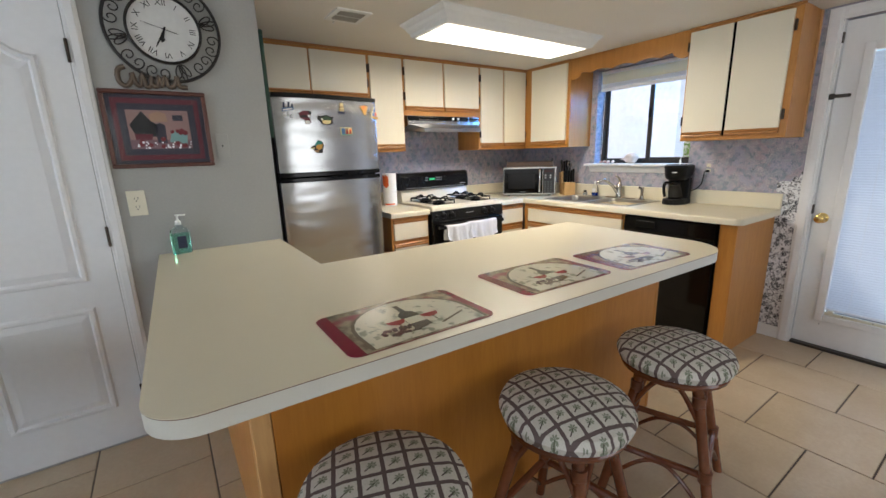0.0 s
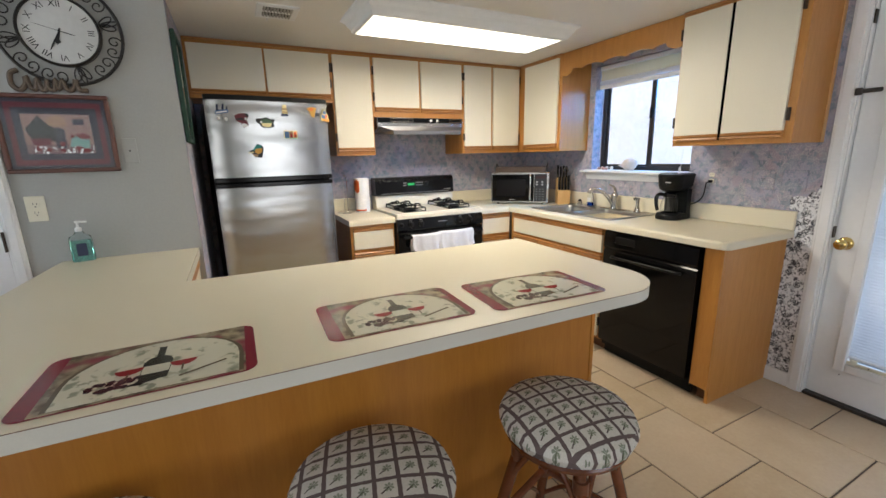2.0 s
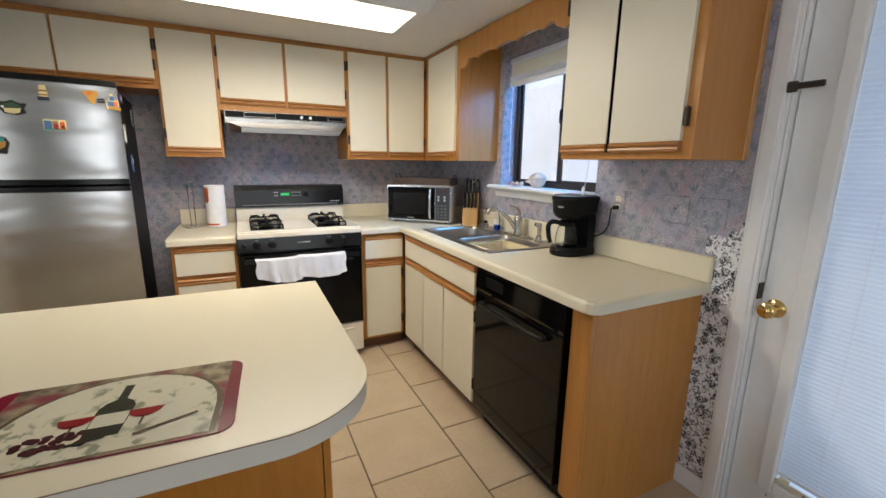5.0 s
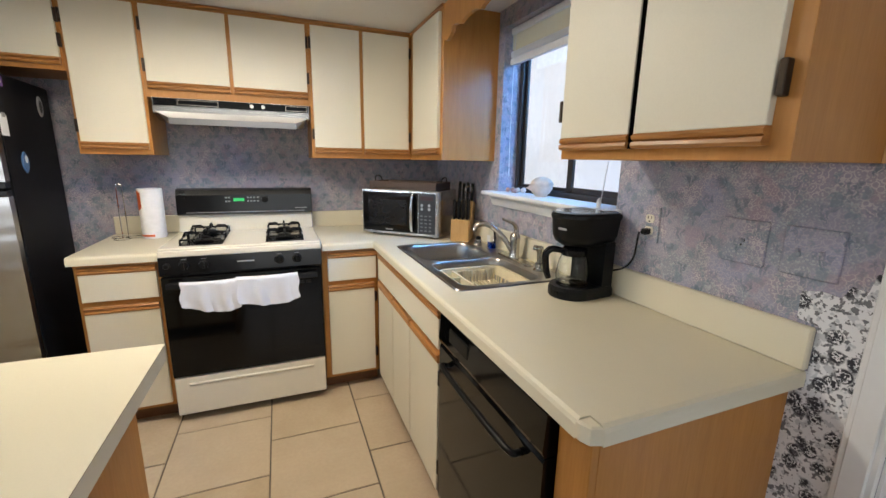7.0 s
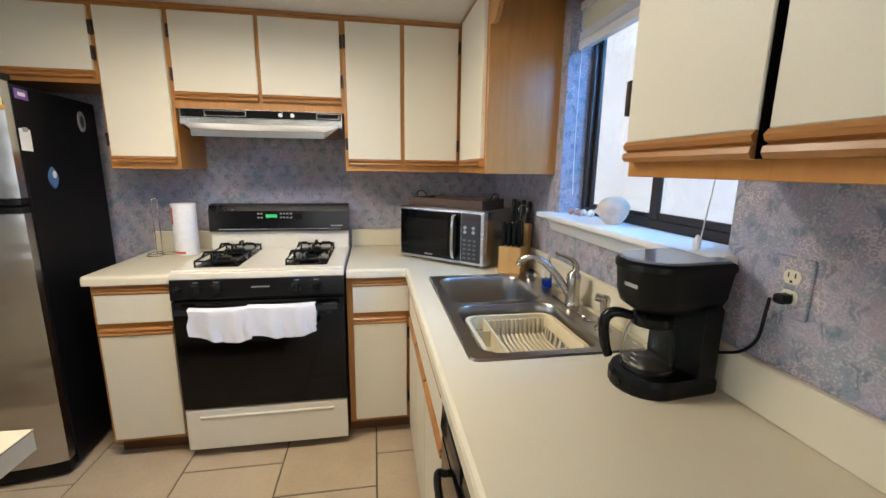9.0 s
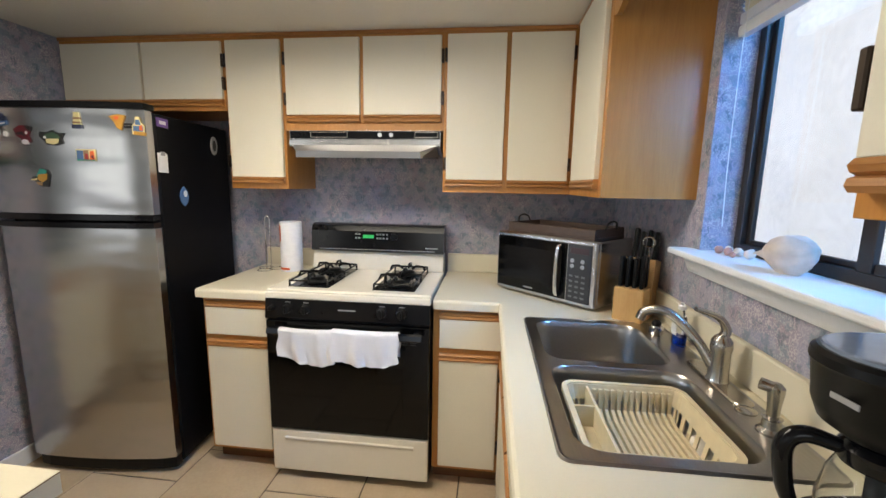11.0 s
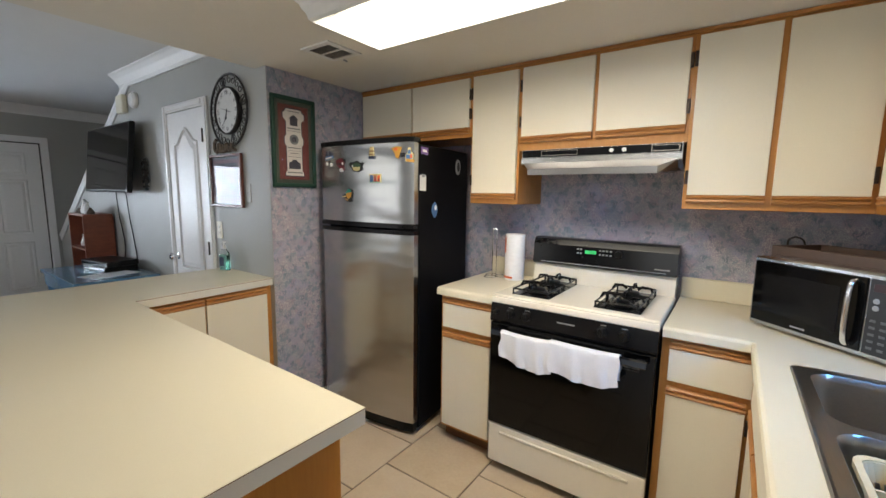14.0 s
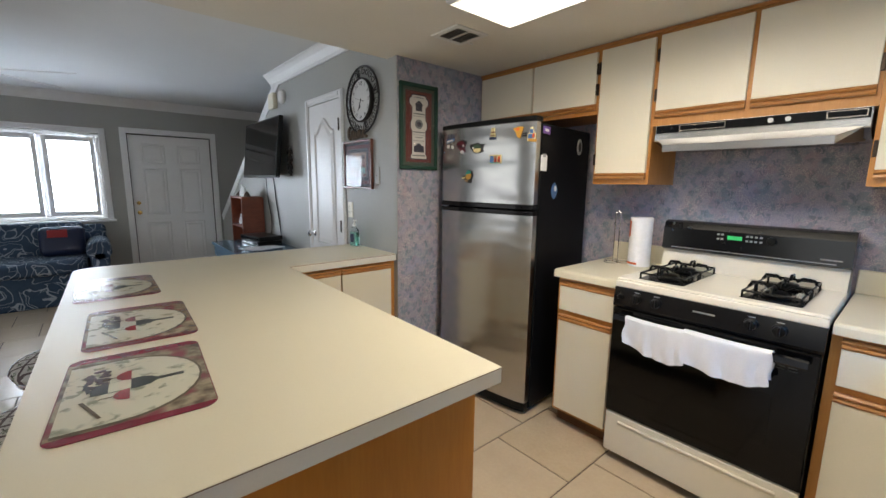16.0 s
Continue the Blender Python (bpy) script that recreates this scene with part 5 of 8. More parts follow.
# ---- stove ----
def stove():
    s = thing("stove", "almond and black gas range standing between two base cabinets", "stove", (2.125, 3.25, 0))
    X0, X1, F = 1.748, 2.504, 2.968
    part("body", box(X0 + 0.004, X1 - 0.004, 3.0, 3.60, 0.03, 0.885), "side", s, "black sides")
    bm = box(X0, X1, F + 0.004, 3.50, 0.893, 0.925, 0.006, seg=2)
    box(X0, X1, F + 0.02, 3.49, 0.922, 0.935, 0.005, bm=bm)
    part("cooktop", bm, "enamel", s, "almond enamel cooktop")
    for cx in (1.925, 2.325):
        w = part("burner_well", box(cx - 0.098, cx + 0.098, 3.035, 3.465, 0.9352, 0.938, 0.001), "black", s, "black recessed burner pan")
        for cy in (3.135, 3.36):
            bn = lathe([(0.045, 0), (0.05, 0.008), (0.036, 0.014), (0.036, 0.02), (0.03, 0.024), (0, 0.025)], 20, (cx, cy, 0.938))
            part("burner", bn, "matte", w, "black burner cap", smooth=True)
        bm = bmesh.new()
        for cy in (3.135, 3.36):
            y0, y1, xa, xb, z = cy - 0.098, cy + 0.098, cx - 0.09, cx + 0.09, 0.964
            for p in ([(xa, y0, z), (xb, y0, z), (xb, y1, z), (xa, y1, z)],):
                tube(p, 0.0048, 6, closed=True, bm=bm)
            for px, py in ((xa, y0), (xb, y0), (xb, y1), (xa, y1)):
                tube([(px, py, z), (px, py, 0.938)], 0.0048, 6, bm=bm)
            for a in range(4):
                dx, dy = math.cos(a * math.pi / 2), math.sin(a * math.pi / 2)
                tube([(cx + 0.092 * dx, cy + 0.098 * dy, z), (cx + 0.082 * dx, cy + 0.088 * dy, z + 0.022), (cx + 0.045 * dx, cy + 0.048 * dy, z + 0.024), (cx + 0.025 * dx, cy + 0.025 * dy, z + 0.008)], 0.0062, 6, bm=bm)
        part("grate", bm, "matte", s, "black wire burner grates")
    # backguard
    part("riser", prism_x([(3.50, 0.90), (3.475, 0.936), (3.50, 1.03), (3.60, 1.03), (3.60, 0.90)], X0 + 0.006, X1 - 0.006), "enamel", s, "almond riser behind the burners")
    bg = prism_x([(3.488, 1.032), (3.470, 1.04), (3.478, 1.15), (3.492, 1.18), (3.52, 1.188), (3.60, 1.185), (3.60, 1.032)], X0 + 0.002, X1 - 0.002)
    p = part("backguard", bg, "black", s, "glossy black backguard with clock and controls")
    part("display", box(2.05, 2.11, 3.4725, 3.476, 1.112, 1.131, 0.0005), glow("clock_digits_green", (0.05, 0.7, 0.2, 1), 0.04), p, "green lit clock display")
    bm = bmesh.new()
    for k, x in enumerate((2.005, 2.022, 2.125, 2.142, 2.16, 2.18)):
        for z in (1.108, 1.13):
            box(x, x + 0.011, 3.4715, 3.476, z, z + 0.009, 0.0008, bm=bm)
    part("button", bm, "m_gray", p, "small gray buttons", kind="stuff")
    part("knob", lathe([(0.02, 0), (0.019, 0.012), (0.016, 0.015), (0, 0.016)], 18, (2.225, 3.476, 1.122), None, Matrix.Rotation(radians(94), 4, "X")), "matte", p, smooth=True)
    part("vent_line", box(X0 + 0.05, X1 - 0.05, 3.4685, 3.472, 1.046, 1.05), "m_gray", p)
    part("nameplate", box(2.40, 2.47, 3.4695, 3.473, 1.062, 1.068), "m_gray", p)
    # control panel, oven door, drawer
    cp = part("control_panel", prism_x([(F, 0.80), (F - 0.004, 0.81), (F + 0.006, 0.893), (3.0, 0.893), (3.0, 0.80)], X0, X1), "black", s, "black control strip")
    for x in (1.782, 1.856, 1.942, 2.29, 2.378):
        r = 0.012 if x < 1.8 else 0.021
        k = part("knob", lathe([(r + 0.004, 0), (r + 0.003, 0.004), (r, 0.006), (r * 0.9, 0.022), (r * 0.7, 0.025), (0, 0.025)], 20, (x, F + 0.001, 0.852), None, Matrix.Rotation(radians(90), 4, "X")), "matte", cp, "black burner knob", smooth=True)
        if r > 0.02:
            part("dial_mark", box(x - 0.012, x + 0.012, F + 0.002, F + 0.0045, 0.879, 0.8815), "m_gray", cp, "pale printed dial marks")
            part("grip", box(x - 0.004, x + 0.004, F - 0.034, F - 0.018, 0.834, 0.871, 0.002), "matte", k)
    part("nameplate", box(2.09, 2.17, F - 0.003, F + 0.003, 0.852, 0.857), "m_gray", cp)
    od = part("oven_door", box(X0 + 0.002, X1 - 0.002, F - 0.004, 3.0, 0.262, 0.795, 0.006, seg=2), "gloss", s, "black glass oven door")
    part("window", box(X0 + 0.12, X1 - 0.12, F - 0.0055, F - 0.003, 0.37, 0.60, 0.001), "gloss", od, "dark oven window")
    part("handle", prism_x([(F - 0.052, 0.745), (F - 0.056, 0.752), (F - 0.05, 0.772), (F - 0.035, 0.776), (F - 0.032, 0.748)], X0 + 0.03, X1 - 0.03), "black", od, "black bar handle")
    for x in (X0 + 0.04, X1 - 0.075):
        part("handle_mount", box(x, x + 0.035, F - 0.036, F - 0.003, 0.748, 0.772, 0.003), "black", od)
    bm = bmesh.new()
    for i in range(14):
        x = X0 + 0.2 + i * 0.036
        for z in (0.712, 0.722):
            box(x, x + 0.028, F - 0.006, F - 0.003, z, z + 0.004, bm=bm)
    part("vent", bm, "dark", od, kind="stuff")
    dr = box(X0 + 0.004, X1 - 0.004, F, 3.0, 0.045, 0.255, 0.006, seg=2)
    d = part("drawer", dr, "enamel", s, "almond storage drawer")
    part("drawer_grip", prism_x([(F - 0.006, 0.220), (F - 0.007, 0.215), (F - 0.001, 0.203), (F + 0.001, 0.205), (F + 0.001, 0.223)], X0 + 0.07, X1 - 0.07), "enamel", d, "moulded lip")


def cloth(name, label, x0, x1, F, z_top, drop_f, drop_b, seed, skew=0.0):
    """A towel folded over the oven handle."""
    rnd = random.Random(seed)
    bm = bmesh.new()
    prof = []
    for i in range(9):
        prof.append((F - 0.064, z_top - drop_f * 0.92 * (1 - i / 8)))
    prof += [(F - 0.061, z_top + 0.006), (F - 0.048, z_top + 0.011), (F - 0.030, z_top + 0.008), (F - 0.022, z_top)]
    for i in range(1, 5):
        prof.append((F - 0.018, z_top - drop_b * i / 4))
    nx = 22
    ph = rnd.random() * 6
    rows = []
    for i in range(nx + 1):
        u = i / nx
        x = x0 + (x1 - x0) * u
        row = []
        for k, (y, z) in enumerate(prof):
            low = max(0, 1 - k / 9) if k < 9 else 0
            w = 0.014 * math.sin(u * 9 + ph) * (0.15 + low) + 0.006 * math.sin(u * 23 + ph * 2 + z * 18) * (0.2 + low)
            sag = low * (0.008 * math.sin(u * 4 + ph) + skew * (u - 0.5)) + 0.02 * low * (abs(2 * u - 1) ** 3)
            row.append(bm.verts.new((x + 0.004 * math.sin(z * 60 + ph), y - abs(w) * (1 if k < 9 else 0.2), z + sag - 0.004 * math.sin(u * 3.14) * (k < 12))))
        rows.append(row)
    for p, q in zip(rows, rows[1:]):
        for k in range(len(prof) - 1):
            bm.faces.new((p[k], p[k + 1], q[k + 1], q[k]))
    bmesh.ops.recalc_face_normals(bm, faces=bm.faces)
    bmesh.ops.solidify(bm, geom=bm.faces[:], thickness=0.004)
    flat(name, bm, "cloth", label, "towel", smooth=True, group="towels on the oven")


stove()
cloth("dish_towel", "white terry dish towel draped over the oven handle", 1.840, 2.096, 2.968, 0.768, 0.150, 0.12, 3, -0.012)
cloth("dish_towel", "white terry dish towel folded over the oven handle", 2.084, 2.378, 2.968, 0.774, 0.150, 0.11, 8, 0.02)


def range_hood():
    h = thing("range_hood", "steel range hood with a black switch strip", "range hood", (2.12, 3.4, 1.54))
    X0, X1 = 1.738, 2.498
    o = [(3.285, 1.590), (3.28, 1.596), (3.28, 1.622), (3.288, 1.625), (3.288, 1.6675), (BACK, 1.6675), (BACK, 1.56), (3.40, 1.56)]
    part("body", prism_x(o, X0, X1), "steel", h, "brushed steel canopy")
    part("switch_strip", box(X0 + 0.004, X1 - 0.004, 3.2835, 3.2878, 1.628, 1.665), "black", h, "black switch strip")
    bm = bmesh.new()
    top = [bm.verts.new(p) for p in ((X0 + 0.01, 3.284, 1.60), (X1 - 0.01, 3.284, 1.60), (2.42, 3.165, 1.560), (1.825, 3.165, 1.560))]
    low = [bm.verts.new(p) for p in ((X0 + 0.02, 3.45, 1.555), (X1 - 0.02, 3.45, 1.555), (2.42, 3.168, 1.530), (1.825, 3.168, 1.530))]
    bm.faces.new(top), bm.faces.new(low)
    for i in range(4):
        bm.faces.new((top[i], top[(i + 1) % 4], low[(i + 1) % 4], low[i]))
    bmesh.ops.recalc_face_normals(bm, faces=bm.faces)
    part("visor", bm, "visor", h, "satin steel visor standing out below")
    for a, b in ((X0 + 0.11, X0 + 0.30), (X1 - 0.125, X1 - 0.012)):
        bm = bmesh.new()
        for z in (1.634, 1.658):
            box(a, b, 3.2820, 3.2833, z, z + 0.0025, bm=bm)
        for e in (a, b - 0.0025):
            box(e, e + 0.0025, 3.2820, 3.2833, 1.6365, 1.658, bm=bm)
        part("strip_outline", bm, "nickel", h)
    for x in (2.20, 2.257):
        part("switch_knob", lathe([(0.010, 0), (0.009, 0.008), (0, 0.009)], 14, (x, 3.2835, 1.647), None, Matrix.Rotation(radians(90), 4, "X")), "white_plastic", h, "white round switch", smooth=True)
    part("filter", box(X0 + 0.05, X1 - 0.05, 3.46, 3.60, 1.552, 1.5595), "nickel", h)


range_hood()


# ---- things on the worktops ----
def microwave():
    m = thing("microwave", "steel and black microwave oven turned across the corner of the worktop", "microwave", (2.985, 3.10, COUNTER), -43, world=False)
    W, D, H = 0.52, 0.29, 0.285
    part("body", box(-W / 2, W / 2, 0.012, D, 0.012, H, 0.006), "nickel", m, "satin silver case")
    part("front_frame", box(-W / 2, W / 2, -0.008, 0.012, 0.012, H, 0.006), "steel", m, "steel front frame")
    d = part("door", box(-W / 2 + 0.012, 0.125, -0.013, -0.008, 0.028, H - 0.016, 0.002), "gloss", m, "dark glass door")
    part("window", box(-W / 2 + 0.05, 0.055, -0.0145, -0.0128, 0.07, H - 0.06, 0.001), "black", d)
    part("handle", tube(curve([(0.095, -0.014, 0.045), (0.095, -0.036, 0.06), (0.095, -0.042, 0.15), (0.095, -0.036, H - 0.045), (0.095, -0.014, H - 0.03)], 6), 0.009, 10), "chrome", d, "chrome bow handle", smooth=True)
    c = part("control_panel", box(0.13, W / 2 - 0.022, -0.012, -0.008, 0.028, H - 0.016, 0.002), "m_panel", m, "gray keypad panel")
    part("display", box(0.142, W / 2 - 0.034, -0.0135, -0.0115, H - 0.055, H - 0.03, 0.001), "m_display", c, "dark red clock display")
    bm = bmesh.new()
    for i in range(3):
        for j in range(5):
            box(0.143 + i * 0.028, 0.143 + i * 0.028 + 0.016, -0.0135, -0.0118, 0.045 + j * 0.022, 0.045 + j * 0.022 + 0.008, 0.001, bm=bm)
    part("keys", bm, "m_key", c, kind="stuff")
    for x in (0.153, 0.2):
        for z in (0.178, 0.2):
            part("button", lathe([(0.009, 0), (0.008, 0.003), (0, 0.0035)], 12, (x, -0.0118, z), None, Matrix.Rotation(radians(90), 4, "X")), "m_gray", c, smooth=True)
    part("nameplate", box(-0.09, -0.04, -0.0137, -0.0125, 0.04, 0.046), "m_gray", d)
    for x in (-0.2, 0.2):
        for y in (0.04, 0.22):
            part("foot", lathe([(0.012, 0), (0.012, 0.013)], 10, (x, y, 0)), "matte", m)


paint("m_panel", 30, 31, 33)
paint("m_key", 88, 88, 90)
paint("m_display", 45, 14, 16)


def tray():
    t = thing("serving_tray", "brown wooden serving tray with iron loop handles on the microwave", "tray", (3.085, 3.205, COUNTER + 0.2855), -43, world=False)
    W, D = 0.225, 0.122
    part("base", box(-W, W, -D, D, 0, 0.008), "brown", t)
    bm = bmesh.new()
    for b in ((-W, W, -D, -D + 0.012), (-W, W, D - 0.012, D), (-W, -W + 0.012, -D + 0.012, D - 0.012), (W - 0.012, W, -D + 0.012, D - 0.012)):
        box(*b, 0.008, 0.045, 0.002, bm=bm)
    part("rim", bm, "brown", t)
    for s in (-1, 1):
        part("handle", tube(curve([(s * W, -0.045, 0.04), (s * (W + 0.006), -0.035, 0.065), (s * (W + 0.008), 0, 0.075), (s * (W + 0.006), 0.035, 0.065), (s * W, 0.045, 0.04)], 5), 0.004, 6), "iron", t, "black iron loop handle", smooth=True)


def knife_block():
    k = thing("knife_block", "light beech knife block holding black-handled knives", "knife block", (3.305, 2.885, COUNTER), -35, world=False)
    k.scale = (1.2, 1.2, 1.12)
    part("block", box(-0.045, 0.045, -0.055, 0.02, 0, 0.115, 0.004), "beech", k)
    part("tall_block", prism_x([(0.0205, 0), (0.085, 0), (0.115, 0.19), (0.045, 0.205)], -0.045, 0.045), "beech", k)
    rnd = random.Random(4)
    for i in range(4):
        x = -0.032 + i * 0.021
        part("knife", join(box(x - 0.006, x + 0.006, -0.042, -0.018, 0.115, 0.215 + rnd.random() * 0.015, 0.003), box(x - 0.007, x + 0.007, -0.012, 0.006, 0.115, 0.205 + rnd.random() * 0.02, 0.003)), "matte", k, "black knife handle")
    for i in range(4):
        x = -0.032 + i * 0.021
        bm = box(x - 0.007, x + 0.007, -0.010, 0.012, 0, 0.10 + rnd.random() * 0.02, 0.003)
        bmesh.ops.transform(bm, matrix=Matrix.Translation((0, 0.08, 0.19)) @ Matrix.Rotation(radians(-12), 4, "X"), verts=bm.verts)
        part("knife", bm, "matte", k, "black knife handle")
    bm = tube([(0.02, 0.05, 0.245), (0.02, 0.062, 0.205)], 0.003, 6)
    tube(arc3((0.02, 0.047, 0.263), 0.018, 12), 0.003, 6, closed=True, bm=bm)
    part("scissors", bm, "nickel", k, "steel scissor handle")


def arc3(c, r, n):
    """A ring of points that faces -y."""
    return [(c[0] + r * math.cos(2 * math.pi * i / n), c[1], c[2] + r * math.sin(2 * math.pi * i / n)) for i in range(n)]


def paper_towel():
    p = thing("paper_towel_roll", "upright paper towel roll with an orange print on its wrapper", "paper towel", (1.63, 3.47, COUNTER), world=False)
    part("roll", lathe([(0.019, 0.001), (0.058, 0.001), (0.06, 0.004), (0.06, 0.276), (0.058, 0.279), (0.019, 0.279), (0.019, 0.26)], 32), "m_paper2", p, "white paper roll", smooth=True)
    bm = bmesh.new()
    rings = []
    for k in range(8):
        a = radians(172 + k * 9)
        rings.append([bm.verts.new((0.0606 * math.cos(a), 0.0606 * math.sin(a), z)) for z in (0.17 + 0.01 * math.sin(k), 0.265 - 0.01 * math.cos(k * 2))])
    for a, b in zip(rings, rings[1:]):
        bm.faces.new((a[0], b[0], b[1], a[1]))
    part("print", bm, "m_orange", p, "orange printed patch")
    bm = bmesh.new()
    rings = []
    for k in range(8):
        a = radians(186 + k * 14)
        rings.append([bm.verts.new((0.0606 * math.cos(a), 0.0606 * math.sin(a), z)) for z in (0.012, 0.024)])
    for a, b in zip(rings, rings[1:]):
        bm.faces.new((a[0], b[0], b[1], a[1]))
    part("lower_print", bm, "m_orange", p)
    h = thing("towel_holder", "empty chrome wire paper towel holder with a looped base", "towel holder", (1.49, 3.47, COUNTER), world=False)
    part("post", tube(curve([(-0.014, 0, 0.004), (-0.014, 0, 0.27), (-0.008, 0, 0.30), (0, 0, 0.308), (0.008, 0, 0.30), (0.014, 0, 0.27), (0.014, 0, 0.004)], 5), 0.0025, 6), "chrome", h, smooth=True)
    bm = bmesh.new()
    for a in range(3):
        cx, cy = 0.04 * math.cos(a * 2.09 + 0.4), 0.04 * math.sin(a * 2.09 + 0.4)
        tube([(cx + 0.038 * math.cos(t * 0.3927), cy + 0.038 * math.sin(t * 0.3927), 0.0035) for t in range(16)], 0.0025, 6, closed=True, bm=bm)
    part("base", bm, "chrome", h, smooth=True)


paint("m_paper2", 238, 238, 240, 0.9)


def rounded(x0, x1, y0, y1, r, n=5):
    return [*arc(x1 - r, y0 + r, r, -90, 0, n), *arc(x1 - r, y1 - r, r, 0, 90, n), *arc(x0 + r, y1 - r, r, 90, 180, n), *arc(x0 + r, y0 + r, r, 180, 270, n)]


def ring_loft(outlines, bm=None, cap=True):
    """Joins outlines of equal length, each (points, z), into a skin; caps the last."""
    b = bmesh.new()
    rings = [[b.verts.new((x, y, z)) for x, y in pts] for pts, z in outlines]
    n = len(rings[0])
    for p, q in zip(rings, rings[1:]):
        for i in range(n):
            b.faces.new((p[i], p[(i + 1) % n], q[(i + 1) % n], q[i]))
    if cap:
        b.faces.new(rings[-1])
    return b if bm is None else join(bm, b)


def sink():
    s = thing("sink", "double-bowl satin stainless steel sink with a raised rim", "sink", (3.135, 2.4, COUNTER - 0.18))
    Z = COUNTER + 0.004
    x0, x1, y0, y1 = 2.885, 3.385, 1.985, 2.82
    bowls = [rounded(2.925, 3.285, 2.44, 2.785, 0.06, 6), rounded(2.925, 3.285, 2.022, 2.405, 0.06, 6)]
    bm = bmesh.new()
    # rim: outer loft, then the deck between outline and bowls built as strips
    ring_loft([(rounded(x0, x1, y0, y1, 0.025), COUNTER + 0.0005), (rounded(x0 + 0.004, x1 - 0.004, y0 + 0.004, y1 - 0.004, 0.023), Z + 0.002), (rounded(x0 + 0.010, x1 - 0.010, y0 + 0.010, y1 - 0.010, 0.02), Z)], bm, False)
    inner = rounded(x0 + 0.010, x1 - 0.010, y0 + 0.010, y1 - 0.010, 0.02)
    edges = []
    for loop in (inner, *bowls):
        vs = [bm.verts.new((x, y, Z)) for x, y in loop]
        edges += [bm.edges.new((vs[i], vs[(i + 1) % len(vs)])) for i in range(len(vs))]
    bmesh.ops.triangle_fill(bm, use_beauty=True, use_dissolve=False, edges=edges)
    part("rim", bm, "sink", s, "satin steel rim and faucet deck")
    for loop, dep in ((bowls[0], 0.165), (bowls[1], 0.165)):
        cx, cy = sum(p[0] for p in loop) / len(loop), sum(p[1] for p in loop) / len(loop)

        def sc(k):
            return [(cx + (x - cx) * k, cy + (y - cy) * k) for x, y in loop]
        bm = ring_loft([(loop, Z), (sc(0.985), Z - 0.004), (sc(0.965), Z - 0.02), (sc(0.93), Z - dep + 0.03), (sc(0.90), Z - dep + 0.012), (sc(0.84), Z - dep + 0.002), (sc(0.72), Z - dep)], None, True)
        bmesh.ops.reverse_faces(bm, faces=bm.faces)
        b = part("bowl", bm, "sink", s, "deep satin steel bowl", smooth=True)
        part("drain", lathe([(0.043, 0), (0.045, 0.0025), (0.036, 0.003), (0.034, 0.0012), (0, 0.001)], 24, (cx + 0.02, cy, Z - dep + 0.0003)), "chrome", b, smooth=True)
        part("drain_holes", lathe([(0.03, 0), (0.03, 0.001), (0, 0.0012)], 12, (cx + 0.02, cy, Z - dep + 0.0018)), "dark", b)


def faucet():
    z = COUNTER + 0.004
    f = thing("faucet", "brushed nickel single-lever kitchen faucet with an arched spout", "faucet", (3.345, 2.355, z), world=False)
    part("deck_plate", extrude([*arc(0, 0.105, 0.025, 0, 180, 8), *arc(0, -0.105, 0.025, 180, 360, 8)], 0, 0.008, 0.003, 1), "nickel", f)
    part("body", lathe([(0.027, 0.008), (0.024, 0.02), (0.023, 0.085), (0.026, 0.095), (0.024, 0.115), (0.014, 0.128), (0, 0.13)], 24), "nickel", f, smooth=True)
    part("spout", tube(curve([(-0.015, 0.005, 0.045), (-0.045, 0.03, 0.10), (-0.09, 0.065, 0.15), (-0.125, 0.085, 0.163), (-0.155, 0.103, 0.152), (-0.165, 0.108, 0.128)], 6), 0.013, 12), "nickel", f, "arched spout", smooth=True)
    pts = curve([(0.0, 0.0, 0.115), (0.006, 0.0, 0.145), (-0.018, -0.003, 0.176), (-0.078, -0.012, 0.198)], 5)
    part("lever", tube(pts, 0.01, 10, radii=[0.014 - 0.008 * i / (len(pts) - 1) for i in range(len(pts))]), "nickel", f, "curved lever", smooth=True)
    s = thing("side_sprayer", "brushed nickel side sprayer standing in its holder", "sprayer", (3.336, 2.135, z), world=False)
    part("holder", lathe([(0.026, 0), (0.026, 0.005), (0.018, 0.012), (0.016, 0.03), (0.019, 0.034), (0.012, 0.036)], 20), "nickel", s, smooth=True)
    part("wand", lathe([(0.011, 0.03), (0.012, 0.06), (0.015, 0.09), (0.015, 0.10), (0.008, 0.108), (0, 0.11)], 16), "nickel", s, smooth=True)
    part("nozzle", tube([(0, 0, 0.096), (-0.025, 0.012, 0.102)], 0.012, 12), "nickel", s)
    d = thing("deck_cap", "small brushed steel cap on the sink deck", "sink cap", (3.335, 2.215, z), world=False)
    part("cap", lathe([(0.022, 0), (0.022, 0.004), (0.017, 0.007), (0, 0.008)], 20), "nickel", d, smooth=True)


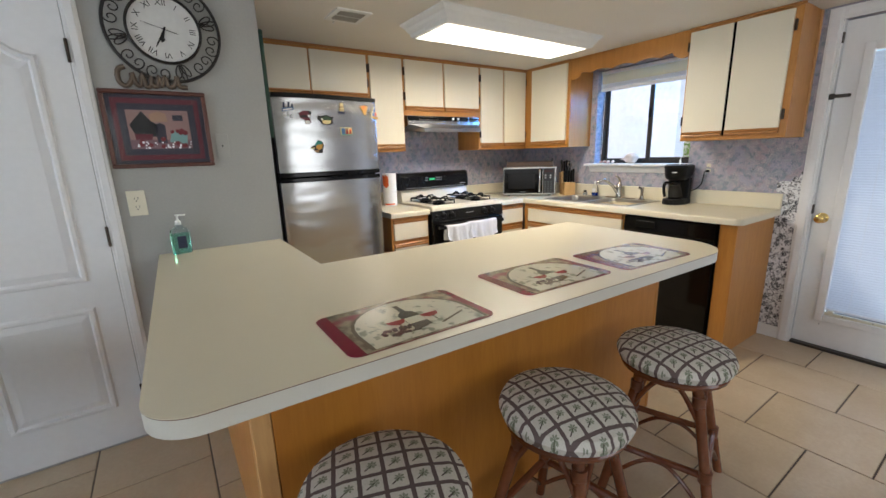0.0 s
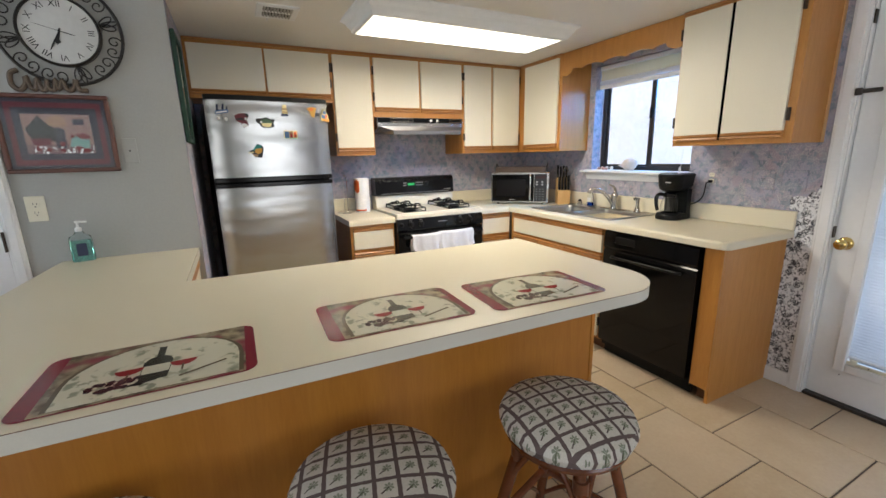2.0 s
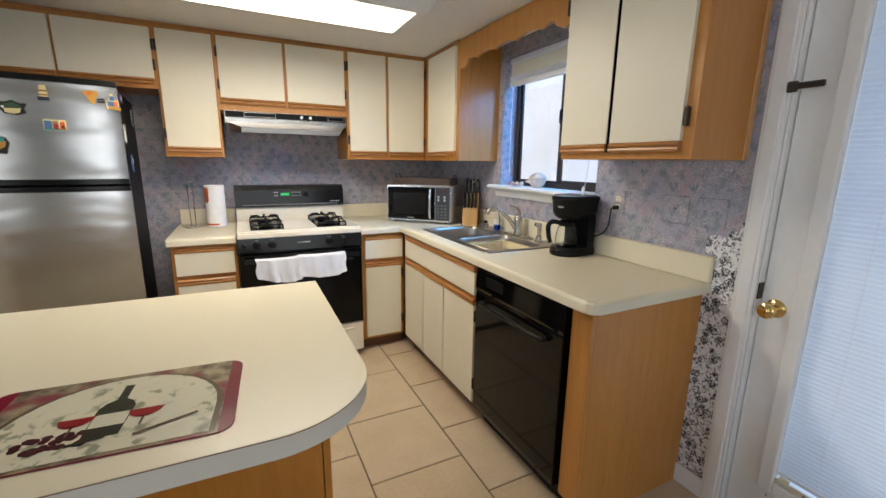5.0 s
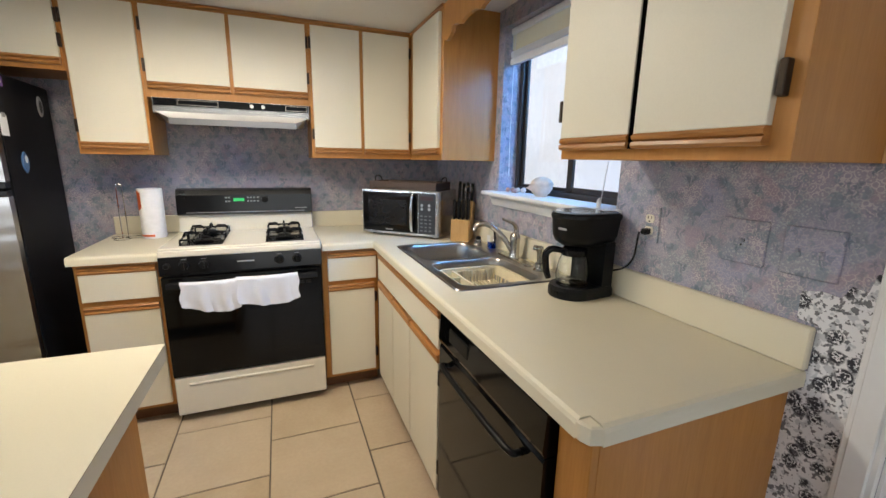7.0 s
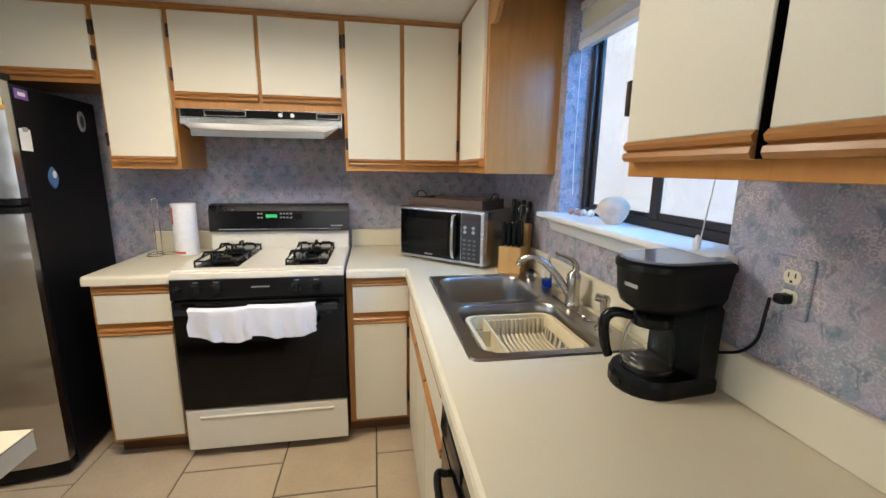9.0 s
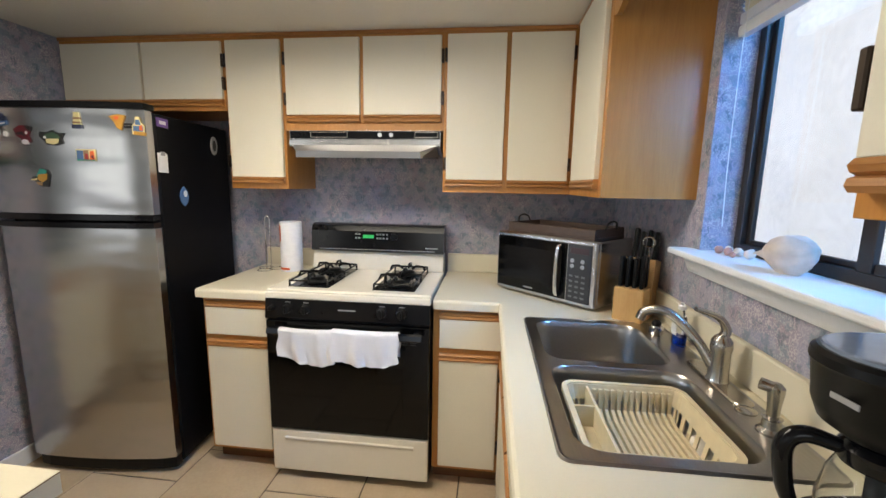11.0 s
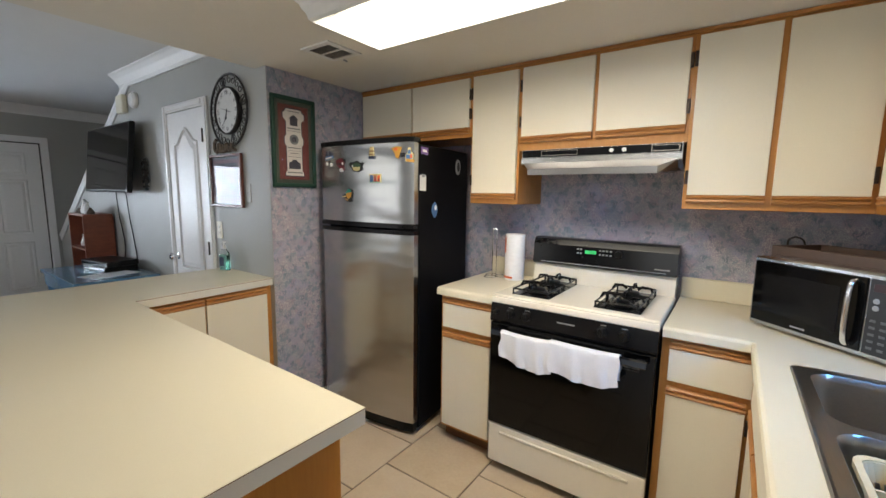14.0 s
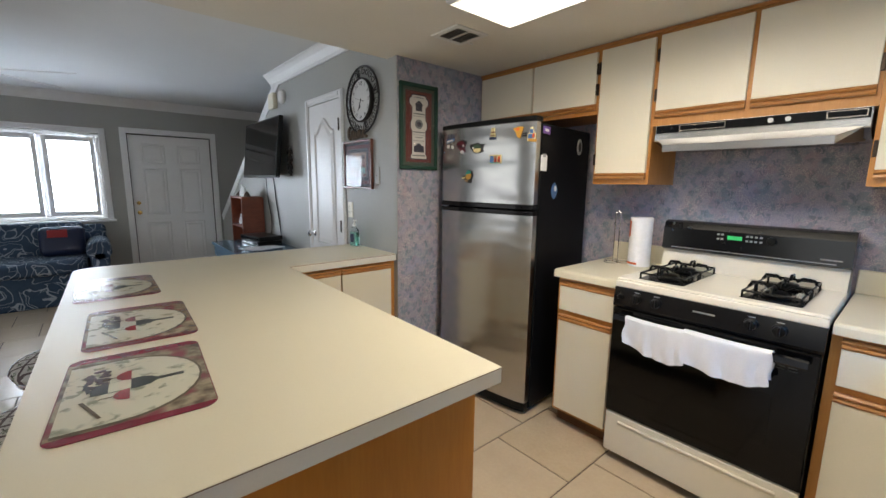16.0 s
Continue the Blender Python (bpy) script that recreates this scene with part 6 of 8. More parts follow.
def dish_rack():
    r = thing("dish_rack", "cream plastic dish rack sitting in the near sink bowl", "dish rack", (3.105, 2.213, COUNTER - 0.14))
    x0, x1, y0, y1 = 2.948, 3.262, 2.045, 2.362
    zt, zb = COUNTER - 0.018, COUNTER - 0.135
    outer, inner = rounded(x0, x1, y0, y1, 0.04, 4), rounded(x0 + 0.012, x1 - 0.012, y0 + 0.012, y1 - 0.012, 0.034, 4)
    bm = ring_loft([(outer, zt - 0.012), (outer, zt), (inner, zt), (inner, zt - 0.012)], None, False)
    part("rim", bm, "ivory_rack", r, "cream plastic rim")
    mid = rounded(x0 + 0.020, x1 - 0.020, y0 + 0.020, y1 - 0.020, 0.032, 4)
    low = rounded(x0 + 0.03, x1 - 0.03, y0 + 0.03, y1 - 0.03, 0.03, 4)
    bm = ring_loft([(inner, zt - 0.004), (mid, zt - 0.042)], None, False)
    ring_loft([(low, zb + 0.022), (low, zb)], bm, False)
    n = len(mid)
    for i in range(n):
        p, q, p2, q2 = mid[i], mid[(i + 1) % n], low[i], low[(i + 1) % n]
        k = max(1, round(math.hypot(q[0] - p[0], q[1] - p[1]) / 0.036))
        for j in range(k):
            quad = []
            for u, (a, b), z in ((j / k, (p, q), zt - 0.042), ((j + 0.42) / k, (p, q), zt - 0.042), ((j + 0.42) / k, (p2, q2), zb + 0.022), (j / k, (p2, q2), zb + 0.022)):
                quad.append(bm.verts.new((a[0] + (b[0] - a[0]) * u, a[1] + (b[1] - a[1]) * u, z)))
            bm.faces.new(quad)
    bmesh.ops.recalc_face_normals(bm, faces=bm.faces)
    bmesh.ops.solidify(bm, geom=bm.faces[:], thickness=0.003)
    part("basket", bm, "ivory_rack", r, "cream basket walls with wide slots", kind="stuff")
    for i in range(13):
        x = x0 + 0.088 + i * 0.0158
        side = [(y0 + 0.022, zt - 0.03), (y0 + 0.028, zt - 0.03), (y0 + 0.034, zb + 0.056), (y0 + 0.07, zb + 0.044), (y1 - 0.07, zb + 0.044), (y1 - 0.034, zb + 0.056), (y1 - 0.026, zt - 0.012),
                (y1 - 0.018, zt - 0.012), (y1 - 0.026, zb + 0.046), (y1 - 0.068, zb + 0.032), (y0 + 0.068, zb + 0.032), (y0 + 0.026, zb + 0.046)]
        part("rib", prism_x(side, x - 0.0042, x + 0.0042), "ivory_rack", r)
    bm = box(x0 + 0.066, x0 + 0.072, y0 + 0.02, y1 - 0.02, zb, zt - 0.006)
    box(x0 + 0.016, x0 + 0.066, (y0 + y1) / 2 + 0.04, (y0 + y1) / 2 + 0.046, zb, zt - 0.01, bm=bm)
    box(x0 + 0.034, x0 + 0.066, y0 + 0.034, y1 - 0.034, zb + 0.05, zb + 0.054, bm=bm)
    part("cutlery_tray", bm, "ivory_rack", r)


paint("ivory_rack", 222, 208, 174)


def soaps():
    d = thing("dish_soap", "nearly empty clear bottle of blue dish soap behind the sink", "soap bottle", (3.362, 2.615, COUNTER + 0.0045), world=False)
    d.scale = (1.1, 1.1, 0.78)
    o = lambda k: [(0.016 * k * math.cos(a * math.pi / 8), 0.03 * k * math.sin(a * math.pi / 8)) for a in range(16)]
    part("bottle", ring_loft([(o(0.9), 0), (o(1), 0.005), (o(1), 0.08), (o(0.8), 0.12), (o(0.45), 0.14), (o(0.4), 0.15)]), "clear_plastic", d, "clear plastic bottle", smooth=True)
    part("liquid", ring_loft([(o(0.85), 0.001), (o(0.94), 0.005), (o(0.94), 0.04)]), "blue_soap", d, "blue liquid")
    part("label", box(-0.0175, -0.0165, -0.016, 0.016, 0.045, 0.09, 0.0), "m_paper", d)
    part("cap", lathe([(0.011, 0.15), (0.011, 0.165), (0.005, 0.168), (0.005, 0.178), (0, 0.178)], 14), "white_plastic", d, smooth=True)
    s = thing("sink_stopper", "chrome soap canister with a black knob behind the sink bowl", "canister", (3.322, 2.695, COUNTER + 0.0045), world=False)
    part("cup", lathe([(0.02, 0), (0.023, 0.005), (0.023, 0.03), (0.019, 0.035), (0.012, 0.036), (0, 0.036)], 20), "chrome", s, smooth=True)
    part("knob", lathe([(0.014, 0.036), (0.016, 0.044), (0.008, 0.052), (0, 0.053)], 16), "matte", s, smooth=True)


M["clear_plastic"] = clear("clear_plastic", (0.9, 0.95, 1, 1), 0.05, 1.2)
M["blue_soap"] = clear("blue_dish_soap", (0.02, 0.10, 0.75, 1), 0.05, 1.33)
M["green_soap"] = clear("green_hand_soap", (0.52, 0.95, 0.80, 1), 0.08, 1.2)
M["carafe"] = clear("carafe_glass", (0.95, 0.97, 0.97, 1), 0.0, 1.2)


def coffee_maker():
    c = thing("coffee_maker", "black drip coffee maker with an empty glass carafe, plugged in", "coffee maker", (3.293, 1.835, COUNTER), 6, world=False)
    c.scale = (0.9, 0.88, 0.94)
    # it faces -x
    o = [*arc(-0.035, 0, 0.088, 95, 265, 12), (0.095, -0.088), (0.105, -0.07), (0.105, 0.07), (0.095, 0.088)]
    sc = lambda k: [(x * k, y * k) for x, y in o]
    part("base", ring_loft([(sc(0.99), 0.0), (sc(1.02), 0.006), (sc(1.02), 0.03), (sc(0.97), 0.043)]), "matte", c, "black plastic base")
    part("hot_plate", lathe([(0.062, 0.043), (0.062, 0.046), (0.055, 0.047), (0, 0.047)], 24, (-0.035, 0, 0)), "black", c, smooth=True)
    part("tower", extrude([(0.04, -0.085), (0.09, -0.088), (0.105, -0.07), (0.105, 0.07), (0.09, 0.088), (0.04, 0.085)], 0.04, 0.21, 0.003, 1), "matte", c, "black water tower")
    bask = ring_loft([(sc(0.72), 0.196), (sc(0.92), 0.212), (sc(1.0), 0.235), (sc(1.05), 0.292), (sc(1.09), 0.298), (sc(1.08), 0.31), (sc(1.02), 0.316)])
    part("brew_basket", bask, "matte", c, "black brew basket housing", smooth=True)
    part("lid", ring_loft([(sc(0.98), 0.316), (sc(0.97), 0.320), (sc(0.93), 0.3215)]), "lid_gray", c, "smooth gray lid")
    cf = part("carafe", lathe([(0.0, 0.048), (0.05, 0.048), (0.062, 0.055), (0.066, 0.085), (0.058, 0.13), (0.046, 0.16), (0.044, 0.16), (0.056, 0.13), (0.063, 0.085), (0.059, 0.058), (0.048, 0.0505), (0, 0.0505)], 28, (-0.035, 0, 0)), "carafe", c, "clear glass carafe", smooth=True)
    part("collar", lathe([(0.047, 0.155), (0.05, 0.16), (0.05, 0.178), (0.04, 0.188), (0, 0.19)], 28, (-0.035, 0, 0)), "black", cf, smooth=True)
    pts = curve([(-0.075, 0.02, 0.172), (-0.115, 0.04, 0.178), (-0.135, 0.05, 0.155), (-0.13, 0.048, 0.10), (-0.12, 0.042, 0.066)], 5)
    part("carafe_handle", tube(pts, 0.011, 10, radii=[0.011 + 0.003 * math.sin(i / len(pts) * 3.1) for i in range(len(pts))]), "black", cf, "black carafe handle", smooth=True)
    bm = bmesh.new()
    for i in range(5):
        a = radians(200)
        box(-0.035 + 0.067 * math.cos(a) - 0.0004, -0.035 + 0.067 * math.cos(a) + 0.0004, 0.067 * math.sin(a) - 0.008, 0.067 * math.sin(a) + 0.008, 0.068 + i * 0.013, 0.0695 + i * 0.013, bm=bm)
    part("level_marks", bm, "m_paper", cf)
    part("switch", box(-0.128, -0.122, -0.02, -0.008, 0.014, 0.028, 0.002), "gloss", c)
    part("logo_bar", box(-0.1265, -0.1245, -0.042, 0.0, 0.258, 0.266), "m_gray", c, "pale printed badge")
    cd = thing("power_cord", "black power cord of the coffee maker hanging to the outlet", "cord", (3.4, 1.7, 0.95))
    part("cable", tube(curve([(3.385, 1.80, 1.0), (3.40, 1.77, 1.01), (3.405, 1.735, 1.03), (3.403, 1.705, 1.07), (3.40, 1.695, 1.13), (3.398, 1.69, 1.16)], 6), 0.0035, 6), "matte", cd, smooth=True)
    part("plug", box(3.396, 3.4235, 1.664, 1.686, 1.153, 1.173, 0.006, seg=2), "matte", cd, "black plug")


paint("lid_gray", 120, 130, 145, 0.15)


def outlet(name, label, axis, x, y, z, w=0.07, h=0.115, mat_="ivory", toggles=0, sockets=2, hole=False, socket_mat=None):
    """A wall plate whose face looks along -x or -y."""
    c = thing(name, label, "wall plate", (x, y, z), -90 if axis == "x" else 0, kind="", world=False)
    part("plate", box(-w / 2, w / 2, -0.006, -0.0003, -h / 2, h / 2, 0.002), mat_, c)
    for i in range(toggles):
        xx = (i - (toggles - 1) / 2) * 0.046
        part("toggle", join(box(xx - 0.005, xx + 0.005, -0.008, -0.006, -0.012, 0.012, 0.001), box(xx - 0.004, xx + 0.004, -0.017, -0.007, 0.0, 0.008, 0.001)), mat_, c)
    for i in range(sockets):
        zz = (0.5 - i) * 0.039 if sockets == 2 else 0
        s = part("socket", extrude2(zz), socket_mat or mat_, c)
        bm = bmesh.new()
        for dx in (-0.0065, 0.0065):
            box(dx - 0.001, dx + 0.001, -0.0092, -0.0085, zz - 0.001, zz + 0.008, bm=bm)
        box(-0.0022, 0.0022, -0.0092, -0.0085, zz - 0.011, zz - 0.006, bm=bm)
        part("slots", bm, "dark", s)
    if hole:
        part("hole", box(-0.003, 0.003, -0.0066, -0.0058, -0.004, 0.004), "dark", c)
    return c


def extrude2(zz):
    pts = [(0.0165 * math.cos(a * math.pi / 8), zz + max(-0.0135, min(0.0135, 0.0175 * math.sin(a * math.pi / 8)))) for a in range(16)]
    return prism_y(pts, -0.0085, -0.006)


outlet("outlet", "ivory double socket on the gray wall over the island arm", "y", -0.13, GRAY, 1.167)
outlet("switch_plate", "gray painted blank cable plate beside the framed picture", "y", 0.256, GRAY, 1.418, w=0.058, mat_="gray", sockets=0, hole=True)
outlet("outlet", "papered-over socket plate behind the coffee maker", "x", SIDE, 1.675, 1.185, mat_="paper", socket_mat="ivory")
outlet("switch_plate", "papered-over double switch plate above the worktop", "x", SIDE, 1.385, 1.185, w=0.115, mat_="paper", toggles=1, sockets=1)
outlet("switch_plate", "papered-over double switch plate beside the patio door", "x", SIDE, 1.235, 1.185, w=0.115, mat_="paper", toggles=2, sockets=0)
microwave()
tray()
knife_block()
paper_towel()
sink()
faucet()
dish_rack()
soaps()
coffee_maker()


def shell():
    """A conch lying on the window sill, with bits of coral."""
    s = thing("conch_shell", "cream and pink conch shell lying on the window sill", "shell", (3.455, 2.335, WIN[2] + 0.002), 20, world=False)
    s.scale = (1.1, 1.1, 1.1)
    prof = [(0.001, -0.078), (0.007, -0.06), (0.014, -0.045), (0.026, -0.035), (0.036, -0.022), (0.042, -0.006), (0.044, 0.01), (0.041, 0.022), (0.035, 0.030), (0.033, 0.034), (0.028, 0.042), (0.022, 0.046), (0.020, 0.050), (0.012, 0.055), (0.0, 0.058)]
    bm = lathe(prof, 32)
    for v in bm.verts:
        a = math.atan2(v.co.y, v.co.x)
        k = 1 + 0.12 * math.sin(3 * a) + 0.05 * math.sin(7 * a)
        v.co.x, v.co.y = v.co.x * k, v.co.y * k
    bmesh.ops.transform(bm, matrix=Matrix.Translation((0, 0, 0.043)) @ Matrix.Rotation(radians(82), 4, "X"), verts=bm.verts)
    part("shell", bm, "shell", s, smooth=True)
    c = thing("coral_bits", "small pink and brown coral pieces on the window sill", "coral", (3.47, 2.60, WIN[2] + 0.002), world=False)
    rnd = random.Random(2)
    for i in range(7):
        b = bmesh.new()
        bmesh.ops.create_icosphere(b, subdivisions=2, radius=0.008 + 0.007 * rnd.random())
        for v in b.verts:
            v.co *= 1 + 0.25 * noise.noise(v.co * 120 + Vector((i, 0, 0)))
        low = min(v.co.z for v in b.verts)
        bmesh.ops.translate(b, verts=b.verts, vec=(rnd.uniform(-0.02, 0.02), -0.07 + 0.02 * i, -low))
        part("piece", b, "coral" if i % 2 else "shell", c, smooth=True)


M["shell"] = plain("shell", (0.66, 0.56, 0.47), 0.45, scale=40, vary=0.25)
M["coral"] = plain("coral", (0.45, 0.24, 0.20), 0.7, scale=60, vary=0.3, bump=0.8)
shell()

# patch of rose paper beside the patio door
pts = [(1.109, 0.086), (1.236, 0.086), (1.236, 0.905), (1.194, 0.912), (1.194, 1.024), (1.236, 1.03), (1.238, 1.095), (1.20, 1.105), (1.165, 1.10), (1.152, 1.13), (1.125, 1.125), (1.118, 1.165), (1.109, 1.17)]
flat("wallpaper_patch", prism_x([(min(y, 1.2215) if z < 0.905 else y, z) for y, z in pts], SIDE - 0.003, SIDE - 0.0002), "rose", "torn strip of white wallpaper with black roses beside the patio door", "wallpaper", "structure")



# ---- stools ----
def stool_parts(s):
    """Round padded seat on a splayed rattan frame with arched braces."""
    R, H = 0.203, 0.632
    prof = [(0.0, H - 0.088), (R - 0.03, H - 0.088), (R - 0.006, H - 0.078), (R + 0.002, H - 0.055), (R - 0.008, H - 0.033), (R - 0.045, H - 0.014), (0.09, H - 0.002), (0.0, H)]
    part("seat", lathe(prof, 44), "fabric", s, "padded seat in pale lattice fabric with palms", smooth=True)
    part("seat_ring", tube([((R - 0.028) * math.cos(a * math.pi / 16), (R - 0.028) * math.sin(a * math.pi / 16), H - 0.1) for a in range(32)], 0.013, 8, closed=True), "rattan", s, "bent rattan ring under the seat", smooth=True)
    feet = []
    for i in range(4):
        a = radians(56 + 90 * i)
        top, foot = (0.125 * math.cos(a), 0.125 * math.sin(a), H - 0.098), (0.265 * math.cos(a), 0.265 * math.sin(a), 0.0)
        feet.append((a, top, foot))
        leg = part("leg", tube([top, foot], 0.018, 10, radii=[0.019, 0.0175]), "rattan", s, "turned brown rattan leg", smooth=True)
        for z in (0.20, 0.455):
            t = 1 - z / (H - 0.098)
            c = Vector(top).lerp(Vector(foot), t)
            part("binding", tube([c + Vector((0, 0, -0.022)) + (Vector(foot) - Vector(top)).normalized() * 0.0, c + Vector((0, 0, 0.022))], 0.0225, 10), "rattan_wrap", leg, "wrapped cane binding", smooth=True)
    def at(i, z):
        _, top, foot = feet[i % 4]
        return Vector(top).lerp(Vector(foot), 1 - z / (H - 0.098))
    for i in range(4):
        p, q = at(i, 0.20), at(i + 1, 0.20)
        part("stretcher", tube([p, q], 0.013, 8), "rattan", s, "straight rattan stretcher", smooth=True)
        a, b = at(i, 0.36), at(i + 1, 0.36)
        mid = (a + b) / 2
        up = Vector((mid.x * 0.93, mid.y * 0.93, H - 0.115))
        part("arch_brace", tube(curve([a, a.lerp(up, 0.55) + Vector((0, 0, 0.03)), up, b.lerp(up, 0.55) + Vector((0, 0, 0.03)), b], 6), 0.009, 8), "rattan", s, "thin arched rattan brace", smooth=True)
        c, d = at(i, 0.05), at(i + 1, 0.05)
        up2 = (p + q) / 2 + Vector((0, 0, -0.012))
        part("low_brace", tube(curve([c, c.lerp(up2, 0.6) + Vector((0, 0, 0.03)), up2, d.lerp(up2, 0.6) + Vector((0, 0, 0.03)), d], 6), 0.008, 8), "rattan", s, smooth=True)


M["rattan_wrap"] = plain("cane_wrap", (0.16, 0.05, 0.02), 0.35, scale=200, vary=0.3, stretch=(0.2, 0.2, 1), bump=0.5)
stool = thing("bar_stool", "rattan bar stool with a round lattice-and-palm fabric seat, by the island", "stool", (0.905, 0.935, 0), world=False, group="stools at the island")
stool_parts(stool)
copy_thing(stool, pose(1.508, 0.908, 0, 0, 0, 8))
copy_thing(stool, pose(0.30, 0.965, 0, 0, 0, -5))


# ---- placemats ----
def mat_print(name, pts, z, material, parent, th=0.0003):
    part(name, extrude(pts, z, z + th), material, parent)


def placemat(cx, cy, rz):
    p = thing("placemat", "glossy placemat printed with a wine bottle, glasses and grapes", "placemat", (cx, cy, COUNTER + 0.0003), rz, world=False, group="placemats on the island")
    W, D = 0.212, 0.137
    Z = 0.0018
    part("mat", extrude(rounded(-W, W, -D, D, 0.03, 5), 0, Z, 0.0006, 1), "mat_wine", p, "dark red glossy mat")
    mat_print("ground_print", [(-W + 0.038, -D + 0.002), (W - 0.024, -D + 0.002), (W - 0.022, D - 0.002), (-W + 0.034, D - 0.002)], Z + 0.0001, "mat_vine", p)
    arch = [(-0.148, -D + 0.010), (0.174, -D + 0.010), *[(0.013 + 0.163 * math.cos(radians(a)), -0.03 + 0.150 * math.sin(radians(a))) for a in range(0, 181, 12)]]
    ring = [(x * 1.06 - 0.001, y * 1.04 if y > -D + 0.02 else y) for x, y in arch]
    mat_print("arch_border", ring, Z + 0.0005, "mat_stone", p)
    mat_print("arch_scene", arch, Z + 0.0009, "mat_scene", p)
    mat_print("bottle_print", [(-0.016, -0.082), (0.036, -0.082), (0.039, 0.008), (0.030, 0.026), (0.018, 0.036), (0.018, 0.088), (0.003, 0.088), (0.003, 0.036), (-0.010, 0.026), (-0.018, 0.008)], Z + 0.0013, "mat_bottle", p)
    mat_print("bottle_label_print", [(-0.015, -0.052), (0.036, -0.052), (0.037, -0.012), (-0.016, -0.012)], Z + 0.0017, "mat_scene", p)
    for gx, gy in ((-0.040, -0.012), (0.062, -0.014)):
        mat_print("glass_print", [(gx + 0.027 * math.cos(radians(a)), gy + 0.028 * math.sin(radians(a))) for a in range(180, 361, 20)], Z + 0.0021, "mat_red", p)
        mat_print("stem_print", [(gx - 0.002, gy - 0.052), (gx + 0.002, gy - 0.052), (gx + 0.002, gy - 0.02), (gx - 0.002, gy - 0.02)], Z + 0.0021, "mat_stone", p)
    rnd = random.Random(5)
    bm = bmesh.new()
    for i in range(26):
        gx, gy = -0.10 + 0.055 * rnd.random() + 0.02 * (i % 3), -0.095 + 0.04 * rnd.random()
        join(bm, extrude([(gx + 0.008 * math.cos(k), gy + 0.008 * math.sin(k)) for k in (0, 1, 2, 3, 4, 5)], Z + 0.0013, Z + 0.0016 + 0.00002 * i))
    part("grape_print", bm, "mat_grape", p, kind="stuff")
    mat_print("cork_print", [(-0.03, -0.098), (0.02, -0.088), (0.018, -0.08), (-0.032, -0.09)], Z + 0.0024, "mat_bottle", p)
    mat_print("corkscrew_print", [(0.06, -0.098), (0.15, -0.062), (0.148, -0.056), (0.058, -0.091)], Z + 0.0024, "mat_stone", p)


def vine_print():
    m, nt, b, link, val, mix, ramp, bump, tex, co = nodes_for("mat_vine_print", 0.18)
    n = tex("ShaderNodeTexNoise", 26, co, 0, Detail=5.0)
    n2 = tex("ShaderNodeTexNoise", 9, co, 0, Detail=2.0)
    col = mix(ramp(n, 0.35, 0.62), (0.36, 0.29, 0.19), (0.10, 0.07, 0.045))
    col = mix(ramp(n2, 0.52, 0.62), col, (0.22, 0.05, 0.06))
    link(col, b.inputs["Base Color"])
    return m


def scene_print():
    m, nt, b, link, val, mix, ramp, bump, tex, co = nodes_for("mat_scene_print", 0.18)
    n = tex("ShaderNodeTexNoise", 34, co, 0, Detail=6.0)
    v = tex("ShaderNodeTexNoise", 12, co, 0, Detail=2.0)
    col = mix(ramp(n, 0.52, 0.60), (0.62, 0.59, 0.46), (0.26, 0.27, 0.20))
    col = mix(ramp(v, 0.46, 0.56), col, (0.62, 0.60, 0.48))
    link(col, b.inputs["Base Color"])
    return m


M["mat_vine"], M["mat_scene"] = vine_print(), scene_print()
for nm, *c in (("mat_wine", 120, 20, 42), ("mat_stone", 92, 80, 62), ("mat_bottle", 42, 44, 34), ("mat_red", 140, 32, 34), ("mat_grape", 62, 16, 26)):
    paint(nm, *c, 0.18)
placemat(0.472, 1.139, 0)
placemat(1.066, 1.177, -2)
placemat(1.547, 1.137, -4)


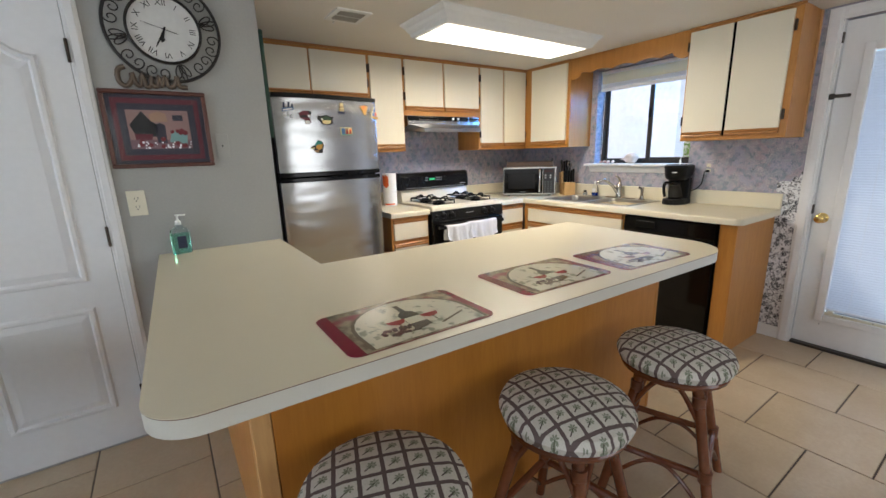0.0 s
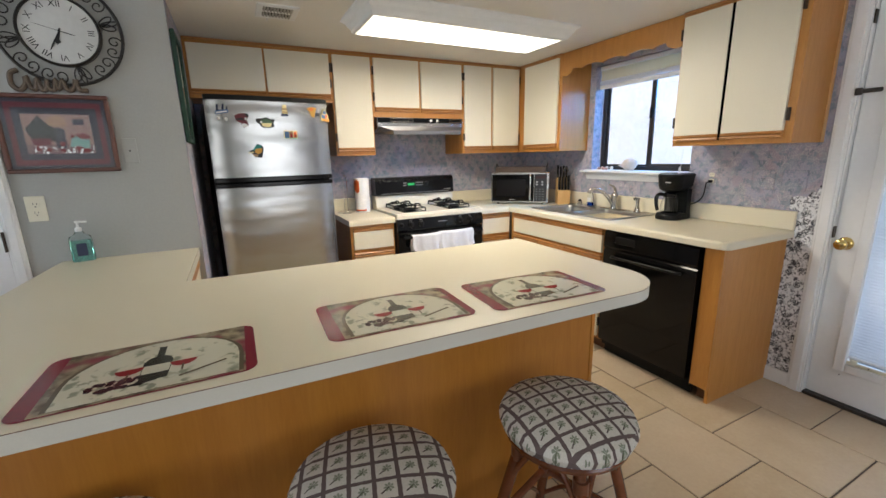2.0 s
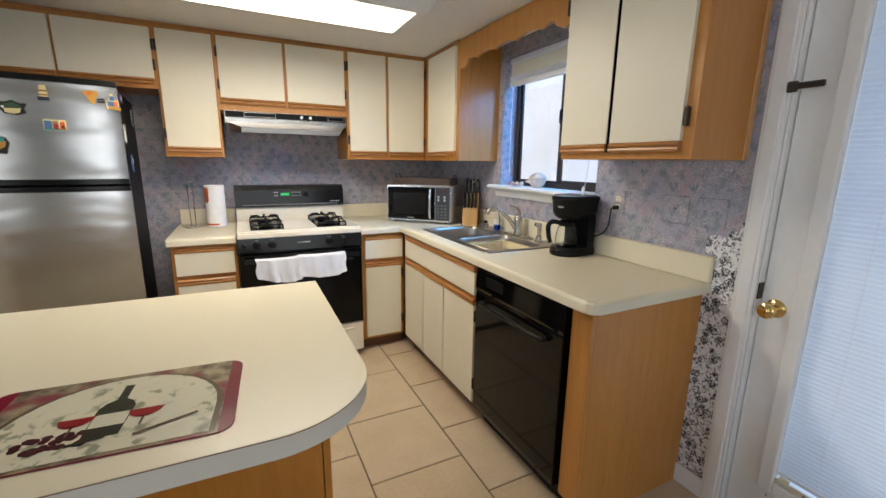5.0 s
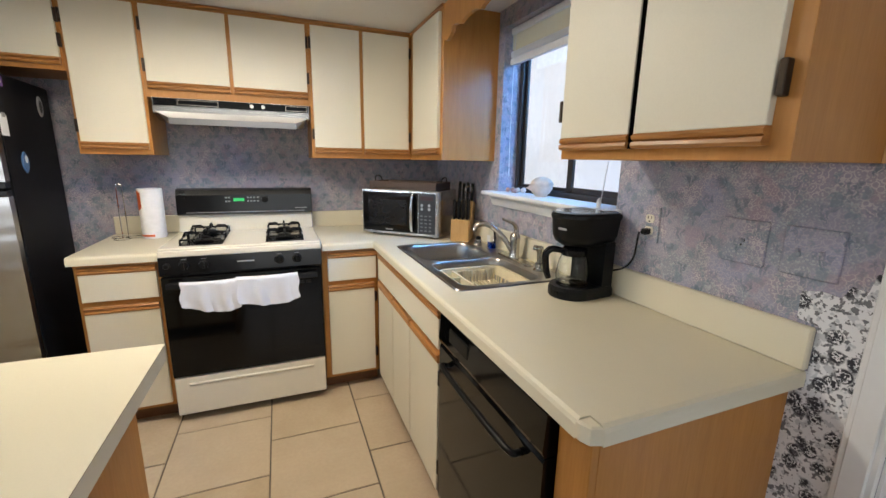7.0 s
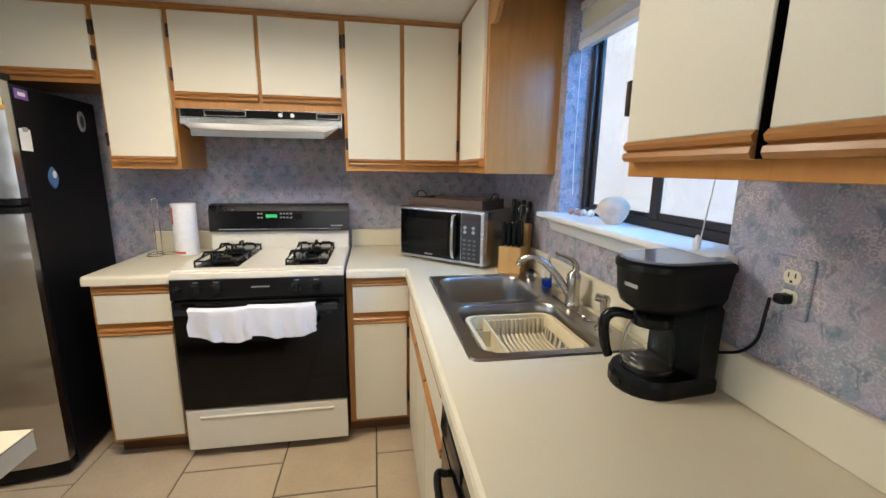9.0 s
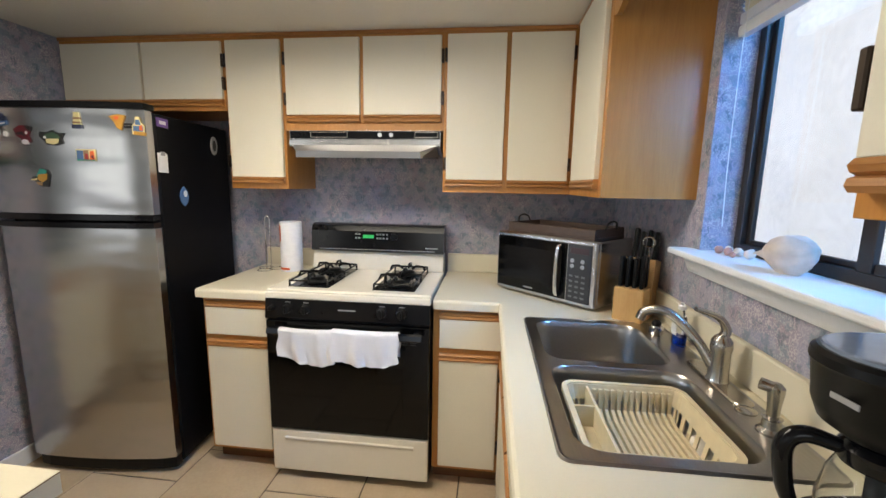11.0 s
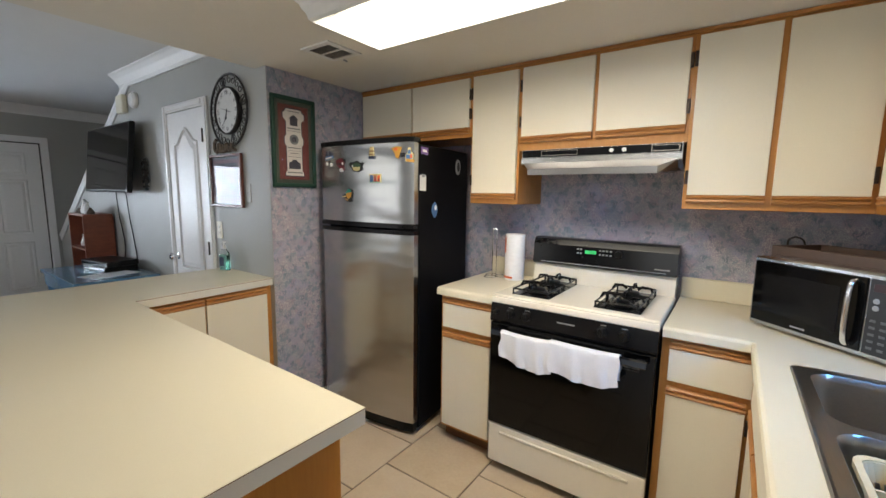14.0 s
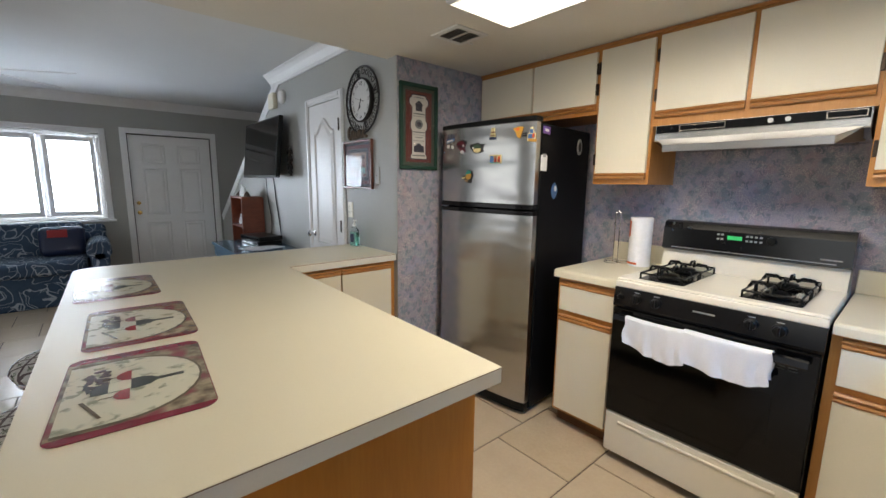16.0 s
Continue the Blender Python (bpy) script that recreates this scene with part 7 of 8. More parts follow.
# ---- gray wall ----
def wall_clock():
    Y = GRAY
    c = thing("wall_clock", "round black iron wall clock with a scrolled ring and Roman numerals", "clock", (0.09, Y, 1.922), world=False)
    c.scale = (0.955, 1, 0.955)
    part("case", lathe([(0.146, 0.002), (0.151, 0.01), (0.151, 0.03), (0.145, 0.036), (0.140, 0.03), (0.140, 0.022), (0, 0.022)], 48, (0, 0, 0), None, Matrix.Rotation(radians(90), 4, "X")), "iron", c, "black clock rim", smooth=True)
    part("face", lathe([(0.1395, 0.0225), (0.1395, 0.024), (0, 0.024)], 48, (0, 0, 0), None, Matrix.Rotation(radians(90), 4, "X")), "face", c, "white clock face")
    part("outer_ring", tube(arc3((0, -0.015, 0), 0.228, 48), 0.007, 8, closed=True), "iron", c, "outer iron ring", smooth=True)
    for i in range(12):
        a = radians(30 * i + 15)
        r, t = Vector((math.cos(a), 0, math.sin(a))), Vector((-math.sin(a), 0, math.cos(a)))
        o = Vector((0, -0.015, 0))
        if i % 3 == 0:
            bm = bmesh.new()
            for w in (-0.42, 0.0, 0.42):
                d, e = r * math.cos(w) + t * math.sin(w), t * math.cos(w) - r * math.sin(w)
                half, wide = (0.030, 0.013) if w else (0.036, 0.010)
                c0 = o + r * 0.151 + d * (half + 0.004)
                tube([c0 - d * half * math.cos(k * 0.3927) + e * wide * math.sin(k * 0.3927) for k in range(16)], 0.0028, 6, closed=True, bm=bm)
            part("leaf_scroll", bm, "iron", c, smooth=True)
        else:
            bm = bmesh.new()
            for s in (-1, 1):
                pts = [o + r * (0.195 + (0.030 - 0.0016 * k) * math.cos(k * 0.5 + 0.4)) + t * s * (0.022 + (0.026 - 0.0014 * k) * math.sin(k * 0.5 + 0.4)) for k in range(15)]
                tube(pts, 0.0029, 5, bm=bm)
            part("scroll", bm, "iron", c, "curled iron scrollwork", smooth=True)
    for i, s in enumerate(("XII", "I", "II", "III", "IV", "V", "VI", "VII", "VIII", "IX", "X", "XI")):
        cu = bpy.data.curves.new("numeral", "FONT")
        cu.body, cu.size, cu.align_x, cu.align_y, cu.extrude = s, 0.036, "CENTER", "CENTER", 0.0003
        tmp = bpy.data.objects.new("numeral_text", cu)
        me = bpy.data.meshes.new_from_object(tmp)
        bpy.data.objects.remove(tmp)
        a = radians(90 - 30 * i)
        me.transform(Matrix.Translation((0.112 * math.cos(a), -0.0245, 0.112 * math.sin(a))) @ Matrix.Rotation(a - radians(90), 4, Vector((0, -1, 0))) @ Matrix.Rotation(radians(90), 4, "X"))
        me.materials.append(M["m_black"])
        ob = new("numeral", me)
        ob.parent = c
    for nm, deg, ln, w in (("minute_hand", 208, 0.098, 0.0035), ("hour_hand", 196, 0.062, 0.005), ("second_hand", 286, 0.10, 0.001), ("second_tail", 106, 0.06, 0.002)):
        a = radians(90 - deg)
        bm = prism_y([(-w * 0.6, -0.012), (w * 0.6, -0.012), (w, ln * 0.6), (w * 2.4 if "hour" in nm else w, ln * 0.72), (0, ln), (-w * 2.4 if "hour" in nm else -w, ln * 0.72), (-w, ln * 0.6)], -0.0265, -0.0258)
        bmesh.ops.transform(bm, matrix=Matrix.Rotation(a - radians(90), 4, Vector((0, -1, 0))), verts=bm.verts)
        part(nm, bm, "m_black", c)
    part("hub", lathe([(0.005, 0), (0.005, 0.004), (0, 0.004)], 12, (0, -0.0245, 0), None, Matrix.Rotation(radians(90), 4, "X")), "m_black", c)


paint("face", 205, 205, 202, 0.5)


def script_sign():
    s = thing("script_sign", "brown clay script word sign under the clock", "wall sign", (0.02, GRAY, 1.712), world=False)
    pts = [(-0.10, 0.045), (-0.125, 0.03), (-0.128, -0.015), (-0.105, -0.035), (-0.082, -0.01), (-0.078, 0.02), (-0.070, -0.02), (-0.052, -0.03), (-0.042, 0.015), (-0.034, -0.03), (-0.018, -0.028), (-0.008, 0.012),
           (-0.012, -0.02), (0.008, -0.03), (0.018, 0.012), (0.026, -0.028), (0.042, 0.01), (0.052, -0.026), (0.070, -0.028), (0.085, 0.0), (0.088, 0.015), (0.095, -0.025), (0.125, -0.03)]
    path = curve([(x, -0.014, z) for x, z in pts], 4)
    part("letters", tube(path, 0.0105, 8), "clay", s, "brown clay script", smooth=True)
    part("letter_edge", tube([(p[0], p[1] - 0.0085, p[2]) for p in path], 0.0035, 6), "rim_clay", s, "pale raised stroke", smooth=True)


def framed(name, label, at, rz, w, h, frame_w, frame_mat, glass=True):
    """A picture frame that faces -y before it is turned; its origin is the middle of its back."""
    c = thing(name, label, "picture", at, rz, world=False)
    bm = bmesh.new()
    for a, b, c0, c1 in ((-w / 2, w / 2, -h / 2, -h / 2 + frame_w), (-w / 2, w / 2, h / 2 - frame_w, h / 2), (-w / 2, -w / 2 + frame_w, -h / 2 + frame_w, h / 2 - frame_w), (w / 2 - frame_w, w / 2, -h / 2 + frame_w, h / 2 - frame_w)):
        box(a, b, -0.022, -0.001, c0, c1, 0.004, bm=bm)
    part("frame", bm, frame_mat, c)
    return c


def poly_print(name, pts, y, material, parent, d=0.0004):
    part(name, prism_y([(a, b) for a, b in pts], y - d, y), material, parent)


def rect(a, b, c, d):
    return [(a, c), (b, c), (b, d), (a, d)]


def farm_picture():
    c = framed("framed_picture", "framed country print with apples and checkered mat in a mahogany frame", (0.009, GRAY, 1.494), 0, 0.400, 0.338, 0.018, "mahogany")
    w, h = 0.183, 0.153
    poly_print("outer_mat", rect(-w, w, -h, h), -0.008, "p_slate", c)
    poly_print("red_band", rect(-0.165, 0.165, -0.135, 0.135), -0.0085, "p_plaid", c)
    poly_print("inner_band", rect(-0.145, 0.145, -0.112, 0.112), -0.009, "p_slate", c)
    poly_print("print", rect(-0.118, 0.118, -0.085, 0.085), -0.0095, "p_rose", c)
    poly_print("table_print", rect(-0.118, 0.118, -0.085, -0.045), -0.010, "p_table", c)
    poly_print("dark_shape_print", [(-0.112, 0.02), (-0.06, 0.08), (-0.04, 0.05), (-0.008, 0.02), (-0.012, -0.03), (-0.09, -0.035)], -0.0102, "m_black", c)
    poly_print("jug_print", [(-0.015, -0.06), (0.02, -0.06), (0.022, 0.02), (0.0, 0.03), (-0.02, 0.02)], -0.0102, "p_slate", c)
    poly_print("hat_print", [(-0.03, 0.035), (0.035, 0.035), (0.03, 0.07), (0.0, 0.08), (-0.035, 0.065)], -0.0104, "p_straw", c)
    poly_print("crate_print", [(0.03, -0.055), (0.10, -0.065), (0.105, -0.015), (0.045, -0.005)], -0.0104, "p_mint", c)
    poly_print("window_print", rect(0.055, 0.095, 0.04, 0.065), -0.0104, "p_slate", c)
    poly_print("bowl_print", [(-0.095, -0.045), (-0.035, -0.045), (-0.03, -0.02), (-0.10, -0.02)], -0.0104, "p_plaid", c)
    rnd = random.Random(9)
    bm, bm2 = bmesh.new(), bmesh.new()
    for i in range(16):
        x, z = (rnd.uniform(0.035, 0.105), rnd.uniform(-0.015, 0.008)) if i < 6 else (rnd.uniform(-0.1, 0.11), rnd.uniform(-0.075, -0.04))
        r = rnd.uniform(0.008, 0.012)
        join(bm, prism_y([(x + r * math.cos(k * 0.785), z + r * math.sin(k * 0.785)) for k in range(8)], -0.0112 - i * 0.00001, -0.0106))
    for i in range(26):
        x, z, r = rnd.uniform(-0.11, 0.115), rnd.uniform(-0.082, -0.055), rnd.uniform(0.003, 0.006)
        join(bm2, prism_y([(x + r * math.cos(k * 1.05), z + r * math.sin(k * 1.05)) for k in range(6)], -0.0118 - i * 0.00001, -0.0113))
    part("apples_print", bm, "p_apple", c, kind="stuff")
    part("petals_print", bm2, "m_paper", c, kind="stuff")
    g = part("glass", box(-w, w, -0.0145, -0.0135, -h, h), "pane_glass", c, "reflective glass")
    g.visible_shadow = False


def label_picture():
    c = framed("framed_picture", "narrow print of three old labels in a green frame", (PAPER + 0.0005, 2.728, 1.722), 90, 0.30, 0.53, 0.024, "p_green")
    poly_print("mat", rect(-0.13, 0.13, -0.245, 0.245), -0.008, "p_moss", c)
    poly_print("inner_mat", rect(-0.103, 0.103, -0.218, 0.218), -0.0086, "p_brick", c)
    o = [(-0.062, -0.195), (0.062, -0.195), (0.062, -0.178), (0.052, -0.165), (0.052, -0.02), (0.064, -0.005), (0.064, 0.03), (0.052, 0.045), (0.052, 0.125), (0.072, 0.14), (0.072, 0.17), (0.058, 0.178), (0.05, 0.195), (-0.05, 0.195), (-0.058, 0.178),
         (-0.072, 0.17), (-0.072, 0.14), (-0.052, 0.125), (-0.052, 0.045), (-0.064, 0.03), (-0.064, -0.005), (-0.052, -0.02), (-0.052, -0.165), (-0.062, -0.178)]
    poly_print("label_border", [(a * 1.09, b * 1.03) for a, b in o], -0.0092, "p_slate", c)
    poly_print("label_print", o, -0.0098, "p_label", c)
    poly_print("label_emblem", [(-0.026, 0.10), (0.026, 0.10), (0.026, 0.135), (0.034, 0.14), (0.0, 0.165), (-0.034, 0.14), (-0.026, 0.135)], -0.0104, "p_slate", c)
    poly_print("label_emblem", [(0.032 * math.cos(k * 0.52), 0.02 + 0.03 * math.sin(k * 0.52)) for k in range(12)], -0.0104, "p_slate2", c)
    poly_print("emblem_centre", [(0.017 * math.cos(k * 0.785), 0.02 + 0.015 * math.sin(k * 0.785)) for k in range(8)], -0.011, "p_slate", c)
    poly_print("label_emblem", [(-0.04, -0.155), (0.04, -0.155), (0.04, -0.118), (0.02, -0.112), (0.012, -0.10), (-0.015, -0.10), (-0.02, -0.112), (-0.04, -0.118)], -0.0104, "p_slate", c)
    for z, w, hh in ((0.182, 0.04, 0.004), (0.083, 0.045, 0.007), (0.068, 0.045, 0.003), (-0.03, 0.045, 0.006), (-0.047, 0.044, 0.002), (-0.062, 0.03, 0.004), (-0.083, 0.044, 0.003), (-0.176, 0.052, 0.007)):
        poly_print("label_line", rect(-w, w, z - hh / 2, z + hh / 2), -0.0104, "p_slate2", c)
    g = part("glass", box(-0.13, 0.13, -0.0145, -0.0135, -0.245, 0.245), "pane_glass", c, "reflective glass")
    g.visible_shadow = False


for nm, *cc in (("p_slate", 46, 44, 58), ("p_plaid", 96, 26, 40), ("p_rose", 150, 118, 112), ("p_table", 120, 90, 95), ("p_straw", 165, 130, 105), ("p_mint", 120, 160, 155), ("p_apple", 110, 20, 26), ("p_green", 22, 62, 48),
                ("p_brick", 100, 44, 38), ("p_slate2", 105, 108, 110), ("p_moss", 62, 74, 62), ("p_label", 196, 192, 184)):
    paint(nm, *[0.96 * v for v in cc], 0.6)
M["pane_glass"] = clear("picture_glass", (1, 1, 1, 1), 0.02, 1.22)
wall_clock()
script_sign()
farm_picture()
label_picture()


def hand_soap():
    s = thing("hand_soap", "clear pump bottle of green hand soap on the peninsula", "soap bottle", (0.012, 2.515, COUNTER + 0.0003), 15, world=False)
    o = lambda k, q=1.0: [(0.043 * k * math.cos(a * math.pi / 10), 0.022 * q * math.sin(a * math.pi / 10)) for a in range(20)]
    part("bottle", ring_loft([(o(0.95, 0.95), 0), (o(1), 0.005), (o(0.97), 0.10), (o(0.9, 0.9), 0.118), (o(0.45, 0.6), 0.13), (o(0.33, 0.5), 0.142)]), "clear_plastic", s, "clear plastic bottle", smooth=True)
    part("liquid", ring_loft([(o(0.9, 0.88), 0.002), (o(0.95, 0.92), 0.006), (o(0.93, 0.92), 0.10)]), "green_soap", s, "green liquid soap", smooth=True)
    part("label", box(-0.02, 0.018, -0.0235, -0.0228, 0.03, 0.088), "m_navy", s, "dark printed label")
    part("pump", lathe([(0.013, 0.142), (0.013, 0.158), (0.006, 0.162), (0.004, 0.18), (0.009, 0.184), (0.009, 0.19), (0, 0.191)], 16), "white_plastic", s, smooth=True)
    part("spout", tube([(0, 0, 0.187), (0.034, -0.008, 0.185)], 0.0045, 8), "white_plastic", s)


hand_soap()

# things high on the gray wall
d = thing("smoke_detector", "round white smoke detector on the gray wall", "smoke detector", (-1.43, GRAY, 2.165), world=False)
part("body", lathe([(0.065, 0), (0.065, 0.02), (0.05, 0.035), (0, 0.037)], 24, (0, 0, 0), None, Matrix.Rotation(radians(90), 4, "X")), "white_plastic", d, smooth=True)
d = thing("door_chime", "beige plastic chime box on the gray wall", "chime", (-1.67, GRAY, 2.155), world=False)
part("box_cover", box(-0.075, 0.075, -0.045, 0, -0.075, 0.075, 0.01, seg=2), "ivory", d)
d = thing("wall_hook", "black iron scroll ornament on the gray wall", "wall ornament", (-1.256, GRAY, 1.555), world=False)
bm = bmesh.new()
for s in (-1, 1):
    for z in (-0.07, 0.0, 0.07):
        tube([(s * (0.03 + 0.028 * math.cos(k * 0.6)), -0.03, z + 0.035 * math.sin(k * 0.6)) for k in range(10)], 0.008, 6, bm=bm)
tube([(0, -0.025, -0.13), (0, -0.025, 0.13)], 0.012, 8, bm=bm)
part("scroll", bm, "iron", d, smooth=True)


# ---- living room ----
def television():
    t = thing("television", "black flat television on a wall arm over the shelf", "television", (-1.79, 2.45, 1.69), 0, world=False)
    bm = box(-0.53, 0.53, -0.02, 0.02, -0.285, 0.285, 0.006)
    bmesh.ops.transform(bm, matrix=Matrix.Rotation(radians(-6), 4, "X"), verts=bm.verts)
    part("case", bm, "matte", t)
    bm = box(-0.515, 0.515, -0.0215, -0.0205, -0.265, 0.272)
    bmesh.ops.transform(bm, matrix=Matrix.Rotation(radians(-6), 4, "X"), verts=bm.verts)
    part("screen", bm, "gloss", t, "dark glossy screen")
    part("wall_arm", box(-0.05, 0.05, 0.022, 0.12, -0.06, 0.06), "matte", t)
    c = thing("tv_cables", "dark cables hanging down the wall under the television", "cable", (-2.0, 2.55, 0.8))
    part("cable", tube(curve([(-1.80, 2.555, 1.45), (-1.76, 2.556, 1.2), (-1.70, 2.556, 1.0), (-1.66, 2.556, 0.82), (-1.70, 2.54, 0.76)], 6), 0.005, 5), "matte", c)
    part("second_cable", tube(curve([(-2.05, 2.555, 1.45), (-2.02, 2.556, 1.2), (-1.93, 2.556, 0.95), (-1.95, 2.55, 0.77)], 6), 0.004, 5), "matte", c)


def shelf_unit():
    s = thing("bookcase", "small reddish wooden bookcase with ornaments, against the gray wall", "bookcase", (-2.39, 2.45, 0))
    x0, x1, y0, y1, H = -2.62, -2.16, 2.32, 2.55, 1.18
    for nm, b in (("side", (x0, x0 + 0.018, y0, y1, 0, H)), ("side", (x1 - 0.018, x1, y0, y1, 0, H)), ("back", (x0 + 0.018, x1 - 0.018, y1 - 0.008, y1, 0, H))):
        part(nm, box(*b, 0.001), "red_wood", s)
    for z in (0.04, 0.34, 0.62, 0.86, H):
        part("shelf", box(x0 + (0.018 if z < H else -0.01), x1 - (0.018 if z < H else -0.01), y0, y1 - 0.008, z, z + 0.018, 0.001), "red_wood", s)
    rnd = random.Random(6)
    for i, (x, z) in enumerate(((-2.56, H + 0.018), (-2.48, H + 0.018), (-2.40, H + 0.018), (-2.33, H + 0.018), (-2.23, H + 0.018), (-2.5, 0.878), (-2.35, 0.878), (-2.3, 0.638))):
        h = (0.05, 0.07, 0.14, 0.12, 0.06, 0.12, 0.05, 0.1)[i]
        o = thing("ornament", ("small brown ornament on the bookcase", "slim pale figurine vase on the bookcase")[h > 0.09], "ornament", (x, 2.40, z), world=False, group="ornaments on the bookcase")
        part("body", lathe([(0.03, 0), (0.035, h * 0.2), (0.022, h * 0.6), (0.012, h * 0.75), (0.018, h * 0.9), (0, h)], 12), "m_paper" if h > 0.09 else "clay", o, smooth=True)


def tv_table():
    t = thing("side_table", "low blue table with a glossy top beside the gray wall", "table", (-1.75, 2.25, 0))
    x0, x1, y0, y1, H = -2.1, -1.12, 1.99, 2.54, 0.745
    part("tabletop", box(x0, x1, y0, y1, H - 0.03, H, 0.004), "table_blue", t, "glossy slate-blue top")
    for x in (x0 + 0.03, x1 - 0.07):
        for y in (y0 + 0.03, y1 - 0.07):
            part("leg", box(x, x + 0.04, y, y + 0.04, 0, H - 0.1305, 0.003), "table_blue", t)
    part("apron", box(x0 + 0.02, x1 - 0.02, y0 + 0.02, y1 - 0.02, H - 0.13, H - 0.031), "table_blue", t)
    for k, z in enumerate((0.7455, 0.7905)):
        d = thing("video_recorder", "flat black video box stacked on the blue table", "electronics", (-1.66, 2.36, z), 6 + 4 * k, world=False, group="video boxes")
        part("case", box(-0.2, 0.2, -0.12, 0.12, 0.0, 0.043, 0.003), "matte", d)
        part("front_strip", box(-0.19, 0.19, -0.1215, -0.1198, 0.012, 0.028), "gloss", d)
    p = thing("papers", "loose white papers on the blue table", "paper", (-1.38, 2.25, 0.7455), 20, world=False)
    part("sheet", box(-0.105, 0.105, -0.14, 0.14, 0, 0.002), "m_paper", p)
    part("second_sheet", box(-0.06, 0.15, -0.1, 0.18, 0.0022, 0.004), "m_paper", p)


M["red_wood"] = wood("cherry_board", (0.26, 0.07, 0.03), (0.16, 0.04, 0.02), (3, 3, 10))
M["table_blue"] = plain("blue_glass_paint", (0.10, 0.20, 0.30), 0.12, vary=0.1)


def sofa_fabric():
    m, nt, b, link, val, mix, ramp, bump, tex, co = nodes_for("swirl_sofa_fabric", 0.9)
    warp = nt.nodes.new("ShaderNodeVectorMath")
    warp.operation = "MULTIPLY_ADD"
    nz = nt.nodes.new("ShaderNodeTexNoise")
    nz.inputs["Scale"].default_value = 4
    link(co, nz.inputs["Vector"])
    link(nz.outputs["Color"], warp.inputs[0])
    warp.inputs[1].default_value = (0.3, 0.3, 0.3)
    link(co, warp.inputs[2])
    v = tex("ShaderNodeTexVoronoi", 4.5, warp.outputs[0], 0)
    ringed = val("ABSOLUTE", val("SINE", val("MULTIPLY", v, 14.0)))
    stroke = val("LESS_THAN", ringed, 0.16)
    wide = val("LESS_THAN", val("ABSOLUTE", val("SINE", val("MULTIPLY", tex("ShaderNodeTexVoronoi", 3.1, warp.outputs[0], 0), 9.0))), 0.13)
    col = mix(tex("ShaderNodeTexNoise", 12, co), (0.022, 0.045, 0.085), (0.05, 0.085, 0.135))
    col = mix(val("MULTIPLY", val("MAXIMUM", stroke, wide), 0.75), col, (0.42, 0.47, 0.54))
    link(col, b.inputs["Base Color"])
    return m


M["sofa"] = sofa_fabric()


def sofa():
    s = thing("sofa", "dark blue sofa with white swirl pattern under the living room window", "sofa", (-3.7, 0.35, 0))
    def soft(x0, x1, y0, y1, z0, z1, r=0.05):
        return box(x0, x1, y0, y1, z0, z1, r, seg=4)
    part("base", soft(-4.1, -3.28, -0.75, 1.18, 0.0, 0.36, 0.02), "sofa", s, smooth=True)
    for y0, y1 in ((-0.55, 0.21), (0.215, 0.98)):
        part("seat_cushion", soft(-3.95, -3.24, y0, y1, 0.34, 0.50, 0.05), "sofa", s, smooth=True)
        bm = soft(-0.10, 0.10, y0, y1, 0.0, 0.42, 0.06)
        bmesh.ops.transform(bm, matrix=Matrix.Translation((-3.92, 0, 0.44)) @ Matrix.Rotation(radians(-10), 4, "Y"), verts=bm.verts)
        part("back_cushion", bm, "sofa", s, smooth=True)
    part("back", soft(-4.12, -3.95, -0.75, 1.18, 0.05, 0.82, 0.06), "sofa", s, smooth=True)
    for y0, y1 in ((-0.78, -0.56), (0.985, 1.2)):
        bm = soft(-4.1, -3.3, y0 + 0.02, y1 - 0.02, 0.05, 0.58, 0.04)
        join(bm, lathe([(0.0, 0), (0.10, 0.0), (0.115, 0.02), (0.115, 0.74), (0.1, 0.76), (0, 0.76)], 20), Matrix.Translation((-4.06, (y0 + y1) / 2, 0.57)) @ Matrix.Rotation(radians(90), 4, "Y"))
        part("arm", bm, "sofa", s, smooth=True)
    p = thing("throw_pillow", "dark throw pillow with red and white print on the sofa", "pillow", (-3.66, 0.78, 0.50), world=False)
    bm = box(-0.07, 0.07, -0.2, 0.2, 0.0, 0.34, 0.065, seg=4)
    bmesh.ops.transform(bm, matrix=Matrix.Rotation(radians(-18), 4, "Y"), verts=bm.verts)
    part("cushion", bm, "m_navy", p, smooth=True)
    bm = box(0.072, 0.078, -0.12, 0.05, 0.2, 0.29, 0.002)
    bmesh.ops.transform(bm, matrix=Matrix.Rotation(radians(-18), 4, "Y"), verts=bm.verts)
    part("print", bm, "m_red", p)


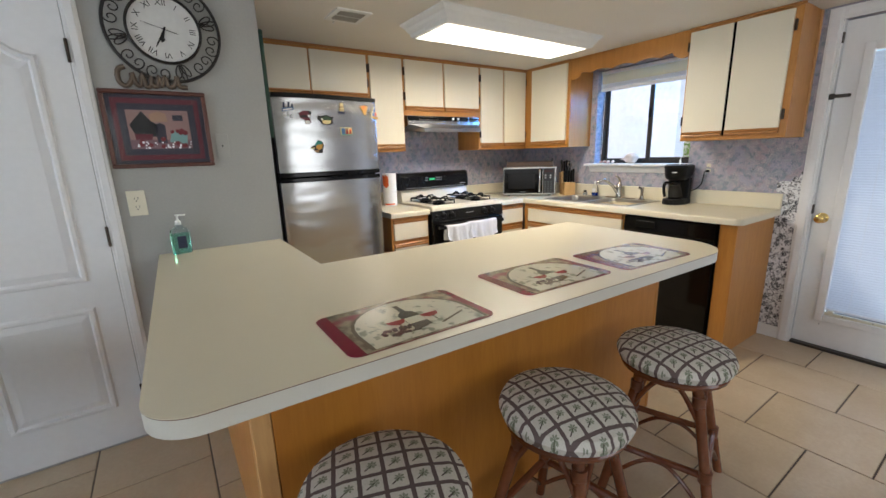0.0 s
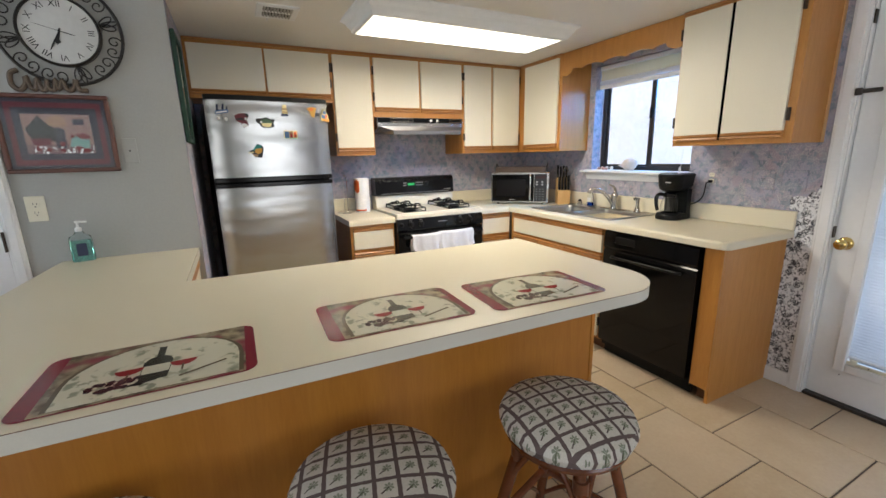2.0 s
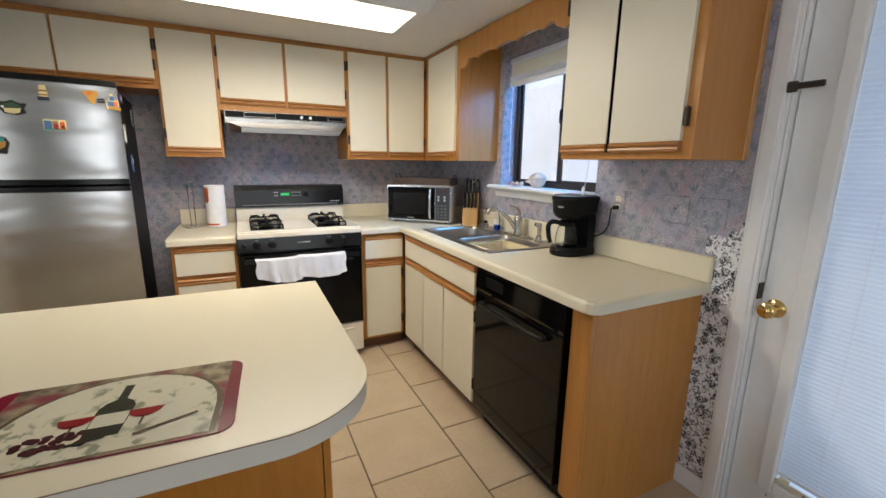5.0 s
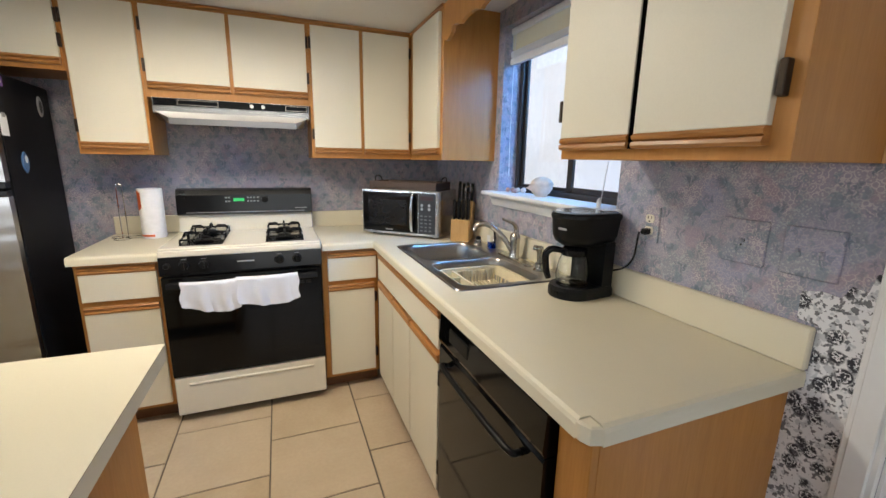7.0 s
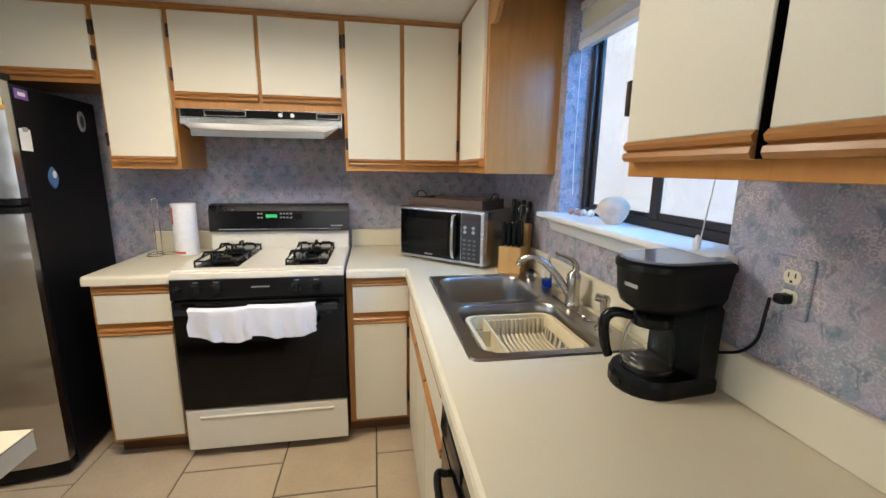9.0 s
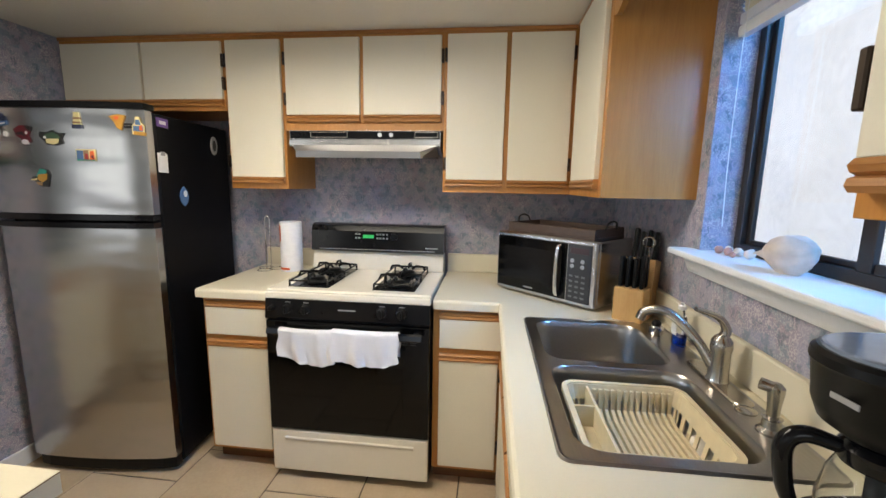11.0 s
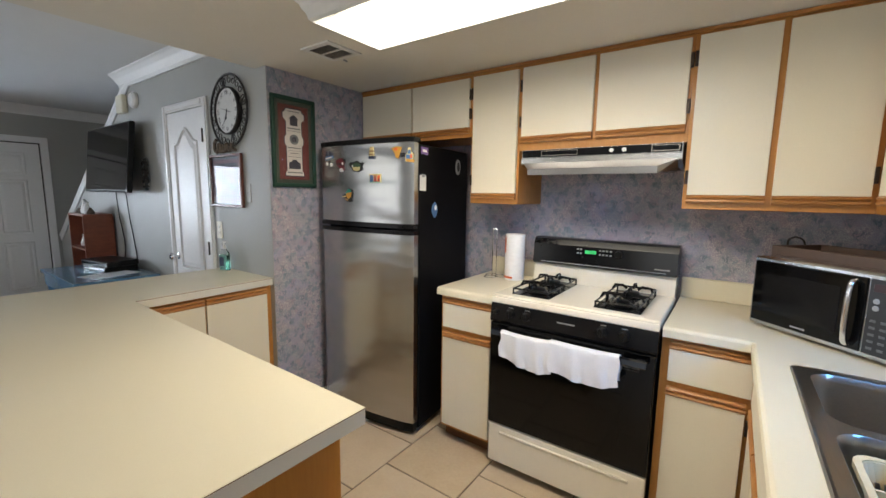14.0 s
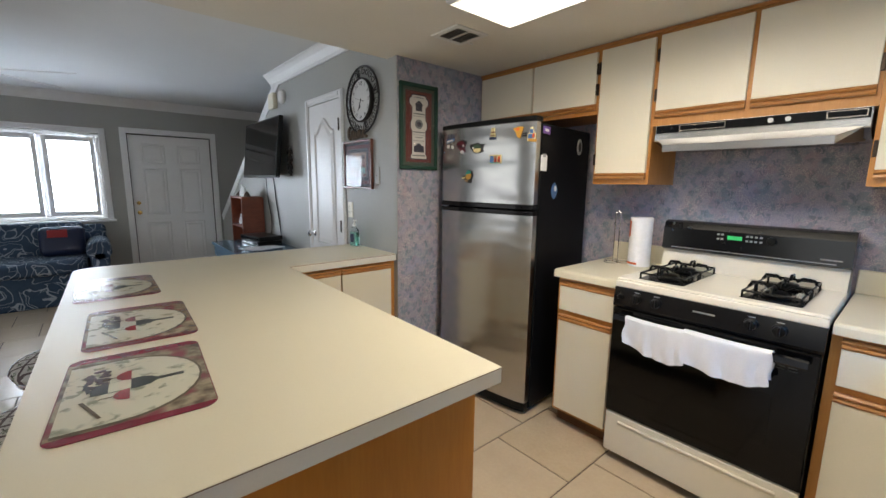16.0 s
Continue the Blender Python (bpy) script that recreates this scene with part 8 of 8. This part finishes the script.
def ceiling_fan():
    f = thing("ceiling_fan", "white five-blade ceiling fan at rest in the living room", "ceiling fan", (-1.92, 0.52, 2.10), world=False)
    part("rod", tube([(0, 0, 0.12), (0, 0, 0.30)], 0.014, 10), "white", f)
    part("canopy", lathe([(0.03, 0.25), (0.06, 0.27), (0.065, 0.30), (0, 0.30)], 20), "white", f, smooth=True)
    part("motor", lathe([(0.05, 0.0), (0.10, 0.02), (0.11, 0.07), (0.09, 0.11), (0.03, 0.125)], 24), "white", f, smooth=True)
    for i in range(5):
        a = 62 + 72 * i
        bm = extrude([(0.16, -0.05), (0.60, -0.068), (0.62, -0.05), (0.62, 0.05), (0.60, 0.068), (0.16, 0.05)], -0.004, 0.004)
        bmesh.ops.transform(bm, matrix=Matrix.Translation((0, 0, 0.055)) @ Matrix.Rotation(radians(a), 4, "Z") @ Matrix.Rotation(radians(11), 4, "X"), verts=bm.verts)
        b = part("blade", bm, "white", f, "white fan blade")
        bm = box(0.09, 0.19, -0.015, 0.015, 0.05, 0.056)
        bmesh.ops.transform(bm, matrix=Matrix.Rotation(radians(a), 4, "Z"), verts=bm.verts)
        part("blade_arm", bm, "white", b)


television()
shelf_unit()
tv_table()
sofa()
ceiling_fan()


# ---- outside the kitchen window ----
def shrub():
    t = thing("shrub", "leafy green bush beside the white stucco wall outside", "shrub", (6.15, 2.45, -0.15), world=False)
    rnd = random.Random(11)
    part("trunk", tube([(0, 0, 0), (0.05, 0.02, 0.9), (-0.02, 0.08, 1.8)], 0.04, 8, radii=[0.05, 0.04, 0.02]), "oak_dark", t, smooth=True)
    bm = bmesh.new()
    verts, faces = [], []
    for i in range(9000):
        u = Vector((rnd.gauss(0, 0.38), rnd.gauss(0, 0.55), 1.75 + rnd.gauss(0, 0.75)))
        if u.z < 0.1 or u.x < -1.1:
            continue
        d = Vector((rnd.uniform(-1, 1), rnd.uniform(-1, 1), rnd.uniform(-0.6, 1))).normalized()
        s = d.orthogonal().normalized()
        L, W = rnd.uniform(0.04, 0.08), rnd.uniform(0.012, 0.022)
        k = len(verts)
        verts += [u, u + d * L * 0.5 + s * W, u + d * L, u + d * L * 0.5 - s * W]
        faces.append((k, k + 1, k + 2, k + 3))
    bm.free()
    me = bpy.data.meshes.new("leaves")
    me.from_pydata(verts, [], faces)
    me.materials.append(M["leaf"])
    ob = new("leaves", me)
    ob.parent = t
    tagged(ob, "sunlit yellow-green leaves", kind="stuff")


M["leaf"] = plain("green_leaf", (0.15, 0.26, 0.035), 0.5, scale=5, vary=0.5)
shrub()

tiles()
